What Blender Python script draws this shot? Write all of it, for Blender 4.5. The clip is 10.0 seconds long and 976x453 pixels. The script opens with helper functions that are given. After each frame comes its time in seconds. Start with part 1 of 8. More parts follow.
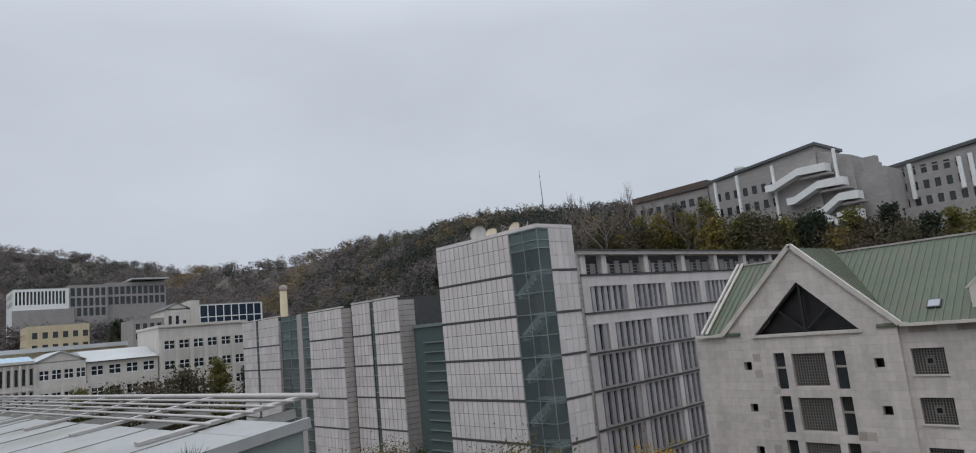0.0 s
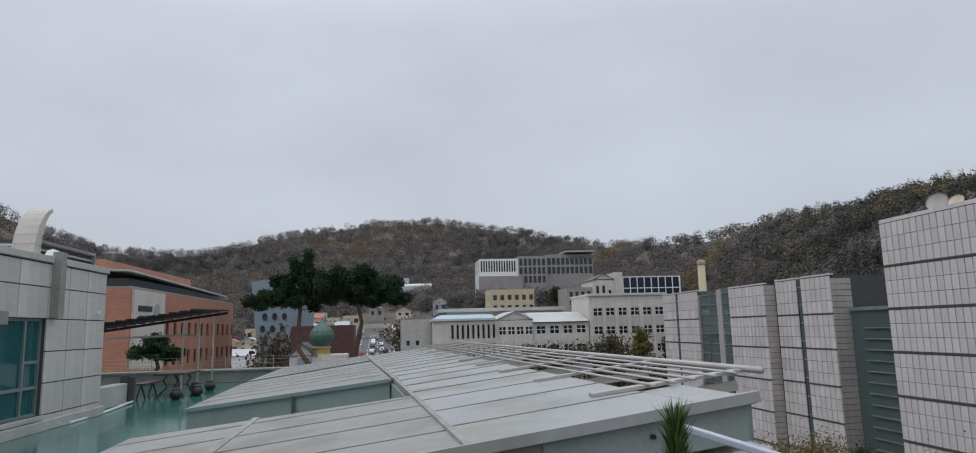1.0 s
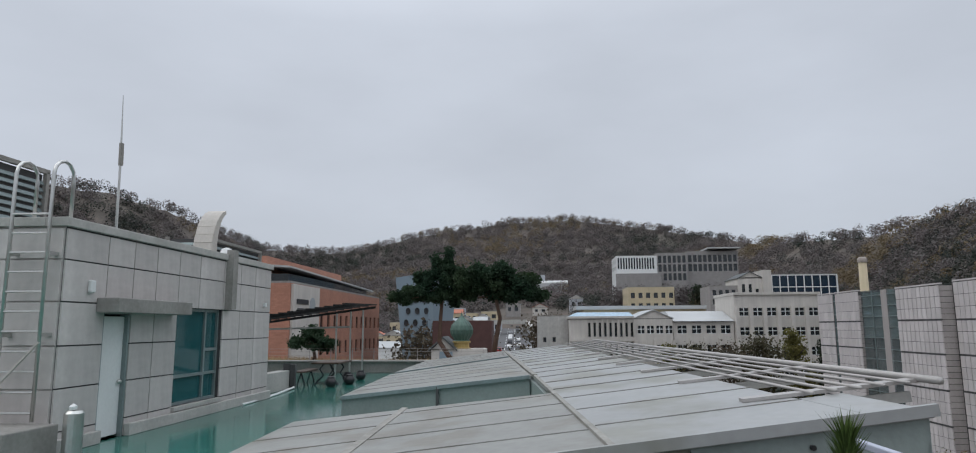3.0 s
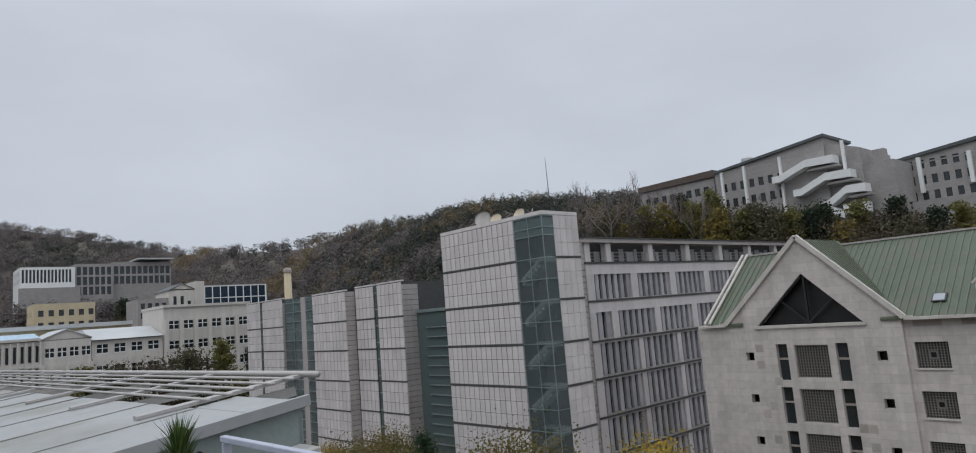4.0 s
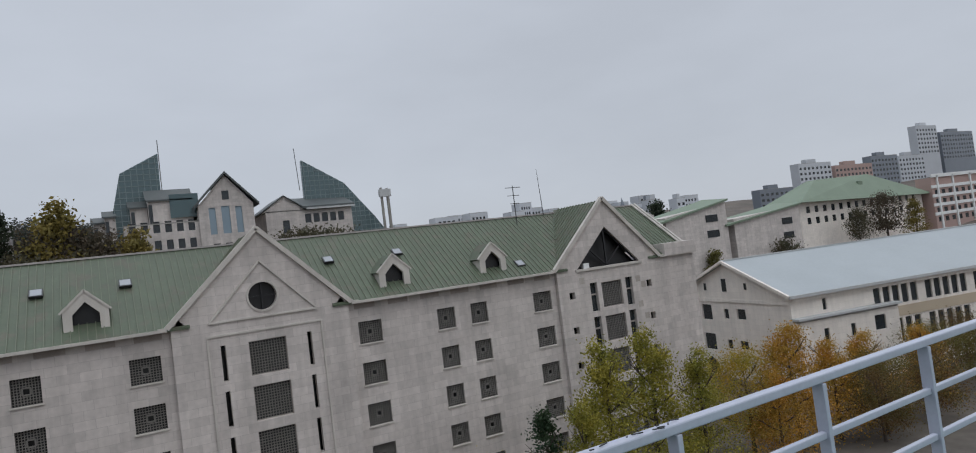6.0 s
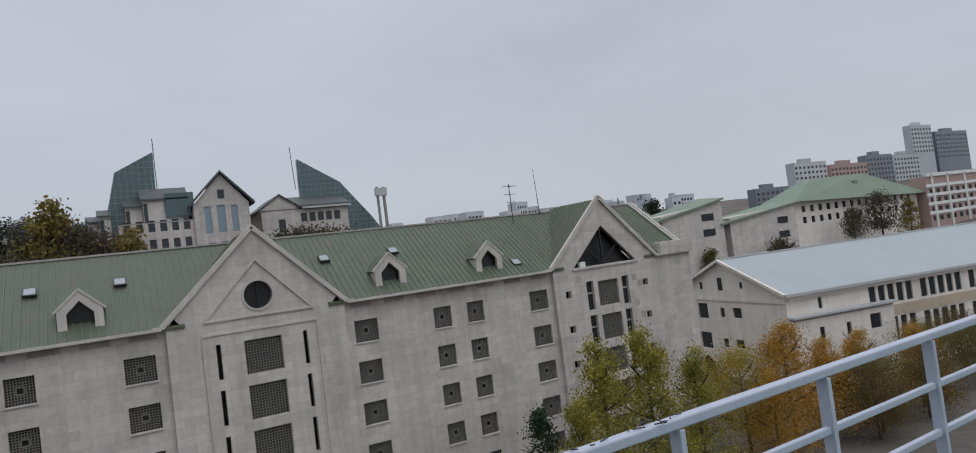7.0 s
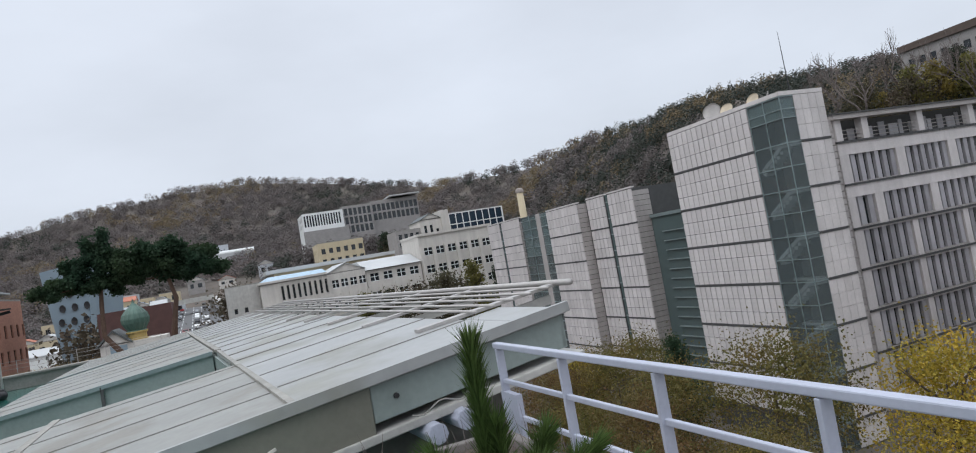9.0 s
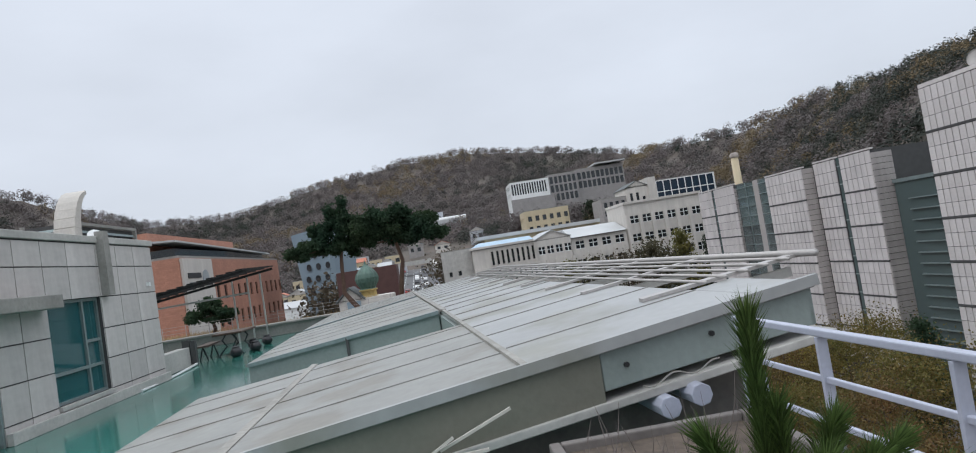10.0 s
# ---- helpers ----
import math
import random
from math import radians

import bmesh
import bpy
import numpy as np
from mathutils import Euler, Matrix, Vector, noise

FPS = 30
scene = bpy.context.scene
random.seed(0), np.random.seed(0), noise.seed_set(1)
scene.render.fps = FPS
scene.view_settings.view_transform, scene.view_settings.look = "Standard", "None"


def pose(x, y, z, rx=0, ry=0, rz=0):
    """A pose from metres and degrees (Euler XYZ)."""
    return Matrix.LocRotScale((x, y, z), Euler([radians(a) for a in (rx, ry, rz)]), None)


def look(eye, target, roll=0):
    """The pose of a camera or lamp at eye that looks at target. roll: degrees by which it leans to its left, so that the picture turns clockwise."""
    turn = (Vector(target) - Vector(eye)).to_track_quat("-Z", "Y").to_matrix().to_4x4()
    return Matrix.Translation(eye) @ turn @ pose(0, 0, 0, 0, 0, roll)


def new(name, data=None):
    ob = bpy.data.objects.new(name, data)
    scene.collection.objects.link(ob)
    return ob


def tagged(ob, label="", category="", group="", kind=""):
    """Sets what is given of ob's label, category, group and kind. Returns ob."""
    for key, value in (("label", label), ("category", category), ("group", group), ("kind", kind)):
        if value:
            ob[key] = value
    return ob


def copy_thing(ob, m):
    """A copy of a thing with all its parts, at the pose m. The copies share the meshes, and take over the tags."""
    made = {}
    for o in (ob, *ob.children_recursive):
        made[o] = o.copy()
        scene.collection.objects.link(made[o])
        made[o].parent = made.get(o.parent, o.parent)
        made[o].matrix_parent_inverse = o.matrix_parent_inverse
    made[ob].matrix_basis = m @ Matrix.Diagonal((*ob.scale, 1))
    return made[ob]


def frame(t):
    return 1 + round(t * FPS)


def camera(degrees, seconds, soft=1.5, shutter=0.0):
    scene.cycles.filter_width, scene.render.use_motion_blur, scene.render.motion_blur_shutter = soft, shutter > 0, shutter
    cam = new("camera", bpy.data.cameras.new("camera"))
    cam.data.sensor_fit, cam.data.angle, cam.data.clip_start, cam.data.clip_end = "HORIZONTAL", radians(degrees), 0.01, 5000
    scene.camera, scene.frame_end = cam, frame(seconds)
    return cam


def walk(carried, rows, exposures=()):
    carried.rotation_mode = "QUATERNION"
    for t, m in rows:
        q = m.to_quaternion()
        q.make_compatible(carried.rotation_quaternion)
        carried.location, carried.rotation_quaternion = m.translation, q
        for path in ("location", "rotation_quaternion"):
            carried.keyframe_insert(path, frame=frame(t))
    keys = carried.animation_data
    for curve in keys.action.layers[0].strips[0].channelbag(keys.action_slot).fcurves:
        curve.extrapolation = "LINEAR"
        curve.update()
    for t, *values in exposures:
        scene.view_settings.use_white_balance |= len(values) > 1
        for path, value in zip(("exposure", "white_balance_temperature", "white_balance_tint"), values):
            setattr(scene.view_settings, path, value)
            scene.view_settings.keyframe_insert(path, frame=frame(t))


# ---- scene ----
cam = camera(71.8, 10.0, 1.05)
PATH = [
    (0, (-0.04, -1.366, 19.84), (-1.502, -0.033, 20.136), -5.7),
    (0.2, (-0.191, -1.367, 19.822), (-1.805, -0.224, 20.119), -4.6),
    (0.5, (-0.306, -1.379, 19.801), (-2.113, -0.575, 20.1), -3.3),
    (1, (-0.287, -1.5, 19.791), (-2.247, -1.238, 20.09), -1.5),
    (1.5, (-0.239, -1.549, 19.808), (-2.217, -1.573, 20.105), -0.8),
    (2, (-0.272, -1.561, 19.808), (-2.243, -1.727, 20.106), -0.3),
    (2.2, (-0.272, -1.561, 19.808), (-2.241, -1.742, 20.105), -0.2),
    (3.3, (-0.265, -1.545, 19.804), (-2.242, -1.613, 20.098), -0.4),
    (3.5, (-0.262, -1.531, 19.803), (-2.228, -1.302, 20.091), -1.3),
    (4, (-0.114, -1.301, 19.785), (-1.591, 0.022, 20.043), -4.6),
    (4.2, (-0.022, -1.238, 19.803), (-1.102, 0.427, 20.047), -5.8),
    (4.5, (0.053, -1.216, 19.837), (-0.437, 0.708, 20.074), -7.0),
    (5, (0.011, -1.296, 19.771), (0.363, 0.666, 19.936), -7.6),
    (5.5, (-0.192, -1.335, 19.849), (0.7, 0.453, 19.934), -7.2),
    (5.7, (-0.22, -1.335, 19.849), (0.737, 0.419, 19.927), -7.3),
    (6.8, (-0.21, -1.28, 19.815), (0.808, 0.44, 19.89), -7.1),
    (7, (-0.189, -1.257, 19.808), (0.815, 0.471, 19.881), -7.2),
    (7.5, (-0.087, -1.169, 19.762), (0.382, 0.773, 19.866), -7.3),
    (8, (-0.235, -1.029, 19.798), (-0.783, 0.893, 19.866), -8.0),
    (8.5, (-0.311, -1.086, 19.752), (-1.736, 0.317, 19.799), -9.7),
    (8.8, (-0.314, -1.221, 19.749), (-2.042, -0.218, 19.827), -10.6),
    (9, (-0.317, -1.326, 19.749), (-2.171, -0.581, 19.83), -10.0),
    (9.5, (-0.43, -1.48, 19.749), (-2.395, -1.119, 19.829), -9.3),
    (10, (-0.489, -1.49, 19.767), (-2.481, -1.336, 19.855), -9.1),
]
walk(cam, [(t, look(eye, target, roll)) for t, eye, target, roll in PATH],
     [(0, 0), (4.6, 0), (5.5, -0.08), (7.5, -0.12), (7.9, -0.03), (8.5, 0.32), (9.2, 0.37), (10, 0.34)])

# ---- light ----
world = bpy.data.worlds.new("overcast_sky")
scene.world = world
world.use_nodes = True
wn, wl = world.node_tree.nodes, world.node_tree.links
wn.clear()
w_out, w_bg = wn.new("ShaderNodeOutputWorld"), wn.new("ShaderNodeBackground")
w_sky, w_tc, w_sep = wn.new("ShaderNodeTexSky"), wn.new("ShaderNodeTexCoord"), wn.new("ShaderNodeSeparateXYZ")
w_sky.sky_type, w_sky.sun_disc = "NISHITA", False
w_sky.sun_elevation, w_sky.sun_rotation = radians(38), radians(150)
w_ramp, w_noise, w_map = wn.new("ShaderNodeValToRGB"), wn.new("ShaderNodeTexNoise"), wn.new("ShaderNodeMapping")
w_ramp.color_ramp.elements[0].position, w_ramp.color_ramp.elements[0].color = 0.0, (0.545, 0.585, 0.655, 1)
w_ramp.color_ramp.elements[1].position, w_ramp.color_ramp.elements[1].color = 1.0, (1.6, 1.7, 1.85, 1)
mid = w_ramp.color_ramp.elements.new(0.42)
mid.color = (0.585, 0.63, 0.71, 1)
w_noise.inputs["Scale"].default_value, w_noise.inputs["Detail"].default_value = 2.2, 5
w_map.inputs["Scale"].default_value = (1, 1, 2.6)
w_clr = wn.new("ShaderNodeMapRange")
w_clr.inputs["From Min"].default_value, w_clr.inputs["From Max"].default_value = 0.3, 0.7
w_clr.inputs["To Min"].default_value, w_clr.inputs["To Max"].default_value = 0.92, 1.07
w_mul, w_mix = wn.new("ShaderNodeVectorMath"), wn.new("ShaderNodeMix")
w_mul.operation, w_mix.data_type = "SCALE", "RGBA"
w_sc = wn.new("ShaderNodeVectorMath")
w_sc.operation = "SCALE"
w_sc.inputs["Scale"].default_value = 0.1
wl.new(w_tc.outputs["Generated"], w_sep.inputs[0])
wl.new(w_sep.outputs["Z"], w_ramp.inputs[0])
wl.new(w_tc.outputs["Generated"], w_map.inputs[0])
wl.new(w_map.outputs[0], w_noise.inputs["Vector"])
wl.new(w_noise.outputs["Fac"], w_clr.inputs["Value"])
wl.new(w_ramp.outputs[0], w_mul.inputs[0])
wl.new(w_clr.outputs[0], w_mul.inputs["Scale"])
wl.new(w_sky.outputs[0], w_sc.inputs[0])
w_mix.inputs[0].default_value = 0.94
wl.new(w_sc.outputs[0], w_mix.inputs[6])
wl.new(w_mul.outputs[0], w_mix.inputs[7])
wl.new(w_mix.outputs[2], w_bg.inputs[0])
wl.new(w_bg.outputs[0], w_out.inputs[0])
w_bg.inputs[1].default_value = 1.0
sun = new("sun", bpy.data.lights.new("sun", "SUN"))
sun.data.energy, sun.data.angle, sun.data.color = 0.5, radians(40), (1, 0.97, 0.93)
sun.matrix_world = look((30, -60, 80), (0, 0, 0))


# ---- materials ----
def mat(name, col, rough=0.8, metal=0.0, var=0.14, scale=1.5, fine=18.0, bump=0.15, streak=0.0, rand=0.0, island=0.0, block=None, spec=0.5, stain=None):
    """A procedural surface: coarse and fine noise on the colour, optional run-off streaks, block courses and a tint by piece."""
    m = bpy.data.materials.new(name)
    m.use_nodes = True
    n, l = m.node_tree.nodes, m.node_tree.links
    bsdf = n["Principled BSDF"]
    bsdf.inputs["Roughness"].default_value, bsdf.inputs["Metallic"].default_value = rough, metal
    bsdf.inputs["Specular IOR Level"].default_value = spec
    tc = n.new("ShaderNodeTexCoord")

    def noise_at(s, stretch=(1, 1, 1), detail=4):
        mp, tx = n.new("ShaderNodeMapping"), n.new("ShaderNodeTexNoise")
        mp.inputs["Scale"].default_value = stretch
        tx.inputs["Scale"].default_value, tx.inputs["Detail"].default_value = s, detail
        l.new(tc.outputs["Object"], mp.inputs[0])
        l.new(mp.outputs[0], tx.inputs["Vector"])
        return tx.outputs["Fac"]

    def math_(op, a, b):
        x = n.new("ShaderNodeMath")
        x.operation = op
        for k, v in ((0, a), (1, b)):
            if isinstance(v, (int, float)):
                x.inputs[k].default_value = v
            else:
                l.new(v, x.inputs[k])
        return x.outputs[0]

    def spread(fac, amount):
        r = n.new("ShaderNodeMapRange")
        r.inputs["From Min"].default_value, r.inputs["From Max"].default_value = 0.25, 0.75
        r.inputs["To Min"].default_value, r.inputs["To Max"].default_value = 1 - amount, 1 + amount
        l.new(fac, r.inputs["Value"])
        return r.outputs[0]

    f_fine = noise_at(fine)
    value = math_("MULTIPLY", spread(noise_at(scale), var), spread(f_fine, var * 0.7))
    if streak:
        value = math_("MULTIPLY", value, spread(noise_at(1.6, (1, 1, 0.06), 6), streak))
    if rand:
        oi = n.new("ShaderNodeObjectInfo")
        value = math_("MULTIPLY", value, math_("ADD", math_("MULTIPLY", oi.outputs["Random"], 2 * rand), 1 - rand))
    if island:
        ge = n.new("ShaderNodeNewGeometry")
        value = math_("MULTIPLY", value, math_("ADD", math_("MULTIPLY", ge.outputs["Random Per Island"], 2 * island), 1 - island))
    height = f_fine
    if block:
        (bw, bh, dark, tint), axis = block[:4], block[4]
        mp, br = n.new("ShaderNodeCombineXYZ"), n.new("ShaderNodeTexBrick")
        sp = n.new("ShaderNodeSeparateXYZ")
        l.new(tc.outputs["Object"], sp.inputs[0])
        l.new(math_("ADD", sp.outputs["X"], sp.outputs["Y"]) if axis == "xy" else sp.outputs[axis], mp.inputs[0])
        l.new(sp.outputs["Z"], mp.inputs[1])
        l.new(mp.outputs[0], br.inputs["Vector"])
        br.inputs["Scale"].default_value, br.inputs["Brick Width"].default_value, br.inputs["Row Height"].default_value = 1, bw, bh
        br.inputs["Mortar Size"].default_value = min(bw, bh) * 0.025
        br.inputs["Color1"].default_value, br.inputs["Color2"].default_value = (1 - tint,) * 3 + (1,), (1 + tint,) * 3 + (1,)
        br.inputs["Mortar"].default_value = (dark,) * 3 + (1,)
        value = math_("MULTIPLY", value, br.outputs["Color"])
    sc = n.new("ShaderNodeVectorMath")
    sc.operation = "SCALE"
    l.new(value, sc.inputs["Scale"])
    if stain:
        mx = n.new("ShaderNodeMix")
        mx.data_type = "RGBA"
        st = n.new("ShaderNodeMapRange")
        st.inputs["From Min"].default_value, st.inputs["From Max"].default_value = stain[2], stain[2] + 0.12
        l.new(noise_at(stain[1]), st.inputs["Value"])
        l.new(st.outputs[0], mx.inputs[0])
        mx.inputs[6].default_value, mx.inputs[7].default_value = (*col, 1), (*stain[0], 1)
        l.new(mx.outputs[2], sc.inputs[0])
    else:
        sc.inputs[0].default_value = col
    l.new(sc.outputs[0], bsdf.inputs["Base Color"])
    if bump:
        bp = n.new("ShaderNodeBump")
        bp.inputs["Strength"].default_value, bp.inputs["Distance"].default_value = bump, 0.02
        l.new(height, bp.inputs["Height"])
        l.new(bp.outputs[0], bsdf.inputs["Normal"])
    return m


M_STONE = mat("grey_granite", (0.50, 0.458, 0.43), 0.85, var=0.12, scale=0.25, fine=2.5, streak=0.13, block=(1.25, 0.62, 0.84, 0.085, "xy"))
M_STONE_TRIM = mat("granite_trim", (0.50, 0.47, 0.43), 0.85, var=0.12, scale=0.6, streak=0.10)
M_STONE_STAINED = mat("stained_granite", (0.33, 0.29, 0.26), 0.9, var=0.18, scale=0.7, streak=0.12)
M_GREEN_ROOF = mat("green_metal_roof", (0.074, 0.096, 0.060), 0.55, var=0.12, scale=0.5, fine=5, streak=0.10, stain=((0.095, 0.095, 0.066), 0.9, 0.54))
M_GREEN_RIB = mat("green_roof_rib", (0.125, 0.14, 0.096), 0.5, var=0.1)
# near-black colour that stands for the dark of unlit interiors
M_DARK = mat("black_unlit_void", (0.012, 0.012, 0.013), 0.4, var=0.3, bump=0)
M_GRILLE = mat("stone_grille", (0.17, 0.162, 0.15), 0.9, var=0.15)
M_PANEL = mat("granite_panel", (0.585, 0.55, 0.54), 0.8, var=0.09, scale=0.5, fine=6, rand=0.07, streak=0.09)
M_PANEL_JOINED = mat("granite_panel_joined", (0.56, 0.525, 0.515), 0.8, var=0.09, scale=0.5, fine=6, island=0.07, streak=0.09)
# darker copy of the panel granite: side walls carry their shade in it
M_PANEL_DARK = mat("granite_panel_side_shade", (0.38, 0.35, 0.335), 0.85, var=0.1, scale=0.5, fine=6, streak=0.10, island=0.06)
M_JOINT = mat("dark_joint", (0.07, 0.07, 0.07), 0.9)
M_MULLION = mat("grey_mullion", (0.22, 0.27, 0.27), 0.4, metal=0.3)
M_ROOFSHEET = mat("grey_roof_sheet", (0.315, 0.32, 0.316), 0.42, var=0.09, scale=0.9, fine=9, bump=0.05, stain=((0.245, 0.243, 0.215), 0.8, 0.5))
M_ROOFSHEET_OLD = mat("weathered_roof_sheet", (0.255, 0.255, 0.238), 0.5, var=0.12, scale=1.1, fine=9, bump=0.06, stain=((0.21, 0.20, 0.175), 1.2, 0.52))
M_FASCIA = mat("green_grey_fascia", (0.24, 0.28, 0.265), 0.45, var=0.1, scale=1.2)
M_FASCIA_CREAM = mat("dull_olive_fascia", (0.165, 0.162, 0.13), 0.55, var=0.1, scale=1.2)
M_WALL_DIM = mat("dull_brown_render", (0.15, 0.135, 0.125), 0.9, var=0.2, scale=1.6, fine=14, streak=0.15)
M_SEAM = mat("sealant_seam", (0.27, 0.26, 0.235), 0.7, var=0.2, scale=4)
M_CONCRETE = mat("weathered_concrete", (0.27, 0.26, 0.24), 0.9, var=0.18, scale=1.2, fine=14, streak=0.12)
M_CONCRETE_LIGHT = mat("pale_concrete", (0.42, 0.41, 0.385), 0.9, var=0.14, scale=1.2, fine=14, streak=0.12)
M_DECK = mat("wet_green_deck", (0.035, 0.155, 0.125), 0.12, var=0.25, scale=0.7, fine=6, bump=0.04, stain=((0.06, 0.11, 0.09), 0.6, 0.58))
M_PENT = mat("penthouse_panel", (0.50, 0.47, 0.45), 0.7, var=0.1, scale=0.9, fine=8, streak=0.2, rand=0.07)
M_STEEL = mat("painted_rail_steel", (0.40, 0.42, 0.50), 0.35, var=0.06, scale=5, fine=40, bump=0.03)
M_STAINLESS = mat("stainless_steel", (0.55, 0.55, 0.53), 0.3, metal=0.9, var=0.08)
M_WHITE = mat("white_paint", (0.72, 0.73, 0.72), 0.5, var=0.05)
M_BLACK = mat("black_paint", (0.02, 0.02, 0.022), 0.4, var=0.2)
M_GRASS = mat("ground_grass", (0.105, 0.09, 0.076), 0.95, var=0.3, scale=0.05, fine=0.8, stain=((0.12, 0.097, 0.08), 0.03, 0.5))
M_ASPHALT = mat("asphalt", (0.09, 0.09, 0.092), 0.75, var=0.15, scale=0.3, fine=3)


def glass_mat(name, col, rough=0.06, mixed=0.55):
    """A tinted pane, half mirror-like and half see-through."""
    m = bpy.data.materials.new(name)
    m.use_nodes = True
    n, l = m.node_tree.nodes, m.node_tree.links
    b = n["Principled BSDF"]
    b.inputs["Base Color"].default_value = (*col, 1)
    b.inputs["Roughness"].default_value = rough
    b.inputs["IOR"].default_value = 1.5
    tr, mx = n.new("ShaderNodeBsdfTransparent"), n.new("ShaderNodeMixShader")
    tr.inputs[0].default_value = (*[min(1, 0.62 + c * 1.8) for c in col], 1)
    mx.inputs[0].default_value = mixed
    l.new(tr.outputs[0], mx.inputs[1])
    l.new(b.outputs[0], mx.inputs[2])
    l.new(mx.outputs[0], n["Material Output"].inputs[0])
    return m


M_GLASS = glass_mat("dark_window_glass", (0.03, 0.037, 0.042), 0.08, 0.9)
M_GLASS_GREEN = glass_mat("green_stair_glass", (0.125, 0.15, 0.155), 0.04, 0.38)
M_GLASS_SLOT = glass_mat("grey_green_glass", (0.10, 0.135, 0.135), 0.06, 0.85)
# pale base colour holds the sky's reflection in the upper glazing
M_GLASS_TOP = glass_mat("pale_teal_sky_glass", (0.38, 0.48, 0.46), 0.1, 0.9)
M_GLASS_TEAL = glass_mat("teal_window_glass", (0.02, 0.11, 0.12), 0.05, 0.85)


# ---- building blocks ----
class Shape:
    """Vertices and faces of one mesh, gathered piece by piece."""

    def __init__(self):
        self.v, self.f = [], []

    def quad(self, *pts):
        k = len(self.v)
        self.v += [tuple(p) for p in pts]
        self.f.append(tuple(range(k, k + len(pts))))
        return self

    def box(self, x0, x1, y0, y1, z0, z1):
        return self.hexa([(x0, y0, z0), (x1, y0, z0), (x1, y1, z0), (x0, y1, z0), (x0, y0, z1), (x1, y0, z1), (x1, y1, z1), (x0, y1, z1)])

    def hexa(self, p):
        k = len(self.v)
        self.v += [tuple(q) for q in p]
        self.f += [tuple(k + i for i in f) for f in ((3, 2, 1, 0), (4, 5, 6, 7), (0, 1, 5, 4), (1, 2, 6, 5), (2, 3, 7, 6), (3, 0, 4, 7))]
        return self

    def prism(self, poly, a, b, axis="y"):
        """A polygon given in the other two axes, drawn out from a to b along axis."""
        def at(p, w):
            return {"x": (w, p[0], p[1]), "y": (p[0], w, p[1]), "z": (p[0], p[1], w)}[axis]
        k, n = len(self.v), len(poly)
        self.v += [at(p, a) for p in poly] + [at(p, b) for p in poly]
        self.f += [tuple(range(k, k + n)), tuple(range(k + 2 * n - 1, k + n - 1, -1))]
        self.f += [(k + i, k + n + i, k + n + (i + 1) % n, k + (i + 1) % n) for i in range(n)]
        return self

    def bar(self, p, q, w, h=None, up=(0, 0, 1)):
        """A square bar from p to q, w wide and h high."""
        p, q, h = Vector(p), Vector(q), h or w
        d = (q - p).normalized()
        s = d.cross(Vector(up))
        s = (s if s.length > 1e-4 else d.cross(Vector((1, 0, 0)))).normalized()
        u = s.cross(d)
        c = [s * (a * w / 2) + u * (b * h / 2) for a, b in ((-1, -1), (1, -1), (1, 1), (-1, 1))]
        return self.hexa([p + e for e in c] + [q + e for e in c])

    def tube(self, pts, radii, sides=8):
        """A round tube through pts; radii one number or one each."""
        pts = [Vector(p) for p in pts]
        radii = [radii] * len(pts) if isinstance(radii, (int, float)) else radii
        k, ref = len(self.v), Vector((0.31, 0.17, 0.93))
        for i, p in enumerate(pts):
            d = (pts[min(i + 1, len(pts) - 1)] - pts[max(i - 1, 0)]).normalized()
            s = d.cross(ref).normalized()
            u = s.cross(d)
            self.v += [tuple(p + (s * math.cos(a) + u * math.sin(a)) * radii[i]) for a in (2 * math.pi * j / sides for j in range(sides))]
        for i in range(len(pts) - 1):
            for j in range(sides):
                a, b = k + i * sides + j, k + i * sides + (j + 1) % sides
                self.f.append((a, b, b + sides, a + sides))
        self.f += [tuple(range(k + sides - 1, k - 1, -1)), tuple(range(k + (len(pts) - 1) * sides, k + len(pts) * sides))]
        return self

    def lathe(self, profile, centre=(0, 0, 0), sides=20):
        """A turned body from (radius, height) pairs."""
        k, n = len(self.v), len(profile)
        for r, z in profile:
            self.v += [(centre[0] + r * math.cos(2 * math.pi * j / sides), centre[1] + r * math.sin(2 * math.pi * j / sides), centre[2] + z) for j in range(sides)]
        for i in range(n - 1):
            for j in range(sides):
                a, b = k + i * sides + j, k + i * sides + (j + 1) % sides
                self.f.append((a, b, b + sides, a + sides))
        self.f += [tuple(range(k + sides - 1, k - 1, -1)), tuple(range(k + (n - 1) * sides, k + n * sides))]
        return self

    def wall(self, origin, along, out, width, height, holes, reveal):
        """A flat wall with real rectangular openings; holes are (u0, u1, v0, v1)."""
        o, a, n = Vector(origin), Vector(along), Vector(out)
        up = Vector((0, 0, 1))
        us = sorted({0.0, width, *[h[0] for h in holes], *[h[1] for h in holes]})
        vs = sorted({0.0, height, *[h[2] for h in holes], *[h[3] for h in holes]})
        us, vs = [u for u in us if 0 <= u <= width], [v for v in vs if 0 <= v <= height]
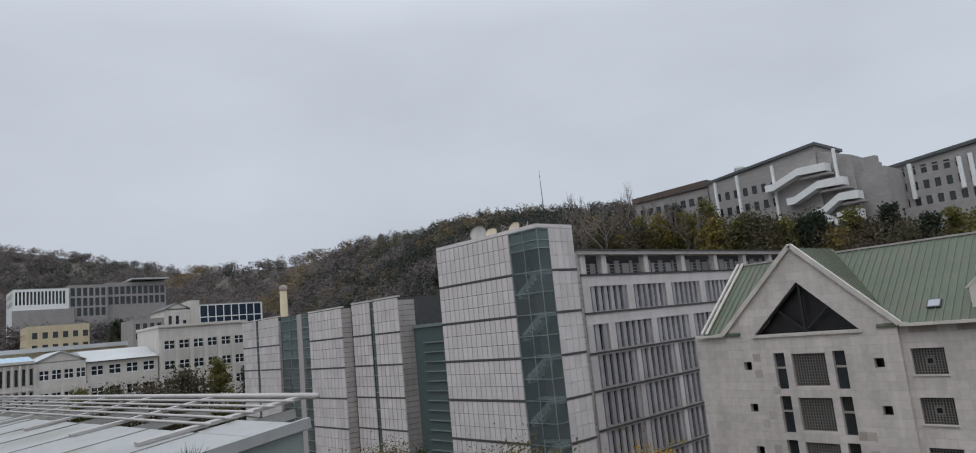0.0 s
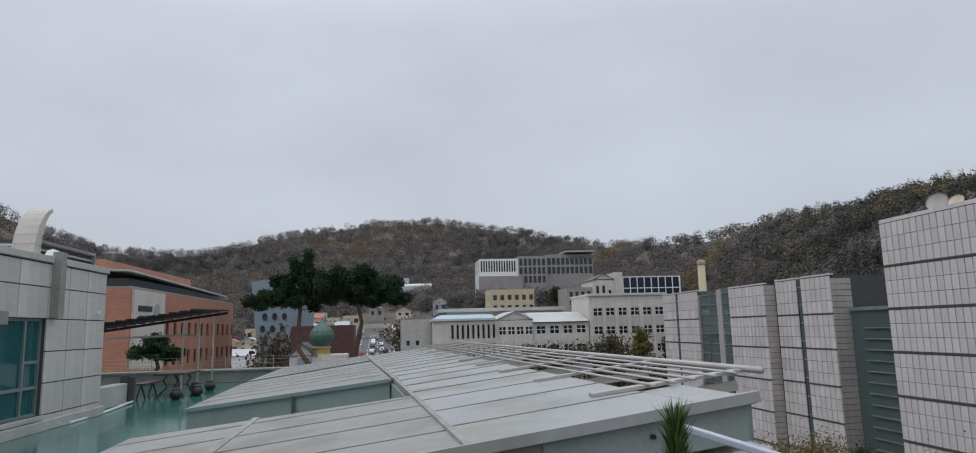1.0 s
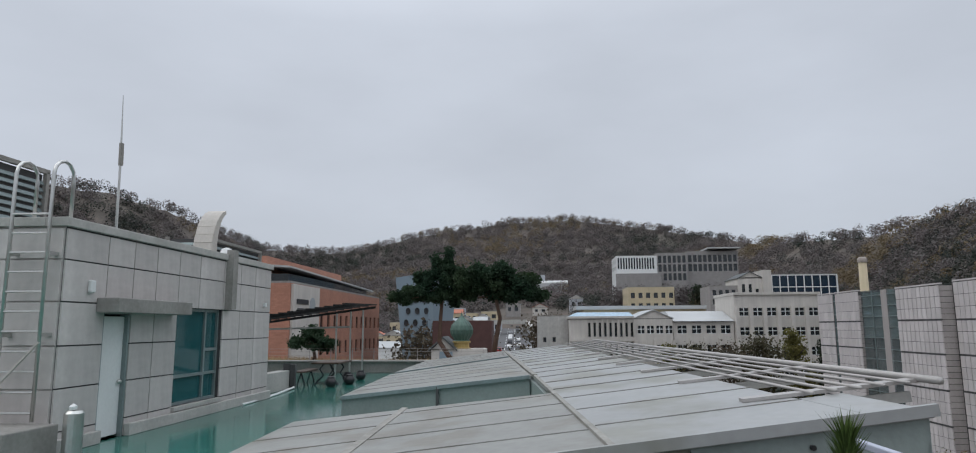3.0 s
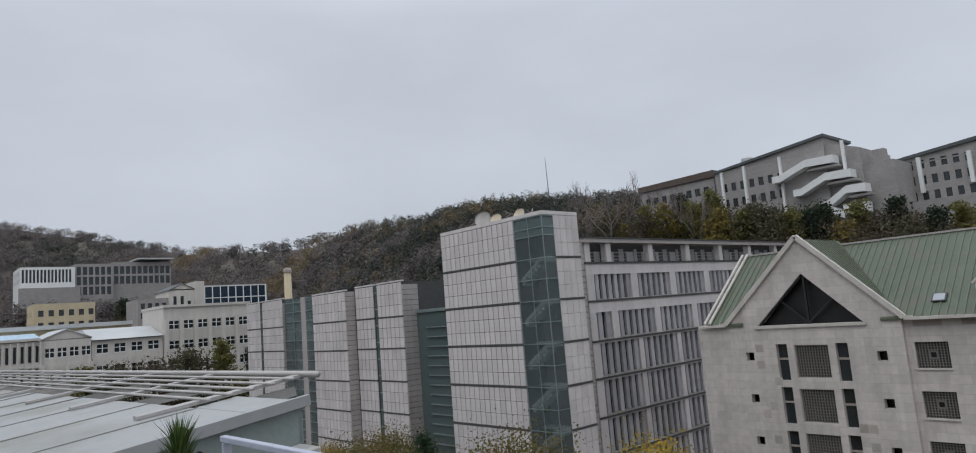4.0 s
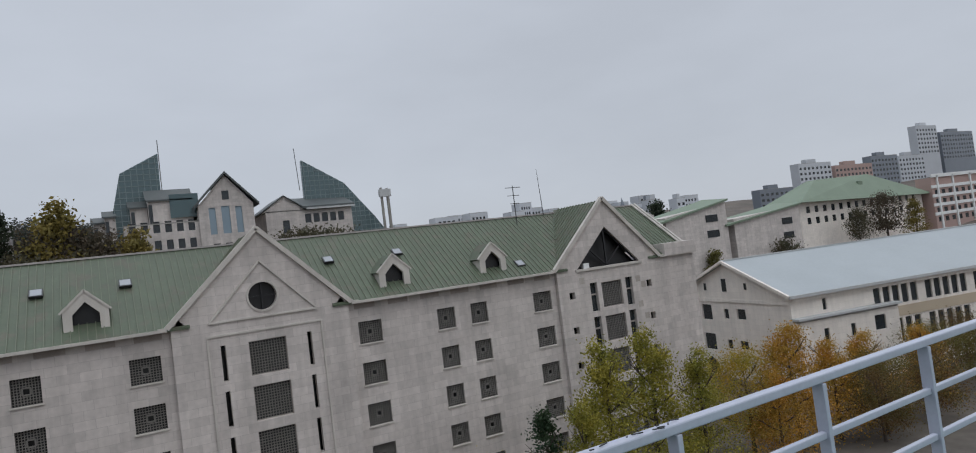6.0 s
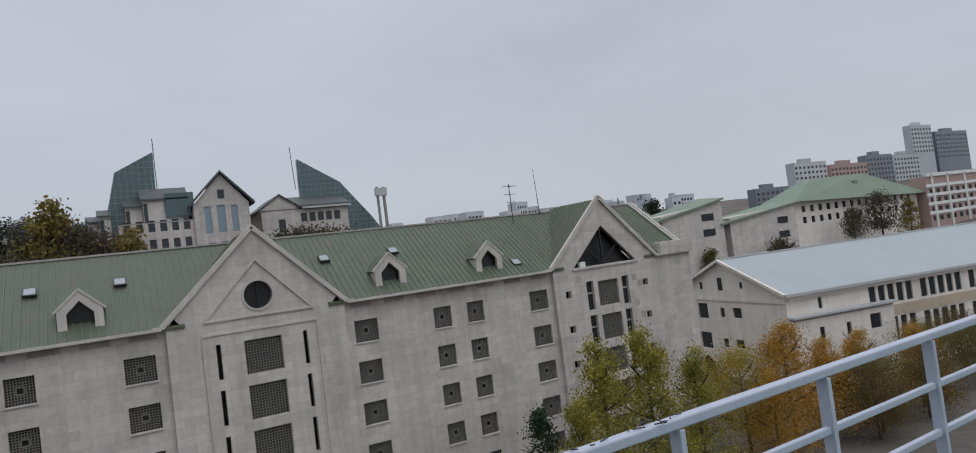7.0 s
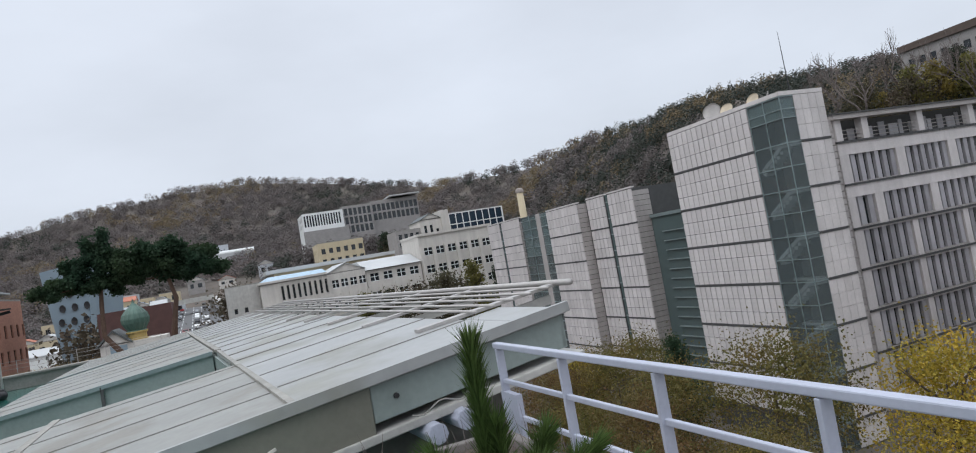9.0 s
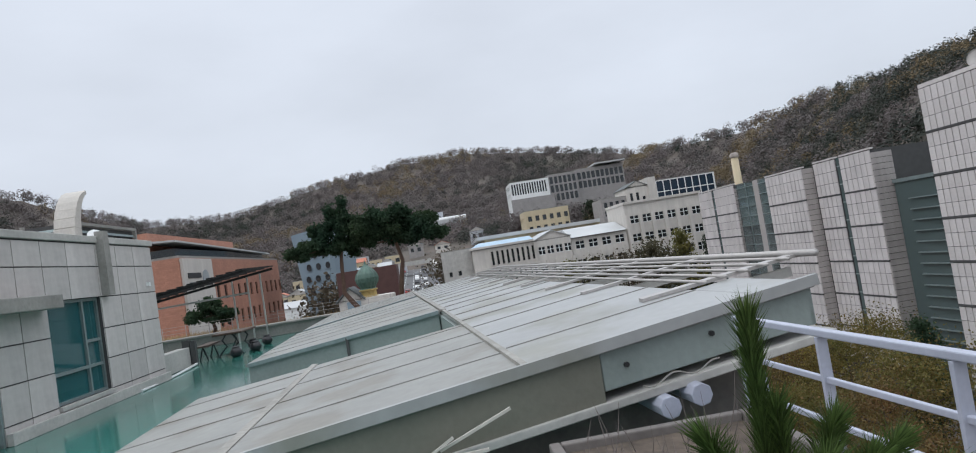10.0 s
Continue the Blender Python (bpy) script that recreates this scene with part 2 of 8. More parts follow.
        for j in range(len(vs) - 1):
            run = None
            for i in range(len(us)):
                cu = (us[i] + us[i + 1]) / 2 if i < len(us) - 1 else None
                cv = (vs[j] + vs[j + 1]) / 2
                solid = cu is not None and not any(h[0] < cu < h[1] and h[2] < cv < h[3] for h in holes)
                if solid and run is None:
                    run = us[i]
                if not solid and run is not None:
                    self.quad(*(o + a * u + up * v for u, v in ((run, vs[j]), (us[i], vs[j]), (us[i], vs[j + 1]), (run, vs[j + 1]))))
                    run = None
        for u0, u1, v0, v1 in holes:
            ring = [(u0, v0), (u1, v0), (u1, v1), (u0, v1)]
            for (ua, va), (ub, vb) in zip(ring, ring[1:] + ring[:1]):
                p, q = o + a * ua + up * va, o + a * ub + up * vb
                self.quad(p, q, q - n * reveal, p - n * reveal)
        return self

    def mesh(self, name):
        me = bpy.data.meshes.new(name)
        me.from_pydata(self.v, [], self.f)
        me.validate()
        bm = bmesh.new()
        bm.from_mesh(me)
        bmesh.ops.recalc_face_normals(bm, faces=bm.faces) if len(bm.faces) < 60000 else None
        bm.to_mesh(me)
        bm.free()
        return me


def thing(name, at, label, category, group="", kind="", turn=0.0):
    ob = new(name)
    ob.empty_display_size = 0.3
    ob.matrix_world = pose(*at, 0, 0, turn)
    return tagged(ob, label, category, group, kind)


def part(name, shape, material, parent=None, label="", bevel=0.0, smooth=False, local=False):
    """One mesh object under a thing or a part. Shapes are in world places unless local."""
    me = shape if isinstance(shape, bpy.types.Mesh) else shape.mesh(name)
    if not me.materials:
        me.materials.append(material)
    if smooth:
        me.shade_smooth()
    ob = new(name, me)
    if parent:
        ob.parent = parent
        if not local:
            base, p = Matrix.Identity(4), parent
            while p:
                base, p = p.matrix_parent_inverse @ p.matrix_basis @ base if False else (p.matrix_parent_inverse @ p.matrix_basis) @ base, p.parent
            ob.matrix_parent_inverse = base.inverted()
    if bevel:
        bv = ob.modifiers.new("edge", "BEVEL")
        bv.width, bv.segments, bv.limit_method = bevel, 2, "ANGLE"
    if label:
        ob["label"] = label
    return ob


def structure(name, shape, material, label, category, bevel=0.0, smooth=False):
    return tagged(part(name, shape, material, None, "", bevel, smooth), label, category, "", "structure")


def piece(name, me, at, parent, material=None, base=None):
    """One of many alike pieces that share a mesh, at a place in its parent's space."""
    ob = new(name, me)
    ob.parent = parent
    ob.matrix_basis = at if isinstance(at, Matrix) else Matrix.Translation(at)
    return ob

# ---- own roof: deck, penthouse, low sheet-metal roof ----
DECK = 18.0
RU, RV = Vector((-0.9976, -0.0698, 0)), Vector((-0.0698, 0.9976, 0))
R0 = Vector((-5.6, -0.81, 0))
UP = Vector((0, 0, 1))


def on_roof(u, v, dz=0.0):
    """A place on the low roof: u metres behind its front edge, v across; it rises to one side."""
    p = R0 + RU * u + RV * v
    return Vector((p.x, p.y, 18.9 + 0.118 * v + dz))


own = thing("own_building", (-10, -6, 0), "roof terrace building with a green deck, seen from its own roof", "building")
deck_poly = [(7.0, 0.95), (-5.4, 0.3), (-5.95, 0.95), (-29.0, 0.4), (-29.0, -16.5), (7.0, -16.5)]
deck = structure("deck", Shape().prism(deck_poly, DECK - 0.35, DECK, "z"), M_DECK, "wet green waterproofed roof deck", "roof deck")
part("body", Shape().prism([(x * 0.995, y * 0.995 - 0.02) for x, y in deck_poly], 0, DECK - 0.354, "z"), M_CONCRETE_LIGHT, own)


def sheet(corners, thick=0.06, lift=0.0):
    """A roof sheet over four (u, v) corners of the sloping plane."""
    top = [on_roof(u, v, lift) for u, v in corners]
    return Shape().hexa([p - UP * thick for p in top] + top)


low_roof = thing("low_roof", (-12, -1.5, DECK), "low pale grey sheet-metal roof with glazed recesses on the deck", "roof")
part("front_sheet", sheet([(0, -4.05), (5.14, -4.04), (4.6, -0.16), (0, -0.16)]), M_ROOFSHEET_OLD, low_roof, "weathered grey front sheet", bevel=0.012)
part("bright_sheet", sheet([(0, -0.156), (4.6, -0.156), (4.6, 1.85), (0, 1.85)]), M_ROOFSHEET, low_roof, "pale grey front sheet", bevel=0.012)
part("corner_sheet", sheet([(0, 1.854), (1.35, 1.854), (1.35, 2.28), (0, 2.28)]), M_ROOFSHEET, low_roof, bevel=0.012)
part("spine_sheet", sheet([(4.604, -0.2), (22.0, -0.45), (22.0, 1.85), (4.604, 1.85)], lift=-0.003), M_ROOFSHEET, low_roof, "long pale spine sheet", bevel=0.012)
part("wing_sheet", sheet([(8.6, -4.1), (14.9, -4.0), (16.2, -0.44), (7.95, -0.3)], lift=0.03), M_ROOFSHEET_OLD, low_roof, "weathered grey wing sheet", bevel=0.012)
part("wing_sheet", sheet([(15.6, -3.97), (22.2, -3.6), (22.2, -0.46), (17.0, -0.46)], lift=0.03), M_ROOFSHEET_OLD, low_roof, "weathered grey wing sheet", bevel=0.012)
# joints between the sheets run across the roof
for k in range(1, 5):
    u = 1.08 * k
    part("sheet_joint", Shape().bar(on_roof(u + 0.1, -4.02, 0.004), on_roof(u, -0.2, 0.004), 0.016, 0.012), M_ROOFSHEET_OLD, low_roof)
for k in range(1, 18):
    u = 1.26 * k
    part("sheet_joint", Shape().bar(on_roof(u, -0.1 - 0.01 * u, 0.004), on_roof(u, 1.84, 0.004), 0.016, 0.012), M_ROOFSHEET_OLD, low_roof)
for k in range(1, 6):
    part("sheet_joint", Shape().bar(on_roof(8.5 + 1.1 * k, -4.0, 0.034), on_roof(8.2 + 1.15 * k, -0.4, 0.034), 0.016, 0.012), M_ROOFSHEET, low_roof)
    part("sheet_joint", Shape().bar(on_roof(16 + 1.0 * k, -3.7, 0.034), on_roof(16.9 + 0.9 * k, -0.5, 0.034), 0.016, 0.012), M_ROOFSHEET, low_roof)
part("ridge_strip", Shape().bar(on_roof(0, -0.16, 0.012), on_roof(7.95, -0.22, 0.012), 0.06, 0.03).bar(on_roof(7.95, -0.22, 0.012), on_roof(22, -0.45, 0.02), 0.1, 0.05), M_SEAM, low_roof, "sealed ridge strip")
part("sealed_seam", Shape().bar(on_roof(0.0, -2.55, 0.01), on_roof(5.0, -2.35, 0.01), 0.09, 0.012), M_SEAM, low_roof, "brownish sealant seam")
part("edge_trim", Shape().bar(on_roof(0.0, 2.3, 0.0), on_roof(0, -4.07, 0.0), 0.05, 0.09), M_ROOFSHEET, low_roof, "pale edge trim")
# fascia under the front edge
def drop(u, v, dz):
    return on_roof(u, v, dz)


def band(v0, v1, z0, z1, u, thick=0.04):
    a, b = on_roof(u, v0), on_roof(u, v1)
    n = RU * thick
    lo0, lo1, hi0, hi1 = a + UP * z0, b + UP * z0, a + UP * z1, b + UP * z1
    return Shape().hexa([lo0, lo1, lo1 + n, lo0 + n, hi0, hi1, hi1 + n, hi0 + n])


part("fascia", band(0.42, 2.26, -0.36, -0.05, 0.05), M_FASCIA, low_roof, "green-grey fascia panel", bevel=0.01)
part("fascia", band(-4.05, 0.416, -0.44, -0.05, 0.035), M_FASCIA_CREAM, low_roof, "dull olive fascia panel", bevel=0.01)
part("fascia_side", Shape().hexa([on_roof(0.05, 2.22, -0.36), on_roof(1.3, 2.22, -0.36), on_roof(1.3, 2.26, -0.36), on_roof(0.05, 2.26, -0.36), on_roof(0.05, 2.22, -0.05), on_roof(1.3, 2.22, -0.05), on_roof(1.3, 2.26, -0.05), on_roof(0.05, 2.26, -0.05)]), M_FASCIA, low_roof)
part("drip_ledge", band(-4.0, 2.4, -0.50, -0.43, 0.0, 0.45), M_CONCRETE_LIGHT, low_roof, "pale ledge under the fascia", bevel=0.01)
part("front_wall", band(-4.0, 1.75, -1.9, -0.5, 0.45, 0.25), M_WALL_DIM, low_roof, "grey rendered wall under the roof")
part("wall_joint", Shape().bar(on_roof(0.44, -0.62, -1.6), on_roof(0.44, -0.62, -0.5), 0.03), M_JOINT, low_roof)
part("screw", Shape().tube([on_roof(0.05, 1.35, -0.17), on_roof(0.02, 1.35, -0.17)], 0.022, 8), M_BLACK, low_roof)
part("screw", Shape().tube([on_roof(0.05, 0.62, -0.2), on_roof(0.02, 0.62, -0.2)], 0.022, 8), M_BLACK, low_roof)
for v, dz in ((0.86, -0.52), (1.12, -0.50)):
    c = on_roof(-0.02, v, dz - 0.06)
    part("octagonal_cap", Shape().tube([c - RU * 0.1, c + RU * 0.5], 0.09, 8), M_STEEL, low_roof, "pale grey octagonal pipe end", bevel=0.008)
for k in range(3):
    p = on_roof(-0.04, -0.9 - 0.1 * k, -0.37 - 0.02 * k)
    part("loose_stick", Shape().bar(p, p + RV * (0.55 - 0.35 * (k == 1)) + UP * (0.22 - 0.1 * k) - RU * 0.05, 0.03, 0.02), M_STONE_TRIM, low_roof, "pale broken batten")
wire = Shape().tube([on_roof(-0.03, 0.7 + 0.05 * i, -0.38 - 0.03 * math.sin(i * 0.9)) for i in range(14)], 0.007, 5)
part("wire", wire, M_SEAM, low_roof, "tangled pale wire")
# side walls and glazed recess fronts of the wings
for (ua, va), (ub, vb), lift in (((8.62, -4.06), (8.0, -0.32), 0.0), ((15.62, -3.93), (17.0, -0.46), 0.0)):
    a, b = on_roof(ua, va), on_roof(ub, vb)
    s = Shape().hexa([Vector((p.x, p.y, DECK)) + RU * d for d in (0, 0.05) for p in (a, b)][:2] + [Vector((b.x, b.y, DECK)) + RU * 0.05, Vector((a.x, a.y, DECK)) + RU * 0.05] + [a - UP * 0.02, b - UP * 0.02, b - UP * 0.02 + RU * 0.05, a - UP * 0.02 + RU * 0.05])
    part("recess_glazing", s, M_FASCIA, low_roof, "pale green glazed recess front")
    part("recess_rail", Shape().bar(a + UP * 0.0 - RU * 0.03, b - RU * 0.03, 0.07, 0.07), M_MULLION, low_roof)
    m = a.lerp(b, 0.52)
    part("recess_post", Shape().bar(Vector((m.x, m.y, DECK)) - RU * 0.04, m - RU * 0.04, 0.05), M_JOINT, low_roof)
for u0, u1, v in ((0.3, 5.1, -4.0), (8.7, 14.9, -4.02), (15.7, 22, -3.75)):
    a, b = on_roof(u0, v), on_roof(u1, v)
    part("side_wall", Shape().hexa([(a.x, a.y, DECK), (b.x, b.y, DECK), (b.x, b.y + 0.1, DECK), (a.x, a.y + 0.1, DECK), (a.x, a.y, a.z - 0.06), (b.x, b.y, b.z - 0.06), (b.x, b.y + 0.1, b.z - 0.06), (a.x, a.y + 0.1, a.z - 0.06)]), M_FASCIA, low_roof)
a, b = on_roof(5.05, -3.9), on_roof(4.65, -0.2)
part("recess_back", Shape().hexa([(a.x, a.y, DECK), (b.x, b.y, DECK), (b.x + 0.06, b.y, DECK), (a.x + 0.06, a.y, DECK), (a.x, a.y, a.z - 0.07), (b.x, b.y, b.z - 0.07), (b.x + 0.06, b.y, b.z - 0.07), (a.x + 0.06, a.y, a.z - 0.07)]), M_FASCIA, low_roof)
a, b = on_roof(4.7, -0.25), on_roof(22, -0.48)
part("spine_wall", Shape().hexa([(a.x, a.y, DECK), (b.x, b.y, DECK), (b.x, b.y + 0.1, DECK), (a.x, a.y + 0.1, DECK), (a.x, a.y, a.z - 0.07), (b.x, b.y, b.z - 0.07), (b.x, b.y + 0.1, b.z - 0.07), (a.x, a.y + 0.1, a.z - 0.07)]), M_FASCIA, low_roof)

# pipes that run along the outer edge of the low roof
M_PIPE = mat("dull_painted_pipe", (0.42, 0.40, 0.385), 0.45, metal=0.2, var=0.12, scale=2)
pergola = thing("pipe_screen", (-12, 1.5, 18.6), "pale metal pipes on flat brackets along the roof edge", "pipe screen")
for k in range(6):
    v = 1.95 + 0.21 * k
    u0 = 1.0 if k == 5 else 1.25 - 0.03 * k
    part("pipe", Shape().tube([on_roof(u0, v, 0.05), on_roof(21.5, v, 0.05)], 0.036 if k == 5 else 0.017, 8), M_PIPE, pergola, smooth=True)
for k in range(10):
    u = 1.45 + 2.2 * k
    part("bracket", Shape().bar(on_roof(u + 0.12, 1.38, 0.02), on_roof(u - 0.06, 3.05, 0.03), 0.16, 0.035), M_PIPE, pergola)
    part("bearer", Shape().bar(on_roof(u + 0.05, 1.8, -0.12), on_roof(u - 0.05, 2.95, -0.12), 0.05, 0.1), M_CONCRETE_LIGHT, pergola)
part("outer_beam", Shape().bar(on_roof(1.1, 2.5, -0.55), on_roof(21.5, 2.5, -0.55), 0.14, 0.3), M_CONCRETE, pergola, "grey beam under the pipes")

# guard rail of the terrace
rail = thing("guard_rail", (0.5, 0.8, DECK), "grey-blue painted steel guard rail of the terrace", "railing")


def rail_at(x, z):
    return Vector((x, 0.765 + 0.029 * x, z))


part("top_rail", Shape().bar(rail_at(-5.42, 19.02), rail_at(7.0, 19.02), 0.058, 0.045), M_STEEL, rail, bevel=0.008)
for z in (18.74, 18.48):
    part("mid_rail", Shape().bar(rail_at(-5.38, z), rail_at(7.0, z), 0.032, 0.036), M_STEEL, rail, bevel=0.006)
for k in range(13):
    x = -5.36 + 1.02 * k
    part("post", Shape().bar(rail_at(x, 17.9), rail_at(x, 18.995), 0.065, 0.03), M_STEEL, rail, bevel=0.004)
part("end_plate", Shape().box(-5.4, -5.1, 0.58, 0.63, 17.8, 18.66), M_STEEL, rail, "broad steel end plate")
flake = Shape()
rr = random.Random(5)
for k in range(16):
    p = rail_at(1.25 + rr.random() * 0.55, 19.051) + Vector((0, rr.uniform(-0.03, 0.03), 0))
    flake.bar(p, p + Vector((rr.uniform(-0.05, 0.05), rr.uniform(-0.02, 0.02), 0)), 0.006, 0.004)
part("cracked_paint", flake, M_BLACK, rail, "dark cracks in the peeling paint")["kind"] = "stuff"

# ---- penthouse ----
PX0, PX1, PY, PZ = -17.95, -9.95, -8.66, 21.5
pent = thing("penthouse", (-14, -12, DECK), "grey panel-clad rooftop penthouse with a white door and teal window", "building")
D0, D1, W0, W1 = -11.72, -10.98, -15.22, -13.26
dh, wz0, wz1 = 2.05, 0.3, 2.22
holes = [(D0 - PX0, D1 - PX0, 0.0, dh), (W0 - PX0, W1 - PX0, wz0, wz1)]
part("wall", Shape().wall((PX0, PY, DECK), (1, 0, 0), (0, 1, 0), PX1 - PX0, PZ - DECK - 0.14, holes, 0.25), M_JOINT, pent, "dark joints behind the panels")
part("wall", Shape().box(PX1 - 0.2, PX1 - 0.004, -16.4, PY - 0.004, DECK, PZ - 0.14).box(PX0 + 0.004, PX0 + 0.2, -16.4, PY - 0.004, DECK, PZ - 0.14), M_PENT, pent)
# solid dark box: the room's lack of light is its colour
part("room", Shape().box(PX0 + 0.2, PX1 - 0.2, -16.4, PY - 0.9, DECK, PZ - 0.2), M_JOINT, pent, "dark block for the unlit room behind the glass")
# cladding panels as pieces
zs = [0.0, 0.30, 0.93, 1.56, 2.22, 2.86, PZ - DECK - 0.16]
xs = [PX0, -16.95, -16.1, W0, -14.1, W1, -12.45, D0, D1, PX1]


def clad_panel(w, h):
    return Shape().hexa([(0.012, 0, 0.012), (w - 0.012, 0, 0.012), (w - 0.012, -0.03, 0.012), (0.012, -0.03, 0.012), (0.012, 0, h - 0.012), (w - 0.012, 0, h - 0.012), (w - 0.012, -0.03, h - 0.012), (0.012, -0.03, h - 0.012)])


pm = {}
for xa, xb in zip(xs, xs[1:]):
    for za, zb in zip(zs, zs[1:]):
        cx, cz = (xa + xb) / 2, (za + zb) / 2
        if D0 < cx < D1 and cz < dh:
            za = dh if zb > dh else None
        if za is None or (W0 < cx < W1 and wz0 < cz < wz1):
            continue
        key = (round(xb - xa, 3), round(zb - za, 3))
        if key not in pm:
            pm[key] = clad_panel(*key).mesh("panel")
            pm[key].materials.append(M_PENT)
        ob = piece("panel", pm[key], (xa + 14, PY + 0.03 + 12, za), pent)
    # side
ys = [-16.4, -15.2, -14.0, -12.8, -11.6, -10.4, -9.5, PY]
for ya, yb in zip(ys, ys[1:]):
    for za, zb in zip(zs, zs[1:]):
        key = (round(yb - ya, 3), round(zb - za, 3))
        if key not in pm:
            pm[key] = clad_panel(*key).mesh("panel")
            pm[key].materials.append(M_PENT)
        ob = piece("panel", pm[key], Matrix.Translation((PX1 + 14 + 0.026, ya + 12, za)) @ Matrix.Rotation(radians(90), 4, "Z"), pent)
        ob.matrix_basis = Matrix.Translation((PX1 + 14, ya + 12, za)) @ Matrix.Rotation(radians(90), 4, "Z") @ Matrix.Translation((0, 0, 0))
part("coping", Shape().box(PX0 - 0.06, PX1 + 0.06, PY - 0.3, PY + 0.07, PZ - 0.14, PZ).box(PX1 - 0.3, PX1 + 0.06, -16.5, PY - 0.304, PZ - 0.14, PZ), M_CONCRETE_LIGHT, pent, "weathered coping", bevel=0.012)
part("roof", Shape().box(PX0, PX1, -16.4, PY - 0.3, PZ - 0.3, PZ - 0.16), M_CONCRETE, pent)
part("plinth", Shape().box(PX0, D0 - 0.01, PY + 0.034, PY + 0.14, DECK, DECK + 0.2).box(D1 + 0.01, PX1 + 0.1, PY + 0.034, PY + 0.14, DECK, DECK + 0.2), M_CONCRETE_LIGHT, pent, "low concrete plinth", bevel=0.01)
door = part("door", Shape().box(D0 + 0.05, D1 - 0.02, PY - 0.1, PY - 0.05, DECK + 0.04, DECK + dh - 0.03), M_WHITE, pent, "white flush metal door", bevel=0.006)
part("frame", Shape().box(D0, D0 + 0.05, PY - 0.14, PY + 0.02, DECK, DECK + dh).box(D1 - 0.02, D1, PY - 0.14, PY + 0.02, DECK, DECK + dh), M_MULLION, door)
part("handle", Shape().lathe([(0.0, 0), (0.035, 0.01), (0.04, 0.04), (0.02, 0.07), (0, 0.075)], (0, 0, 0), 12), M_STAINLESS, door, "steel door knob").matrix_basis = Matrix.Translation((D0 + 0.13, PY - 0.05, DECK + 0.92)) @ Matrix.Rotation(radians(-90), 4, "X")
part("canopy", Shape().box(-13.1, -10.75, PY + 0.03, PY + 0.42, DECK + 2.07, DECK + 2.31), M_CONCRETE, pent, "stained canopy box over the door", bevel=0.015)
win = part("window", Shape().box(W0 + 0.06, W1 - 0.06, PY - 0.13, PY - 0.11, DECK + wz0 + 0.05, DECK + wz1 - 0.05), M_GLASS_TEAL, pent, "teal-tinted window glass")
fr = Shape()
for x in (W0 + 0.03, W1 - 0.03, -14.62):
    fr.box(x - 0.03, x + 0.03, PY - 0.16, PY - 0.06, DECK + wz0, DECK + wz1)
for z, xa, xb in ((wz0 + 0.025, W0 + 0.06, W1 - 0.06), (wz1 - 0.025, W0 + 0.06, W1 - 0.06), (0.86, W0 + 0.06, W1 - 0.06), (1.36, W0 + 0.06, -14.65)):
    fr.box(xa, xb, PY - 0.155, PY - 0.065, DECK + z - 0.03, DECK + z + 0.03)
part("window_frame", fr, M_MULLION, win)
part("window_sill", Shape().box(W0 - 0.03, W1 + 0.03, PY - 0.2, PY + 0.1, DECK + 0.22, DECK + wz0), M_CONCRETE_LIGHT, win, bevel=0.008)
part("downpipe_box", Shape().box(-15.52, -15.28, PY + 0.03, PY + 0.2, DECK + 2.24, PZ + 0.1), M_CONCRETE, pent, "stained rain-pipe box")
part("wall_light", Shape().box(-10.62, -10.5, PY + 0.03, PY + 0.1, DECK + 2.38, DECK + 2.58), M_WHITE, pent, "small white wall light", bevel=0.02)
part("wall_light", Shape().box(-17.55, -17.47, PY + 0.03, PY + 0.1, DECK + 2.36, DECK + 2.46), M_WHITE, pent, "small white wall box")

lad = thing("ladder", (-9.75, -9.0, DECK + 0.45), "stainless steel roof ladder with hooped handrails", "ladder")
for y in (-9.36, -8.76):
    pts = [(-9.72, y, 18.5), (-9.72, y, 22.15)] + [(-9.72 - 0.22 + 0.22 * math.cos(a), y, 22.15 + 0.22 * math.sin(a)) for a in (0.5, 1.0, 1.57, 2.1, 2.7)] + [(-10.16, y, 22.1), (-10.16, y, 21.5)]
    part("side_rail", Shape().tube(pts, 0.028, 8), M_STAINLESS, lad, smooth=True)
for k in range(11):
    part("rung", Shape().tube([(-9.72, -9.36, 18.62 + 0.29 * k), (-9.72, -8.76, 18.62 + 0.29 * k)], 0.018, 6), M_STAINLESS, lad)
part("bracket", Shape().box(-9.94, -9.72, -9.4, -9.34, 20.9, 20.96).box(-9.94, -9.72, -8.78, -8.72, 20.9, 20.96).box(-9.94, -9.72, -9.4, -9.34, 19.7, 19.76).box(-9.94, -9.72, -8.78, -8.72, 19.7, 19.76), M_STAINLESS, lad)
tagged(part("concrete_bench", Shape().box(-9.94, -8.9, -12, -8.5, DECK, DECK + 0.45), M_CONCRETE, bevel=0.02), "weathered concrete kerb beside the penthouse", "kerb")
tagged(part("leaning_pole", Shape().tube([(-9.6, -9.75, DECK + 0.46), (-9.66, -8.72, 19.62)], 0.02, 6), M_STONE_TRIM), "pale pole leaning on the ladder", "pole")
boll = thing("bollard", (-9.75, -8.15, DECK), "short stainless steel bollard with a lamp knob", "bollard")
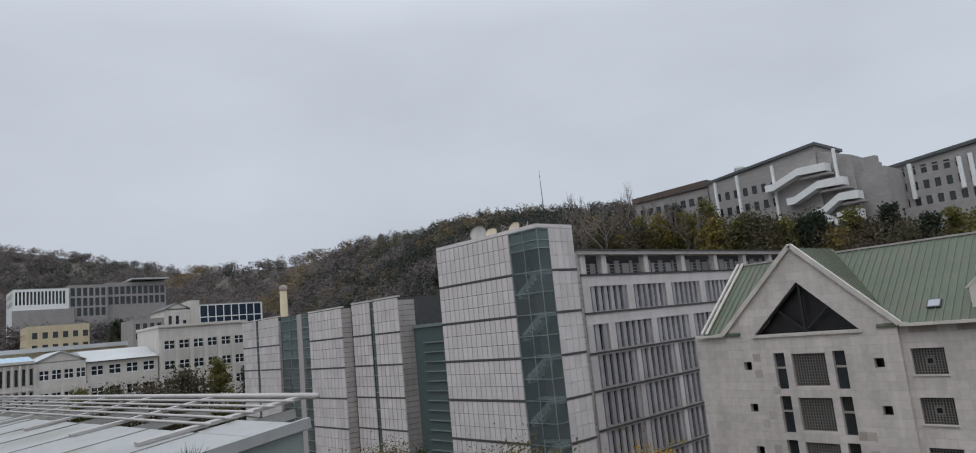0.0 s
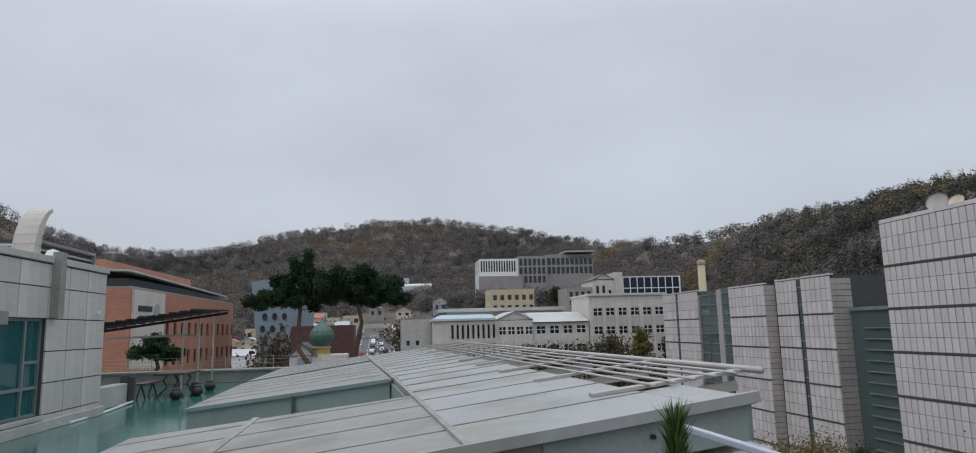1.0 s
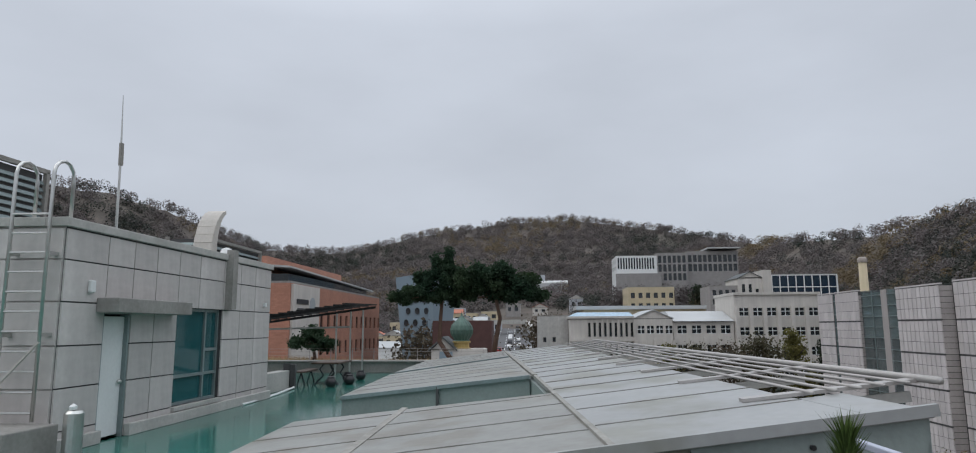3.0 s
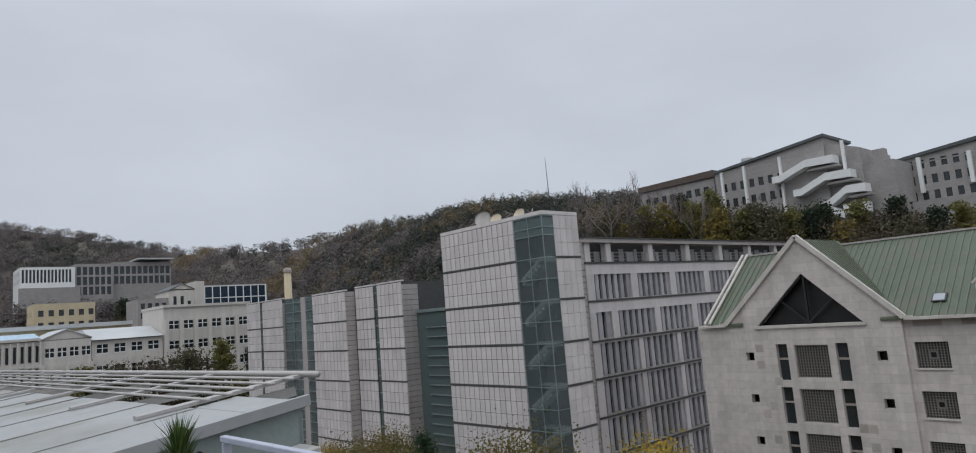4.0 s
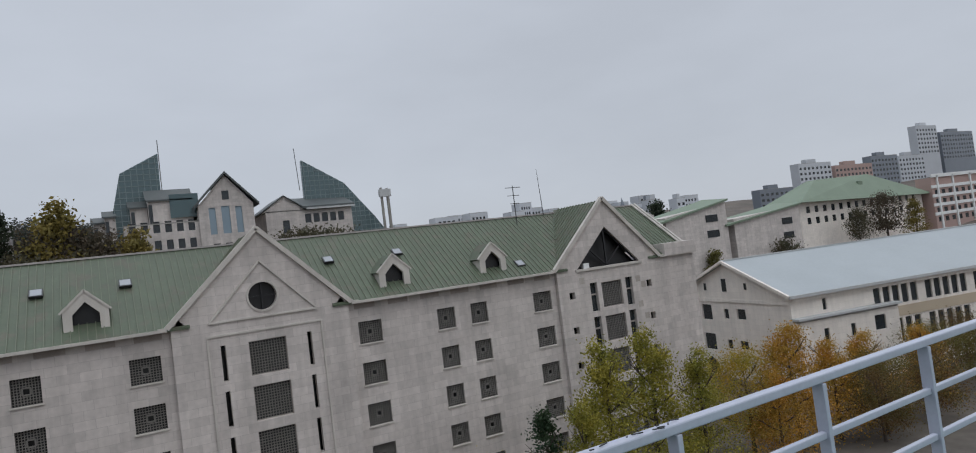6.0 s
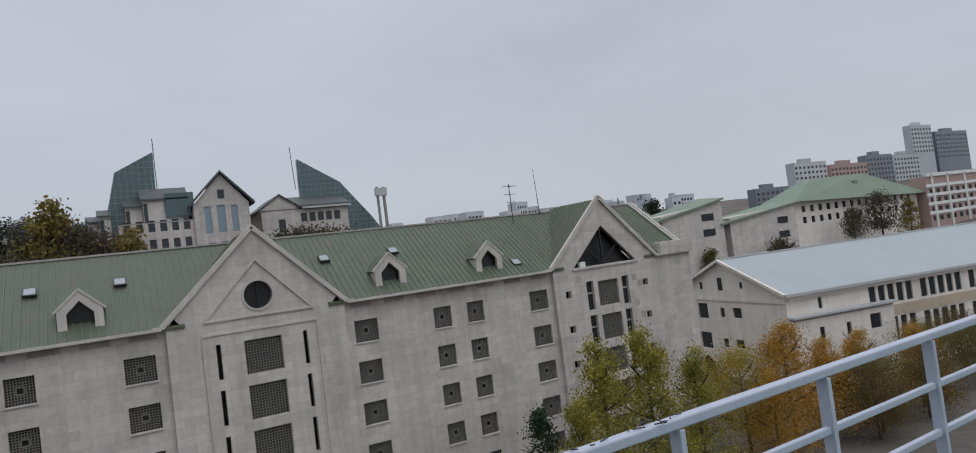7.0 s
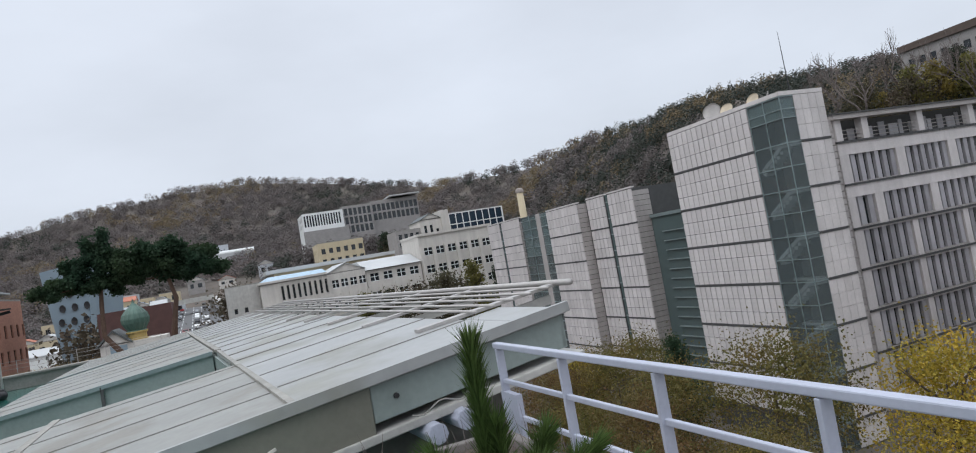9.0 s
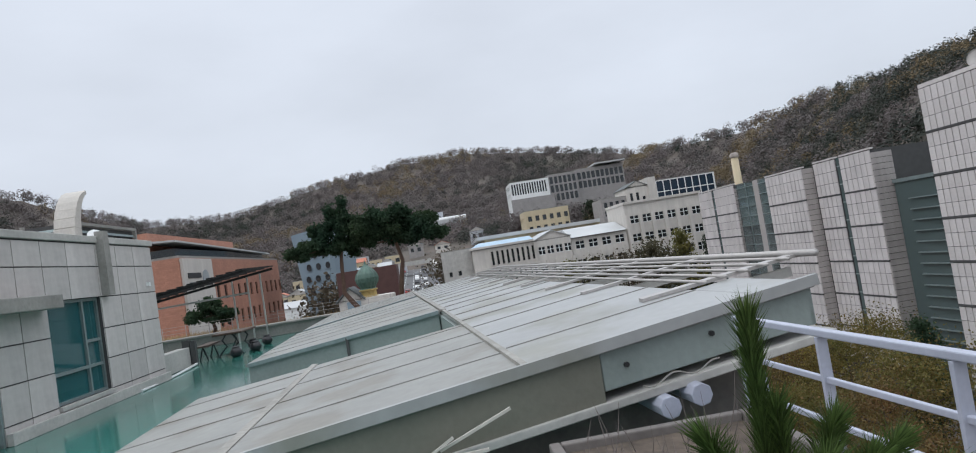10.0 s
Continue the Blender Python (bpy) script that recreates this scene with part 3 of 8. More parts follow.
part("post", Shape().lathe([(0.0, 0), (0.13, 0), (0.13, 0.62), (0.1, 0.66), (0, 0.66)], (0, 0, 0), 20), M_STAINLESS, boll, local=True, smooth=False)
part("knob", Shape().lathe([(0.0, 0.66), (0.05, 0.67), (0.055, 0.72), (0.0, 0.76)], (0.03, 0, 0), 12), M_WHITE, boll, local=True)

# things on the penthouse roof
mastb = thing("aerial_mast", (-14.3, -10.7, PZ - 0.16), "thin whip aerial on the penthouse roof", "aerial")
part("mast", Shape().tube([(-14.3, -10.7, PZ - 0.16), (-14.25, -10.7, 23.6), (-14.2, -10.72, 25.0)], [0.03, 0.025, 0.008], 8), M_STAINLESS, mastb)
part("collar", Shape().tube([(-14.27, -10.7, 23.4), (-14.25, -10.7, 23.9)], 0.05, 8), M_CONCRETE, mastb)
part("junction_box", Shape().box(-14.55, -14.1, -10.8, -10.55, PZ - 0.16, PZ + 0.35), M_MULLION, mastb, "grey junction box")
goose = thing("flue_cowl", (-18.0, -10.3, PZ - 0.16), "curved cream sheet-metal flue cowl", "flue")
gp = []
for k in range(10):
    a = radians(-20 + 11 * k)
    gp.append((-18.0 + 0.75 * (math.cos(a) - 1) + 0.5, -10.3, 21.75 + 1.25 * math.sin(a)))
gs = Shape()
for k in range(len(gp) - 1):
    p, q = Vector(gp[k]), Vector(gp[k + 1])
    gs.bar(p, q, 0.5, 0.06 + 0.34 * (1 - k / 9))
part("cowl", gs, M_STONE_TRIM, goose)
part("base", Shape().box(-18.2, -17.2, -10.6, -10.0, PZ - 0.16, PZ + 0.32), M_CONCRETE_LIGHT, goose)
part("ball", Shape().lathe([(0, 0), (0.12, 0.04), (0.17, 0.15), (0.12, 0.27), (0, 0.31)], (-17.3, -9.6, PZ + 0.1), 12), M_WHITE, goose, "white round vent cap")


def louvre_screen(at, size, label):
    sc = thing("plant_screen", at, label, "plant screen", "roof plant")
    lx, ly, lz = size
    part("back", Shape().box(0.05, lx - 0.05, 0.05, ly - 0.05, 0.0, lz - 0.05), M_JOINT, sc, local=True)
    for k in range(int(lz / 0.13)):
        part("slat", Shape().hexa([(0, 0, 0.13 * k), (lx, 0, 0.13 * k), (lx, ly, 0.13 * k), (0, ly, 0.13 * k), (0.03, 0.03, 0.13 * k + 0.07), (lx - 0.03, 0.03, 0.13 * k + 0.07), (lx - 0.03, ly - 0.03, 0.13 * k + 0.07), (0.03, ly - 0.03, 0.13 * k + 0.07)]), M_MULLION, sc, local=True)
    part("frame", Shape().box(-0.04, 0.04, ly - 0.04, ly + 0.04, 0, lz).box(lx - 0.04, lx + 0.04, ly - 0.04, ly + 0.04, 0, lz).box(lx - 0.04, lx + 0.04, -0.04, 0.04, 0, lz).box(-0.04, lx + 0.04, ly - 0.04, ly + 0.04, lz - 0.03, lz + 0.05), M_CONCRETE, sc, local=True)


louvre_screen((-21.6, -11.4, DECK), (4.0, 0.9, 4.25), "blue-grey louvred plant screen behind the penthouse")
louvre_screen((-12.2, -12.8, PZ - 0.16), (1.6, 2.0, 1.42), "grey louvred plant box on the penthouse roof")

# ---- far end of the deck ----
tagged(part("parapet", Shape().box(-28.2, -27.8, -14, -3.2, DECK, DECK + 0.42).box(-28.3, -27.7, -14, -3.2, DECK + 0.42, DECK + 0.5), M_CONCRETE, bevel=0.015), "weathered concrete parapet at the end of the deck", "parapet", "", "structure")
tagged(part("low_wall", Shape().box(-20.6, -18.0, -9.35, -9.0, DECK, DECK + 0.55), M_CONCRETE_LIGHT, bevel=0.015), "low concrete wall beside the penthouse", "wall", "", "structure")
tagged(part("gate_post", Shape().box(-20.75, -20.6, -9.2, -9.0, DECK, DECK + 0.75).box(-20.75, -20.6, -8.98, -8.84, DECK, DECK + 0.72), M_JOINT), "dark stub post at the low wall", "post")
tagged(part("conduit", Shape().tube([(-16.2, -8.5, DECK + 0.03), (-18.5, -8.62, DECK + 0.03), (-20.6, -8.85, DECK + 0.05)], 0.03, 6), M_WHITE), "white plastic conduit along the wall foot", "conduit")

tb = thing("picnic_table", (-22.6, -8.3, DECK), "dark wooden table with black iron legs", "table")
part("tabletop", Shape().box(-0.8, 0.8, -0.45, 0.45, 0.66, 0.72), mat("dark_wood", (0.08, 0.05, 0.035), 0.5), tb, local=True, bevel=0.01)
for sx in (-0.6, 0.6):
    lg = Shape()
    for sy in (-1, 1):
        pts = [(sx, sy * 0.1, 0.66), (sx, sy * 0.22, 0.5), (sx, sy * 0.1, 0.3), (sx, sy * 0.3, 0.1), (sx, sy * 0.38, 0)]
        lg.tube(pts, 0.03, 6)
    part("leg", lg, M_BLACK, tb, local=True)
bn = thing("bench", (-22.4, -9.1, DECK), "dark wooden bench beside the table", "bench", turn=4)
part("seat", Shape().box(-0.8, 0.8, -0.18, 0.18, 0.4, 0.45), mat("dark_bench_wood", (0.09, 0.055, 0.04), 0.5), bn, local=True)
for sx in (-0.6, 0.6):
    part("leg", Shape().bar((sx, -0.12, 0), (sx, 0, 0.4), 0.04).bar((sx, 0.12, 0), (sx, 0, 0.4), 0.04), M_BLACK, bn, local=True)
pot0 = thing("glazed_jar", (-21.2, -7.9, DECK), "round black glazed jar on the wet deck", "jar", "jars on the deck")
part("body", Shape().lathe([(r * 0.66, z * 0.66) for r, z in ((0, 0), (0.16, 0.0), (0.26, 0.14), (0.27, 0.26), (0.19, 0.4), (0.16, 0.42), (0.17, 0.46), (0.13, 0.46), (0.1, 0.4), (0, 0.38))], (0, 0, 0), 20), M_BLACK, pot0, local=True, smooth=True)
part("rim", Shape().lathe([(0.112, 0.29), (0.132, 0.304), (0.112, 0.323), (0.086, 0.31)], (0, 0, 0), 20), M_BLACK, pot0, local=True)
for p in ((-23.4, -8.0), (-24.2, -7.75), (-22.2, -7.6)):
    copy_thing(pot0, pose(p[0], p[1], DECK))
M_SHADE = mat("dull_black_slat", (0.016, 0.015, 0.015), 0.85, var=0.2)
can = thing("shade_canopy", (-25.5, -10, DECK), "dark slatted shade canopy on slim steel poles", "canopy")
for k in range(16):
    a = Vector((-23.8, -13.2 + k * 0.33, 19.98 + k * 0.045))
    part("slat", Shape().bar(a, a + Vector((-3.2, 0.25, 0.06)), 0.24, 0.05), M_SHADE, can)
for x in (-23.9, -26.9):
    part("beam", Shape().bar((x, -13.4, 19.9), (x, -7.9, 20.62), 0.07, 0.09), M_SHADE, can)
part("tie_beam", Shape().bar((-26.8, -13.4, 19.75), (-26.8, -8.9, 19.85), 0.05, 0.07), M_STAINLESS, can)
for x, y, z in ((-27.0, -9.5, 20.4), (-26.9, -8.9, 20.5), (-26.9, -8.4, 20.55), (-24.0, -12.6, 20.0)):
    part("pole", Shape().tube([(x, y, DECK), (x, y, z)], 0.035, 8), M_STAINLESS, can)
fence = thing("deck_fence", (-28, -9, DECK + 0.5), "thin rusty wire fence on the parapet", "fence")
for k in range(12):
    y = -13.6 + 0.9 * k
    part("post", Shape().bar((-28, y, DECK + 0.5), (-28, y, DECK + 0.98), 0.02), M_PANEL_DARK, fence)
for z in (18.7, 18.84, 18.96):
    part("wire", Shape().bar((-28, -13.6, z), (-28, -3.7, z), 0.01), M_PANEL_DARK, fence)
planter = structure("planter_bed", Shape().box(-31.5, -28.3, -14, -0.5, 17.2, DECK + 0.36), mat("dry_soil", (0.2, 0.13, 0.07), 0.95, var=0.3, scale=3), "raised planting bed with dry grass", "planting bed")

# ---- dormitory with green roof ----
before_site = set(bpy.data.objects)
DX, DY, EAVE, APEX, STOREY = 9.8, 50.0, 17.39, 23.5, 3.2
GABLES = (DX - 31.9, DX, DX + 32.1)
RIDGE_Y, RIDGE_Z = 57.2, 23.1
dorm = thing("dormitory", (DX, 57, 0), "long pale granite dormitory with a green metal roof and three gables", "building")
X0, X1 = -31.2, 53.2


def grille_mesh(w, h, cell, eye=0.0, depth=0.10):
    """A pierced stone lattice, w by h, in the x-z plane, with a square eye in its middle."""
    s = Shape()
    nx, nz = max(2, round(w / cell)), max(2, round(h / cell))
    t = cell * 0.27
    for i in range(nx + 1):
        x = -w / 2 + w * i / nx
        if eye and abs(x) < eye:
            s.box(x - t / 2, x + t / 2, 0, depth, -h / 2, -eye)
            s.box(x - t / 2, x + t / 2, 0, depth, eye, h / 2)
        else:
            s.box(x - t / 2, x + t / 2, 0, depth, -h / 2, h / 2)
    for j in range(nz + 1):
        z = -h / 2 + h * j / nz
        if eye and abs(z) < eye:
            s.box(-w / 2, -eye, 0.01, depth - 0.01, z - t / 2, z + t / 2)
            s.box(eye, w / 2, 0.01, depth - 0.01, z - t / 2, z + t / 2)
        else:
            s.box(-w / 2, w / 2, 0.01, depth - 0.01, z - t / 2, z + t / 2)
    if eye:
        for sx in (-1, 1):
            s.box(sx * eye - 0.05, sx * eye + 0.05, -0.01, depth, -eye, eye)
            s.box(-eye, eye, -0.01, depth, sx * eye - 0.05, sx * eye + 0.05)
    me = s.mesh("grille")
    me.materials.append(M_GRILLE)
    return me


ROWS = [15.72 - STOREY * k for k in range(5)]
COLS = [(c, w) for o, w in ((6.95, 1.9), (13.75, 1.62), (16.9, 1.62), (23.3, 1.95)) for c, w in ((DX + o + w / 2, w), (DX - o - w / 2, w))]
wh = 1.72
holes_by_bay = {}
for lo, hi in ((GABLES[0] + 6.2, GABLES[1] - 6.2), (GABLES[1] + 6.2, GABLES[2] - 6.2)):
    holes = [(c - w / 2 - lo, c + w / 2 - lo, z - wh, z) for c, w in COLS for z in ROWS if lo < c < hi]
    part("wall", Shape().wall((lo, DY, 0), (1, 0, 0), (0, -1, 0), hi - lo, EAVE, holes, 0.45), M_STONE, dorm)
# shallow piers under the eaves
for lo, hi in ((GABLES[0] + 6.2, GABLES[1] - 6.2), (GABLES[1] + 6.2, GABLES[2] - 6.2)):
    n = 7
    for k in range(n):
        c = lo + (hi - lo) * (k + 0.5) / n
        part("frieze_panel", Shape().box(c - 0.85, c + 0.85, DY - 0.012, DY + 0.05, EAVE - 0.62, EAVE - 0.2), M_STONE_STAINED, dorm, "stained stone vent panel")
# solid black core; the rooms' darkness is its colour
part("core", Shape().box(X0 + 0.3, X1 - 0.3, DY + 0.46, 63.6, 0, EAVE - 0.05), M_DARK, dorm, "black block for the unlit rooms behind the lattices")
part("wall", Shape().box(X0 + 0.004, X0 + 0.3, DY - 0.29, 64, 0, EAVE - 0.01), M_STONE, dorm)
part("wall", Shape().box(X1 - 0.3, X1 - 0.004, DY - 0.29, 64, 0, EAVE - 0.01), M_STONE, dorm)
part("wall", Shape().box(X0 + 0.3, X1 - 0.3, 63.7, 64, 0, EAVE), M_STONE, dorm)
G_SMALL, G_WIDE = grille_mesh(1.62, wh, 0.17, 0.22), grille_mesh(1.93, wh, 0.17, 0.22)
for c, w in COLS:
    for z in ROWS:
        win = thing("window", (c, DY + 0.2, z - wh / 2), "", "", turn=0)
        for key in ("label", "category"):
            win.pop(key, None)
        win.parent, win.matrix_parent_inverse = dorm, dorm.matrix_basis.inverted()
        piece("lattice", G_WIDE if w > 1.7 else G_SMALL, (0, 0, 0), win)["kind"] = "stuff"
        sill = Shape().box(-w / 2 - 0.08, w / 2 + 0.08, -0.30, -0.16, -wh / 2 - 0.09, -wh / 2 + 0.004)
        part("sill", sill, M_STONE_TRIM, win, local=True)

def lattice_window(w, h, at):
    """A wide window: a slim stone frame that holds one pierced lattice."""
    f = Shape()
    for sx in (-1, 1):
        f.box(sx * w / 2 - 0.05, sx * w / 2 + 0.05, -0.03, 0.14, -h / 2, h / 2)
        f.box(-w / 2 + 0.05, w / 2 - 0.05, -0.03, 0.14, sx * h / 2 - 0.05, sx * h / 2 + 0.05)
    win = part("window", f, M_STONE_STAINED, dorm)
    win.matrix_parent_inverse = dorm.matrix_basis.inverted()
    win.matrix_basis = Matrix.Translation(at)
    piece("lattice", grille_mesh(w - 0.1, h - 0.1, 0.2, 0.0), (0, 0, 0), win)["kind"] = "stuff"
    return win


# gables
GY = DY - 0.4


def gable_front(c, opening):
    """The pointed wall above the eaves, with a triangular or a round opening in it."""
    s, half = Shape(), 6.2
    base, apex = EAVE - 0.22, APEX
    outer = [(c - half, base), (c + half, base), (c + half, EAVE), (c, apex), (c - half, EAVE)]
    if opening == "triangle":
        inner = [(c - 3.85, 17.22), (c + 3.85, 17.22), (c, 20.95)]
        o = [(c - half, base), (c + half, base), (c + half, EAVE + 0.05), (c, apex), (c - half, EAVE + 0.05)]
        for q in ([o[0], o[1], inner[1], inner[0]], [o[1], o[2], inner[1]], [o[2], o[3], inner[2], inner[1]], [o[3], o[4], inner[0], inner[2]], [o[4], o[0], inner[0]]):
            s.quad(*[(x, GY, z) for x, z in q])
    else:
        n, r, cz = 40, 1.0, 18.8
        inner = [(c + r * math.cos(2 * math.pi * k / n), cz + r * math.sin(2 * math.pi * k / n)) for k in range(n)]
        o = []
        for k in range(n):
            a = 2 * math.pi * k / n
            dx, dz = math.cos(a), math.sin(a)
            t = 99.0
            for (ax, az), (bx, bz) in zip(outer, outer[1:] + outer[:1]):
                ex, ez = bx - ax, bz - az
                den = dx * ez - dz * ex
                if abs(den) > 1e-9:
                    tt = ((ax - c) * ez - (az - cz) * ex) / den
                    ss = ((ax - c) * dz - (az - cz) * dx) / den
                    if tt > 0 and -1e-6 <= ss <= 1 + 1e-6:
                        t = min(t, tt)
            o.append((c + dx * t, cz + dz * t))
        for k in range(n):
            m = (k + 1) % n
            s.quad(*[(x, GY, z) for x, z in (o[k], o[m], inner[m], inner[k])])
        for corner in outer:
            near = sorted(range(n), key=lambda k: (o[k][0] - corner[0]) ** 2 + (o[k][1] - corner[1]) ** 2)[:2]
            s.quad(*[(x, GY, z) for x, z in (o[near[0]], corner, o[near[1]])])
    for (ax, az), (bx, bz) in zip(inner, inner[1:] + inner[:1]):
        s.quad((ax, GY, az), (bx, GY, bz), (bx, GY + 0.5, bz), (ax, GY + 0.5, az))
    return s


for c, style in zip(GABLES, ("triangle", "round", "triangle")):
    lo, hi, h = c - 6.2, c + 6.2, EAVE - 0.22
    holes = []
    if style == "triangle":
        for k in range(5):
            top = 15.7 - STOREY * k
            holes += [(6.2 - 1.23, 6.2 + 1.23, top - 2.4, top), (6.2 - 2.6, 6.2 - 1.75, top - 2.6, top + 0.1), (6.2 + 1.75, 6.2 + 2.6, top - 2.6, top + 0.1)]
            for sx in (-1, 1):
                holes.append((6.2 + sx * 4.75 - 0.32, 6.2 + sx * 4.75 + 0.32, top - 1.15, top - 0.5))
    else:
        for k in range(5):
            top = 15.68 - STOREY * k
            holes += [(6.2 - 1.32, 6.2 + 1.32, top - 2.45, top)]
            for sx in (-1, 1):
                holes.append((6.2 + sx * 3.03 - 0.16, 6.2 + sx * 3.03 + 0.16, top - 2.45, top + 0.02))
    holes = [q for q in holes if q[2] > 0.1]
    part("wall", Shape().wall((lo, GY, 0), (1, 0, 0), (0, -1, 0), hi - lo, h, holes, 0.5), M_STONE, dorm)
    part("gable_return", Shape().box(lo - 0.02, lo + 0.3, GY + 0.003, DY + 0.3, 0, EAVE + 0.1), M_STONE, dorm)
    part("gable_return", Shape().box(hi - 0.3, hi + 0.02, GY + 0.003, DY + 0.3, 0, EAVE + 0.1), M_STONE, dorm)
    part("gable", gable_front(c, style), M_STONE, dorm)
    # sloping copings
    rake = Shape()
    for sx in (-1, 1):
        rake.bar((c + sx * 6.45, GY - 0.06, EAVE + 0.03), (c, GY - 0.06, APEX + 0.22), 0.34, 0.34)
        rake.bar((c + sx * 6.45, GY - 0.06, EAVE - 0.02), (c + sx * 7.0, GY - 0.06, EAVE - 0.02), 0.36, 0.26)
    part("coping", rake, M_STONE_TRIM, dorm, "pale stone coping")
    # roof behind the gable
    back = RIDGE_Y
    for sx in (-1, 1):
        cross = Shape().quad((c + sx * 6.3, GY + 0.1, EAVE), (c, GY + 0.1, APEX), (c, back + 0.4, APEX - 0.05), (c + sx * 6.3, DY - 0.1, EAVE - 0.02))
        part("roof", cross, M_GREEN_ROOF, dorm)
    if style == "triangle":
        part("lintel", Shape().box(c - 4.05, c + 4.05, GY - 0.14, GY + 0.1, 17.0, 17.2), M_STONE_TRIM, dorm)
        # black sheet gives the gable opening its depth of shade
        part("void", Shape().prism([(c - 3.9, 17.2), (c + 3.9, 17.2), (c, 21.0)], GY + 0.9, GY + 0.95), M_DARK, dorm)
        truss = Shape()
        truss.bar((c, GY + 0.35, 17.2), (c, GY + 0.35, 20.9), 0.16)
        for sx in (-1, 1):
            truss.bar((c, GY + 0.4, 17.3), (c + sx * 1.9, GY + 0.4, 19.0), 0.14)
            truss.bar((c + sx * 3.8, GY + 0.3, 17.25), (c, GY + 0.3, 20.92), 0.2)
        part("truss", truss, M_BLACK, dorm, "dark steel truss")
        for k in range(5):
            top = 15.7 - STOREY * k
            if top > 2.5:
                win = lattice_window(2.46, 2.4, (c, GY + 0.18, top - 1.2))
                for sx in (-1, 1):
                    part("side_window", Shape().box(c + sx * 2.175 - 0.42, c + sx * 2.175 + 0.42, GY + 0.36, GY + 0.4, top - 2.6, top + 0.1), M_GLASS, dorm)
                    part("transom", Shape().box(c + sx * 2.175 - 0.42, c + sx * 2.175 + 0.42, GY + 0.28, GY + 0.34, top - 1.1, top - 0.95), M_STONE_STAINED, dorm)
        # weathered blocks beside the small windows
        rr = random.Random(7 + int(c))
        blocks = Shape()
        for k in range(26):
            x, z = c + rr.choice((-1, 1)) * rr.uniform(2.9, 5.6), rr.uniform(5, 16)
            x, z = round(x / 0.62) * 0.62, round(z / 0.62) * 0.62
            if abs(abs(x - c) - 4.75) > 0.7:
                blocks.box(x - 0.3, x + 0.3, GY - 0.006, GY + 0.02, z - 0.3, z + 0.3)
        tagged(part("stained_blocks", blocks, mat("weathered_block", (0.37, 0.335, 0.30), 0.9, island=0.12), dorm, "brownish weathered granite blocks"), kind="stuff")
        part("air_conditioner", Shape().box(c - 3.0, c - 2.35, GY + 0.05, GY + 0.4, 17.22, 17.7), M_WHITE, dorm, "white outdoor unit") if c > 30 else None
    else:
        ring = Shape()
        n = 36
        for k in range(n):
            a, b = 2 * math.pi * k / n, 2 * math.pi * (k + 1) / n
            q = [(c + r * math.cos(t), y, 18.8 + r * math.sin(t)) for y in (GY - 0.07, GY + 0.05) for r, t in ((1.0, a), (1.14, a), (1.14, b), (1.0, b))]
            ring.hexa(q)
        part("round_frame", ring, M_STONE_TRIM, dorm)
        bars = Shape().box(c - 0.04, c + 0.04, GY + 0.28, GY + 0.34, 17.8, 19.8).box(c - 1, c + 1, GY + 0.28, GY + 0.34, 18.76, 18.84)
        part("round_window", bars, M_BLACK, dorm)
        # black sheet for the darkness behind the round opening
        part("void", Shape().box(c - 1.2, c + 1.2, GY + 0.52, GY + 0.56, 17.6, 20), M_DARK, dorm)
        ped = Shape()
        ped.bar((c - 3.8, GY - 0.04, 17.36), (c + 3.8, GY - 0.04, 17.36), 0.18, 0.14)
        for sx in (-1, 1):
            ped.bar((c + sx * 3.8, GY - 0.04, 17.36), (c, GY - 0.04, 21.35), 0.16, 0.13)
        ped.bar((c - 4.05, GY - 0.03, 16.42), (c + 4.05, GY - 0.03, 16.42), 0.12, 0.14)
        for sx in (-1, 1):
            ped.bar((c + sx * 4.0, GY - 0.03, 0), (c + sx * 4.0, GY - 0.03, 16.4), 0.14, 0.12)
        part("pediment", ped, M_STONE_TRIM, dorm, "raised stone pediment moulding")
        for k in range(5):
            top = 15.68 - STOREY * k
            if top > 2.5:
                win = lattice_window(2.64, 2.45, (c, GY + 0.18, top - 1.22))

# main roof
RX0, RX1 = -30.3, 52.6
slope = Vector((0, RIDGE_Y - (DY - 0.55), RIDGE_Z - EAVE))
def roof_strip(xa, xb, ya, za):
    return Shape().hexa([(xa, ya, za - 0.15), (xb, ya, za - 0.15), (xb, RIDGE_Y, RIDGE_Z - 0.15), (xa, RIDGE_Y, RIDGE_Z - 0.15), (xa, ya, za), (xb, ya, za), (xb, RIDGE_Y, RIDGE_Z), (xa, RIDGE_Y, RIDGE_Z)])


cuts = [RX0] + [c + o for c in GABLES for o in (-5.0, 5.0)] + [RX1]
for k, (xa, xb) in enumerate(zip(cuts, cuts[1:])):
    if k % 2 == 0:
        part("roof", roof_strip(xa, xb, DY - 0.55, EAVE), M_GREEN_ROOF, dorm)
    else:
        part("roof", roof_strip(xa, xb, DY + 0.75, EAVE + slope.z * 1.3 / slope.y), M_GREEN_ROOF, dorm)
part("roof", roof_strip(RX0, RX1, 64.9, EAVE), M_GREEN_ROOF, dorm)
ribs = Shape()
sl = slope.normalized()
x = RX0 + 0.3
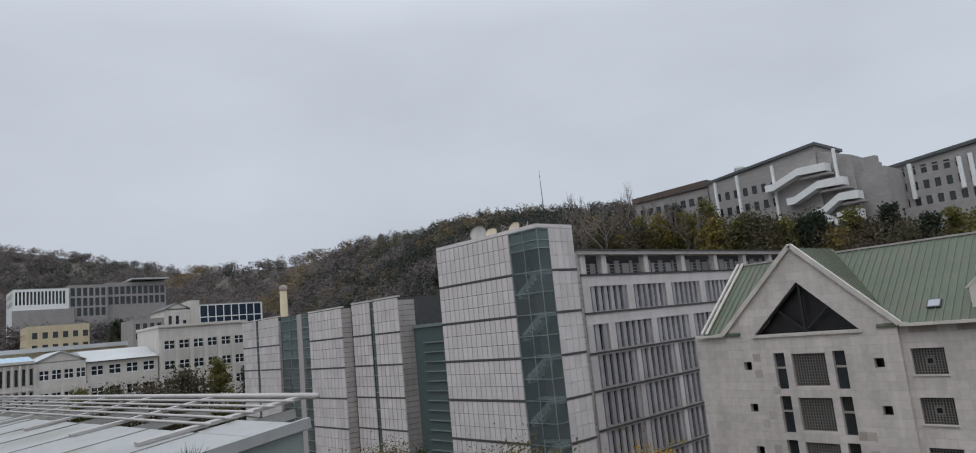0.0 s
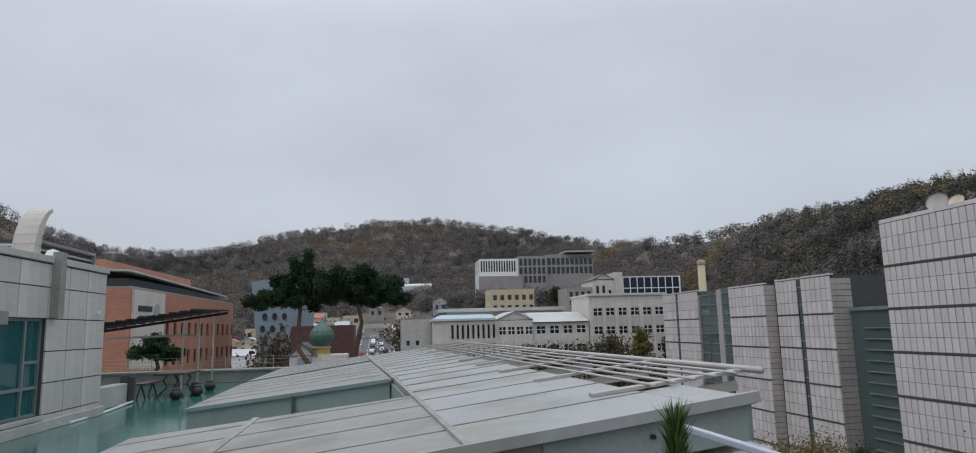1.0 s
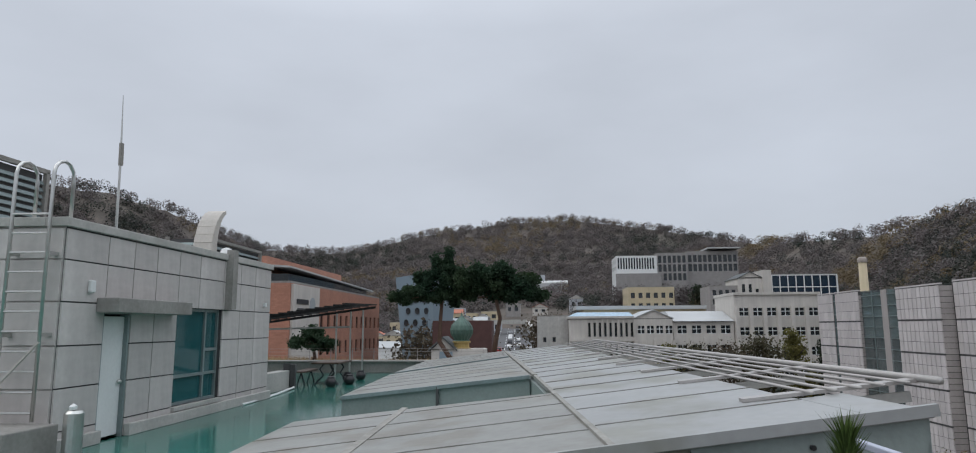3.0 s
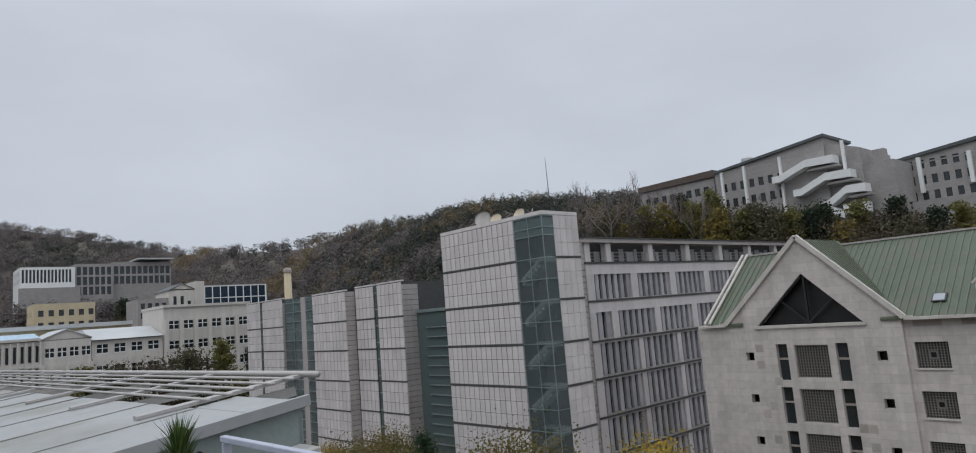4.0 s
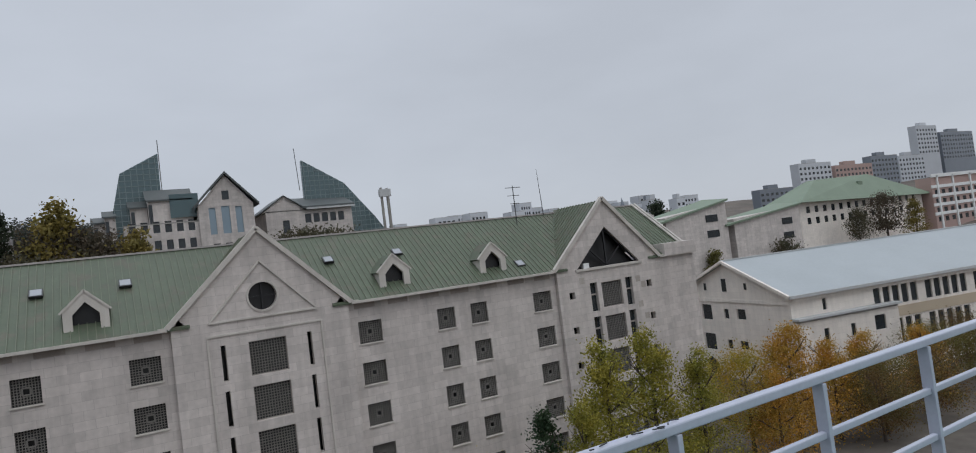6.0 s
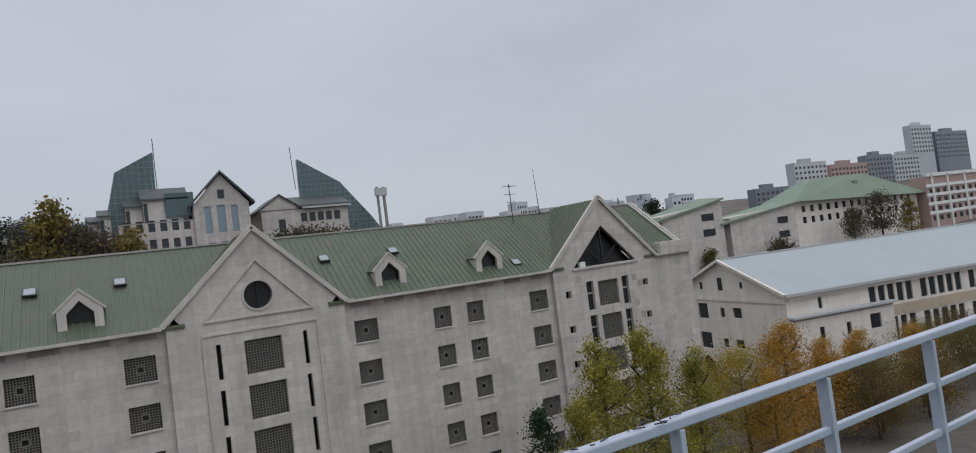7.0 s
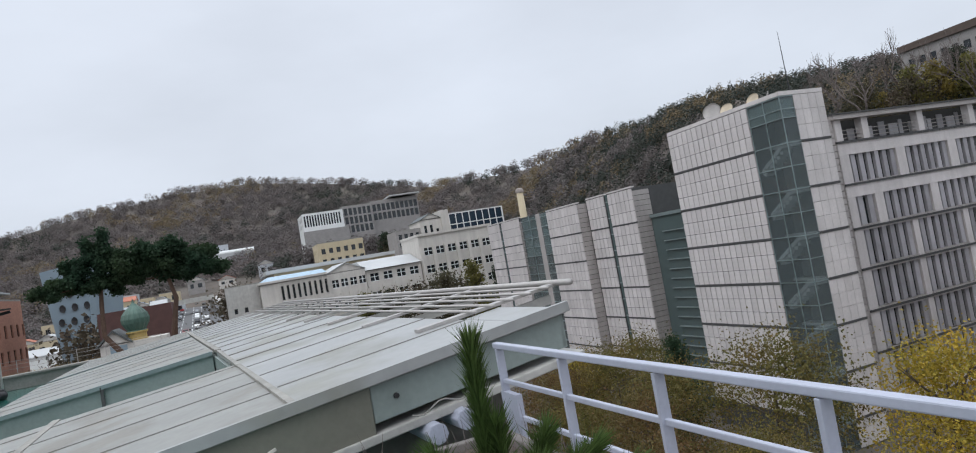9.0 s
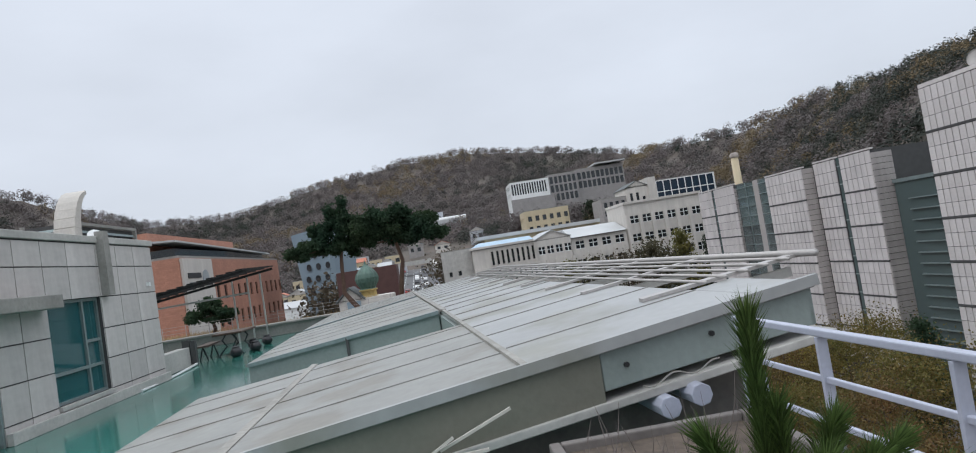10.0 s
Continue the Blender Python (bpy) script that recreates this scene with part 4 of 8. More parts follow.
while x < RX1:
    gap = min(abs(x - g) for g in GABLES)
    t0 = 0.0 if gap > 6.3 else (6.3 - gap) / 6.3
    if t0 < 0.98:
        a = Vector((x, DY - 0.55, EAVE)) + slope * t0
        ribs.bar(a + Vector((0, -0.02, 0.03)), Vector((x, RIDGE_Y, RIDGE_Z + 0.03)), 0.05, 0.07)
    x += 0.48
part("standing_seams", ribs, M_GREEN_RIB, dorm, "raised seams of the green roof")["kind"] = "stuff"
for c in GABLES:
    seams = Shape()
    for sx in (-1, 1):
        for k in range(1, 14):
            y = GY + 0.4 + k * 0.5
            t = min(1.0, max(0.0, (y - DY) / (RIDGE_Y - DY)))
            seams.bar((c + sx * 6.3 * (1 - t), y, EAVE + (APEX - EAVE) * t + 0.02), (c, y, APEX + 0.02), 0.05, 0.07)
    part("standing_seams", seams, M_GREEN_RIB, dorm)["kind"] = "stuff"
part("ridge_cap", Shape().bar((RX0, RIDGE_Y, RIDGE_Z + 0.05), (RX1, RIDGE_Y, RIDGE_Z + 0.05), 0.3, 0.14), M_PANEL_DARK, dorm, "grey ridge cap")
for lo, hi in ((X0 + 0.3, GABLES[0] - 6.9), (GABLES[0] + 6.9, GABLES[1] - 6.9), (GABLES[1] + 6.9, GABLES[2] - 6.9), (GABLES[2] + 6.9, X1)):
    part("gutter", Shape().box(lo, hi, DY - 0.68, DY - 0.5, EAVE - 0.16, EAVE + 0.04), M_STONE_TRIM, dorm, "pale eaves gutter")
for xe in (RX0, RX1):
    verge = Shape()
    for off in (0.0, 0.45):
        verge.tube([(xe - 0.1 + off, DY - 0.6, EAVE + 0.15), (xe - 0.1 + off, RIDGE_Y, RIDGE_Z + 0.15)], 0.12, 8)
    part("verge", verge, M_STONE_TRIM, dorm, "pale rounded verge")
for lo, hi in ((X0, GABLES[0] - 6.2), (GABLES[2] + 6.2, X1)):
    part("wall", Shape().wall((lo, DY - 0.3, 0), (1, 0, 0), (0, -1, 0), hi - lo, EAVE, [], 0.4), M_STONE, dorm)
part("parapet", Shape().box(X1 - 4.2, X1 + 0.2, DY - 0.7, DY + 2.2, EAVE - 0.1, EAVE + 1.15), M_STONE, dorm)
for k, off in enumerate((-20.1, -11.0, 10.6, 19.9)):
    c, yf, zb = DX + off, 50.45, 17.95
    d = part("dormer", Shape().prism([(c - 1.32, zb), (c - 0.78, zb), (c - 0.78, 19.15), (c, 19.95), (c + 0.78, 19.15), (c + 0.78, zb), (c + 1.32, zb), (c + 1.32, 19.42), (c, 20.62), (c - 1.32, 19.42)], yf, yf + 0.3), M_STONE_TRIM, dorm)
    part("void", Shape().box(c - 0.9, c + 0.9, yf + 0.5, yf + 0.55, zb, 20.0), M_DARK, d)
    part("dormer_sill", Shape().box(c - 1.35, c + 1.35, yf - 0.12, yf + 0.3, zb - 0.12, zb + 0.02), M_PANEL_DARK, d)
    for sx in (-1, 1):
        part("dormer_cheek", Shape().box(c + sx * 1.2 - 0.08, c + sx * 1.2 + 0.08, yf + 0.304, yf + 2.2, zb, 19.36), M_STONE_TRIM, d)
        part("dormer_roof", Shape().bar((c + sx * 1.42, yf + 1.3, 19.3), (c, yf + 1.3, 20.6), 2.3, 0.1), M_GREEN_ROOF, d)
        part("dormer_verge", Shape().bar((c + sx * 1.48, yf + 0.04, 19.32), (c, yf + 0.04, 20.72), 0.22, 0.13), M_STONE_TRIM, d)
for off, up_ in ((-23.6, 1.3), (-13.85, 4.3), (-8.5, 4.3), (6.3, 4.3), (12.4, 4.3), (22.9, 1.3), (-23.6 - 14, 1.3)):
    c = DX + off
    if any(abs(c - g) < 1 for g in GABLES):
        continue
    p = Vector((c, DY - 0.4 + up_, EAVE + 0.8 * up_ + 0.05))
    a, nrm = Vector((1, 0, 0)), Vector((0, -sl.z, sl.y))
    s = Shape()
    q = [p + a * (i * 0.42) + sl * (j * 0.42) for i, j in ((-1, -1), (1, -1), (1, 1), (-1, 1))]
    f = part("skylight", Shape().hexa([v - nrm * 0.05 for v in q] + [v + nrm * 0.12 for v in q]), M_BLACK, dorm, "small skylight with a dark frame")
    q2 = [p + a * (i * 0.34) + sl * (j * 0.34) for i, j in ((-1, -1), (1, -1), (1, 1), (-1, 1))]
    part("pane", Shape().hexa([v + nrm * 0.1 for v in q2] + [v + nrm * 0.14 for v in q2]), glass_mat("skylight_pane", (0.34, 0.36, 0.39), 0.1, 0.95), f)
ant = Shape().tube([(36.2, 56, 20), (36.2, 56, 26.2)], 0.05, 6)
for z, w in ((26.0, 0.9), (25.2, 0.7), (24.4, 0.5)):
    ant.bar((36.2 - w, 56, z), (36.2 + w, 56, z), 0.05)
tagged(part("aerial", ant, M_BLACK), "thin dark aerial on the green roof", "aerial")
tagged(part("lightning_rod", Shape().tube([(40.2, 57, 22.9), (40.0, 57, 27.9)], [0.05, 0.02], 6), M_BLACK), "thin lightning rod on the roof ridge", "rod")

# ---- granite stair tower ----
TX0, TX1, TY0, TY1, TZ = -53.7, -39.45, 40.65, 45.3, 28.3
BANDS = [24.25 - 3.66 * k for k in range(7)]
tower = thing("stair_tower", (-46.5, 44, 0), "pale granite-clad tower with a glazed stair corner", "building")
part("core", Shape().box(TX0 + 0.1, -43.2, TY0 + 0.12, TY1, 0, TZ - 0.3), M_JOINT, tower, "dark joints behind the cladding")
part("stair_walls", Shape().box(-43.2, TX1 - 0.12, TY0 + 2.9, TY1, 0, TZ - 0.3).box(-43.2, TX1 - 0.1, TY0 + 0.1, TY0 + 2.9, 27.75, TZ - 0.3), M_CONCRETE, tower, "grey backing behind the cladding")
part("parapet", Shape().box(TX0, TX1, TY0, TY0 + 0.3, TZ - 0.32, TZ).box(TX1 - 0.3, TX1, TY0 + 0.304, TY1, TZ - 0.32, TZ).box(TX0, TX0 + 0.3, TY0 + 0.304, TY1, TZ - 0.32, TZ), M_PANEL, tower, "stone parapet")
for b in BANDS:
    part("string_course", Shape().box(TX0 - 0.03, -42.95, TY0 - 0.05, TY0 + 0.1, b - 0.09, b + 0.09), M_JOINT, tower, "dark string course")
    part("string_course", Shape().box(TX1 - 0.1, TX1 + 0.05, TY0 + 1.45, TY1, b - 0.09, b + 0.09), M_JOINT, tower)


def panel_mesh(w, h, d=0.1):
    c = 0.02
    s = Shape().hexa([(0, 0, 0), (w, 0, 0), (w, d, 0), (0, d, 0), (0, 0, h), (w, 0, h), (w, d, h), (0, d, h)])
    me = s.mesh("panel")
    me.materials.append(M_PANEL)
    return me


PANELS_X, PW = 15, (-43.0 - TX0) / 15
levels = [TZ - 0.34] + BANDS + [0.0]
rows = []
for hi, lo in zip(levels, levels[1:]):
    top, bot = hi - (0.0 if hi == levels[0] else 0.1), lo + 0.1
    n = 3 if top - bot > 2 else 1
    rows += [(bot + (top - bot) * k / n, (top - bot) / n) for k in range(n)]
cache = {}
base_inv = Matrix.Translation((46.5, -44, 0))
rnd = random.Random(3)
for z, h in rows:
    for k in range(PANELS_X):
        key = round(h, 2)
        if key not in cache:
            cache[key] = panel_mesh(PW - 0.075, h - 0.045)
        if z > 2:
            ob = piece("panel", cache[key], (TX0 + 46.5 + k * PW, TY0 - 44 - rnd.uniform(0, 0.012), z), tower)
side = Shape()
for z, h in rows:
    for k in range(4):
        w = (TY1 - TY0 - 1.45) / 4
        part("side_panel", Shape().box(TX1 - 0.1, TX1, TY0 + 1.45 + k * w, TY0 + 1.45 + (k + 1) * w - 0.03, z, z + h - 0.025), M_PANEL, tower)
# glazed corner with the stair inside
glass = part("corner_glass", Shape().box(-42.9, TX1 - 0.02, TY0 + 0.02, TY0 + 0.05, 0, 27.95).box(TX1 - 0.05, TX1 - 0.02, TY0 + 0.054, TY0 + 1.42, 0, 27.95), M_GLASS_GREEN, tower, "green-tinted stair glazing")
glass.visible_shadow = False
part("top_panel", Shape().box(-42.88, TX1 - 0.06, TY0 + 0.06, TY0 + 0.1, 26.2, 27.7).box(TX1 - 0.1, TX1 - 0.06, TY0 + 0.11, TY0 + 1.4, 26.2, 27.7), M_GLASS_TOP, tower, "opaque glass, pale teal for the sky reflection")
for zf in BANDS + [b - 1.83 for b in BANDS] + [27.9, 26.2, 26.9]:
    if zf > 0.3:
        part("transom", Shape().box(-42.93, TX1, TY0 - 0.03, TY0 + 0.015, zf - 0.04, zf + 0.04).box(TX1, TX1 + 0.03, TY0, TY0 + 1.43, zf - 0.04, zf + 0.04), M_MULLION, glass)
for xm in (-42.9, -41.2, TX1 + 0.0):
    part("mullion", Shape().box(xm - 0.035, xm + 0.035, TY0 - 0.04, TY0 + 0.015, 0, 27.95), M_MULLION, glass)
for k, b in enumerate(BANDS + [BANDS[-1] - 3.66]):
    st = Shape()
    st.box(-43.1, TX1 - 0.3, TY0 + 1.6, TY0 + 2.6, b - 0.1, b + 0.1)
    st.hexa([(-42.8, TY0 + 0.25, b - 2.0), (-40.3, TY0 + 0.25, b - 0.3), (-40.3, TY0 + 1.4, b - 0.3), (-42.8, TY0 + 1.4, b - 2.0), (-42.8, TY0 + 0.25, b - 1.62), (-40.3, TY0 + 0.25, b + 0.1), (-40.3, TY0 + 1.4, b + 0.1), (-42.8, TY0 + 1.4, b - 1.62)])
    st.box(-40.4, TX1 - 0.2, TY0 + 0.22, TY0 + 1.9, b - 0.3, b + 0.12)
    for k_ in range(6):
        st.box(-42.75 + 0.41 * k_, -42.4 + 0.41 * k_, TY0 + 0.3, TY0 + 1.35, b - 2.2 + 0.28 * k_, b - 1.9 + 0.28 * k_)
    if b > 0:
        part("stair_flight", st, M_WHITE, tower, "pale stair flight behind the glass")


def dish(at, r, turn, tilt, material, label):
    base = thing("satellite_dish", at, label, "satellite dish", "dishes on the tower")
    base.matrix_world = pose(*at, 0, 0, turn)
    s = Shape()
    prof = [(r * k / 6, (k / 6) ** 2 * r * 0.25) for k in range(1, 7)]
    s.lathe(prof + [(r * 0.98, r * 0.25 + 0.02)] + [(p[0], p[1] - 0.03) for p in reversed(prof)], (0, 0, 0), 24)
    m = Matrix.Translation((0, 0, r + 0.25)) @ Matrix.Rotation(radians(tilt), 4, "X")
    s.v = [tuple(m @ Vector(v)) for v in s.v]
    part("reflector", s, material, base, local=True, smooth=True)
    part("mast", Shape().tube([(0, 0, 0), (0, 0.1, r + 0.2)], 0.06, 8), M_CONCRETE, base, local=True)


M_DISH = mat("dish_grey", (0.38, 0.36, 0.34), 0.6)
M_DISH_CREAM = mat("dish_cream", (0.56, 0.48, 0.36), 0.6)
M_DISH_RUST = mat("dish_orange", (0.45, 0.22, 0.12), 0.7)
dish((-49.6, 43.0, TZ - 0.3), 0.85, 30, 70, M_DISH, "grey satellite dish on the tower roof")
dish((-47.9, 43.2, TZ - 0.3), 0.62, 20, 60, M_DISH_CREAM, "cream satellite dish on the tower roof")
dish((-45.6, 43.5, TZ - 0.3), 0.45, -20, 60, M_DISH_RUST, "small rusty satellite dish on the tower roof")
dish((-44.6, 43.2, TZ - 0.3), 0.6, 10, 65, M_DISH_CREAM, "cream satellite dish on the tower roof")
dish((-43.4, 43.6, TZ - 0.3), 0.5, -40, 65, M_DISH, "small grey satellite dish on the tower roof")
tagged(part("mast", Shape().tube([(-41.2, 43.8, TZ - 0.3), (-41.3, 43.8, TZ + 5.4)], [0.06, 0.015], 6), M_BLACK), "thin aerial mast on the tower roof", "aerial")
slabtop = part("roof", Shape().box(TX0 + 0.3, TX1 - 0.3, TY0 + 0.3, TY1, TZ - 0.5, TZ - 0.3), M_CONCRETE, tower)

# ---- office block behind the tower ----
BX, BY0, BY1, BZ = -44.0, 51.2, 108.0, 26.75
M_FIN = mat("lavender_grey_fin", (0.34, 0.33, 0.345), 0.6, var=0.14, scale=0.8, streak=0.15, rand=0.18)
office = thing("office_block", (-52, 80, 0), "granite office block with ribbed dark windows and a roof loggia", "building")
part("core", Shape().box(-60, BX - 0.5, BY0 + 0.3, BY1, 0, 24.1), M_DARK, office)
# storeys: sill, head, first bay, bay pitch, bay width
STOREYS = [(20.42, 22.95, 1.15, 7.3, 6.1), (16.5, 19.1, 4.5, 7.5, 6.4), (12.86, 16.0, 1.1, 7.2, 6.45), (9.1, 12.35, 1.1, 7.2, 6.45), (5.4, 8.6, 1.1, 7.2, 6.45), (1.8, 4.9, 1.1, 7.2, 6.45)]
bays = [(BY0 + first + pitch * g, BY0 + first + pitch * g + wide, lo, hi) for lo, hi, first, pitch, wide in STOREYS for g in range(7)] + [(BY0 + 0.95, BY0 + 3.4, 16.5, 19.1)]
part("wall", Shape().wall((BX, BY0, 0), (0, 1, 0), (1, 0, 0), BY1 - BY0, 24.15, [(ya - BY0, yb - BY0, lo, hi) for ya, yb, lo, hi in bays], 0.5), M_PANEL_JOINED, office)
# side and recess courses: same granite, shade put into the colour
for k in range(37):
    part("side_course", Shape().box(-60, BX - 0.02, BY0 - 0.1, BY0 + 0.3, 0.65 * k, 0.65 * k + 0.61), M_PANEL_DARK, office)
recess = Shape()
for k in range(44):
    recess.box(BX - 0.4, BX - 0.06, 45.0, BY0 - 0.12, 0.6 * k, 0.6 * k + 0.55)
part("recess_wall", recess, M_PANEL_DARK, office, "granite courses beside the tower, darkened for shade")["kind"] = "stuff"
for zb in (24.12, 20.25, 16.25, 12.6, 8.85, 5.15):
    part("string_course", Shape().box(BX - 0.1, BX + 0.1, BY0 - 0.05, BY1, zb - 0.1, zb + 0.1), M_JOINT, office)
for ya, yb, lo, hi in bays:
    win = part("window", Shape().box(BX - 0.48, BX - 0.44, ya, yb, lo, hi), M_GLASS, office)
    n_fin = max(2, round((yb - ya) / 1.04))
    step = (yb - ya) / n_fin
    for k in range(n_fin):
        part("fin", Shape().box(BX - 0.40, BX - 0.12, ya + step * (k + 0.3), ya + step * (k + 0.82), lo + 0.01, hi - 0.01), M_FIN, win)
    part("sill", Shape().box(BX - 0.3, BX + 0.05, ya, yb, lo - 0.12, lo), M_PANEL_DARK, win)
for g in range(9):
    y = BY0 + 0.5 + (3.4 if g == 1 else 3.4 + 7.5 * (g - 1) if g else 0)
    part("loggia_post", Shape().box(BX - 0.7, BX, y - 0.4, y + 0.4, 24.24, 26.2), M_PANEL_JOINED, office)
part("loggia_beam", Shape().box(BX - 0.9, BX + 0.3, BY0 - 0.2, BY1, 26.2, BZ - 0.14), M_PANEL_DARK, office, "stained roof beam")
part("beam_cap", Shape().box(BX - 1.0, BX + 0.4, BY0 - 0.3, BY1, BZ - 0.136, BZ), M_JOINT, office, "dark cap of the roof beam")
for z in (24.5, 24.85, 25.2):
    part("loggia_rail", Shape().box(BX - 0.34, BX - 0.28, BY0 + 0.9, BY1 - 0.4, z - 0.03, z + 0.03), M_PANEL_DARK, office)
for k in range(40):
    y = BY0 + 1.4 + 1.38 * k
    part("loggia_screen", Shape().box(BX - 1.1, BX - 1.02, y, y + 0.5 + 0.35 * (k % 3), 24.3, 25.7 - 0.3 * (k % 2)), M_FIN, office)
part("loggia_back", Shape().box(-60, BX - 1.3, BY0 + 0.3, BY1, 24.1, 26.19), M_JOINT, office)

# ---- library wing of granite blocks ----
library = thing("library", (-85, 46, 0), "granite-clad library with slot windows and glazed bays", "building")


def clad(name, x0, x1, y, z1, rows_z, cols, parent):
    """A front of joined granite panels between dark courses."""
    s = Shape()
    w = (x1 - x0) / cols
    for hi, lo in zip(rows_z, rows_z[1:]):
        n = 3
        hh = (hi - lo - 0.16) / n
        for j in range(n):
            for k in range(cols):
                s.box(x0 + k * w, x0 + (k + 1) * w - 0.085, y, y + 0.1, lo + 0.08 + j * hh, lo + 0.08 + (j + 1) * hh - 0.045)
    return tagged(part(name, s, M_PANEL_JOINED, parent), kind="stuff")


LZ = [24.5, 20.4, 16.8, 13.1, 9.5, 5.9, 2.3]


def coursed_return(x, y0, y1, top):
    """A side wall of thin granite courses with dark joints, facing along x; its shade is in the darker colour."""
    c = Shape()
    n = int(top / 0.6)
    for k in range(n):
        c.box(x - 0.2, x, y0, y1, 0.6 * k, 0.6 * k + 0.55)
    tagged(part("coursed_return", c, M_PANEL_DARK, library, "granite return wall of thin courses, darkened for shade"), kind="stuff")


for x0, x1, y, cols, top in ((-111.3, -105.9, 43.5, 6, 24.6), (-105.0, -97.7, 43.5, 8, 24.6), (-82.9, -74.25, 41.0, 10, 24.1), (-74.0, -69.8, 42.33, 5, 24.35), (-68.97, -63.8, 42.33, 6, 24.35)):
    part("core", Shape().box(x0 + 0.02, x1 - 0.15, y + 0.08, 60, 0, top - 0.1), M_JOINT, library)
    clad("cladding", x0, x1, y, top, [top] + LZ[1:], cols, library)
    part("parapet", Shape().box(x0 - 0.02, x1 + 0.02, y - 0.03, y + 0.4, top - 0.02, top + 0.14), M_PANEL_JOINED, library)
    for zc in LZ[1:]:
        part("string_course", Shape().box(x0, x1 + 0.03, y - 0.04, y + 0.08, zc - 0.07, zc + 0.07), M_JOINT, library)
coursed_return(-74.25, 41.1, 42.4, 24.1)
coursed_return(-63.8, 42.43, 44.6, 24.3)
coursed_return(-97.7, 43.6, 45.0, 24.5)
for x0, x1, y in ((-105.9, -105.0, 43.62), (-69.8, -68.97, 42.5)):
    sw = part("slot_window", Shape().box(x0, x1, y, y + 0.1, 0, 24.3), M_GLASS_SLOT, library, "green slot glazing")
    for k in range(1, 13):
        part("transom", Shape().box(x0, x1, y - 0.05, y - 0.004, 1.95 * k - 0.05, 1.95 * k + 0.05), M_MULLION, sw)
gb = part("glazed_bay", Shape().box(-97.69, -91.5, 43.9, 44.0, 0, 24.5), M_GLASS_GREEN, library, "green glazed bay")
gb2 = part("glazed_bay", Shape().box(-89.6, -83.0, 43.3, 43.4, 0, 24.4), M_GLASS_GREEN, library, "green glazed bay")
for bay, xa, xb, y in ((gb, -97.69, -91.5, 43.9), (gb2, -89.6, -83.0, 43.3)):
    bay.visible_shadow = False
    # pale sheet behind the glass paints the reflected sky
    part("top_panel", Shape().box(xa + 0.1, xb - 0.1, y + 0.16, y + 0.2, 18.2, 24.2), M_GLASS_TOP, bay, "upper panes, pale teal for the sky reflection")
    for k in range(1, 18):
        part("transom", Shape().box(xa, xb, y - 0.07, y - 0.004, 1.4 * k - 0.05, 1.4 * k + 0.05), M_MULLION, bay)
    part("mullion", Shape().box((xa + xb) / 2 - 0.05, (xa + xb) / 2 + 0.05, y - 0.08, y - 0.004, 0, 24.4), M_MULLION, bay)
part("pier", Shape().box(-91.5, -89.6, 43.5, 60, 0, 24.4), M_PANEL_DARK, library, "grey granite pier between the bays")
part("bay_backing", Shape().box(-97.7, -83.0, 45.2, 60, 0, 24.2), M_CONCRETE_LIGHT, library)
link = thing("glazed_link", (-60, 48, 0), "dark green glazed link block with horizontal blades", "building")
part("glazing", Shape().box(-63.7, -53.8, 44.2, 44.3, 0, 20.6), M_GLASS_SLOT, link)
part("backing", Shape().box(-63.7, -53.8, 45.8, 60, 0, 20.5), M_CONCRETE_LIGHT, link)
part("top_panel", Shape().box(-63.6, -53.8, 44.34, 44.38, 19.5, 20.55), M_GLASS_TOP, link, "top panes, pale teal for the sky reflection")
part("roof", Shape().box(-63.7, -53.7, 44.0, 60, 20.6, 20.95), M_MULLION, link, "pale metal roof edge")
for z in [1.05 * k for k in range(1, 19)]:
    part("blade", Shape().box(-61.8, -53.8, 43.95, 44.18, z - 0.05, z + 0.05), M_MULLION, link)
part("ventilation_box", Shape().box(-62.2, -56.5, 50, 55, 20.95, 23.0), M_MULLION, link, "blue-grey rooftop plant screen")

# ---- land ----
RIDGES = [(-180, 1.0, 900), (-75, 1.2, 900), (-50, 1.6, 800), (-25, 2.2, 700), (-12, 3.2, 340), (0, 4.4, 320), (15, 5.7, 300), (30, 7.4, 300), (38, 8.1, 300), (46, 8.55, 330), (57, 7.75, 400), (63, 6.85, 480), (67, 6.5, 600), (73, 6.5, 760), (80, 8.0, 850), (87, 9.0, 850), (93, 8.7, 850), (99, 7.8, 850), (106, 6.2, 850), (112, 6.2, 780), (117, 7.9, 640), (120, 9.2, 600), (124, 10.1, 570), (128, 10.4, 560), (138, 10.2, 560), (150, 5.0, 700), (165, 2.5, 900), (180, 1.0, 900)]


def ridge(yaw):
    xs = [r[0] for r in RIDGES]
    return np.interp(yaw, xs, [r[1] for r in RIDGES]), np.interp(yaw, xs, [r[2] for r in RIDGES])


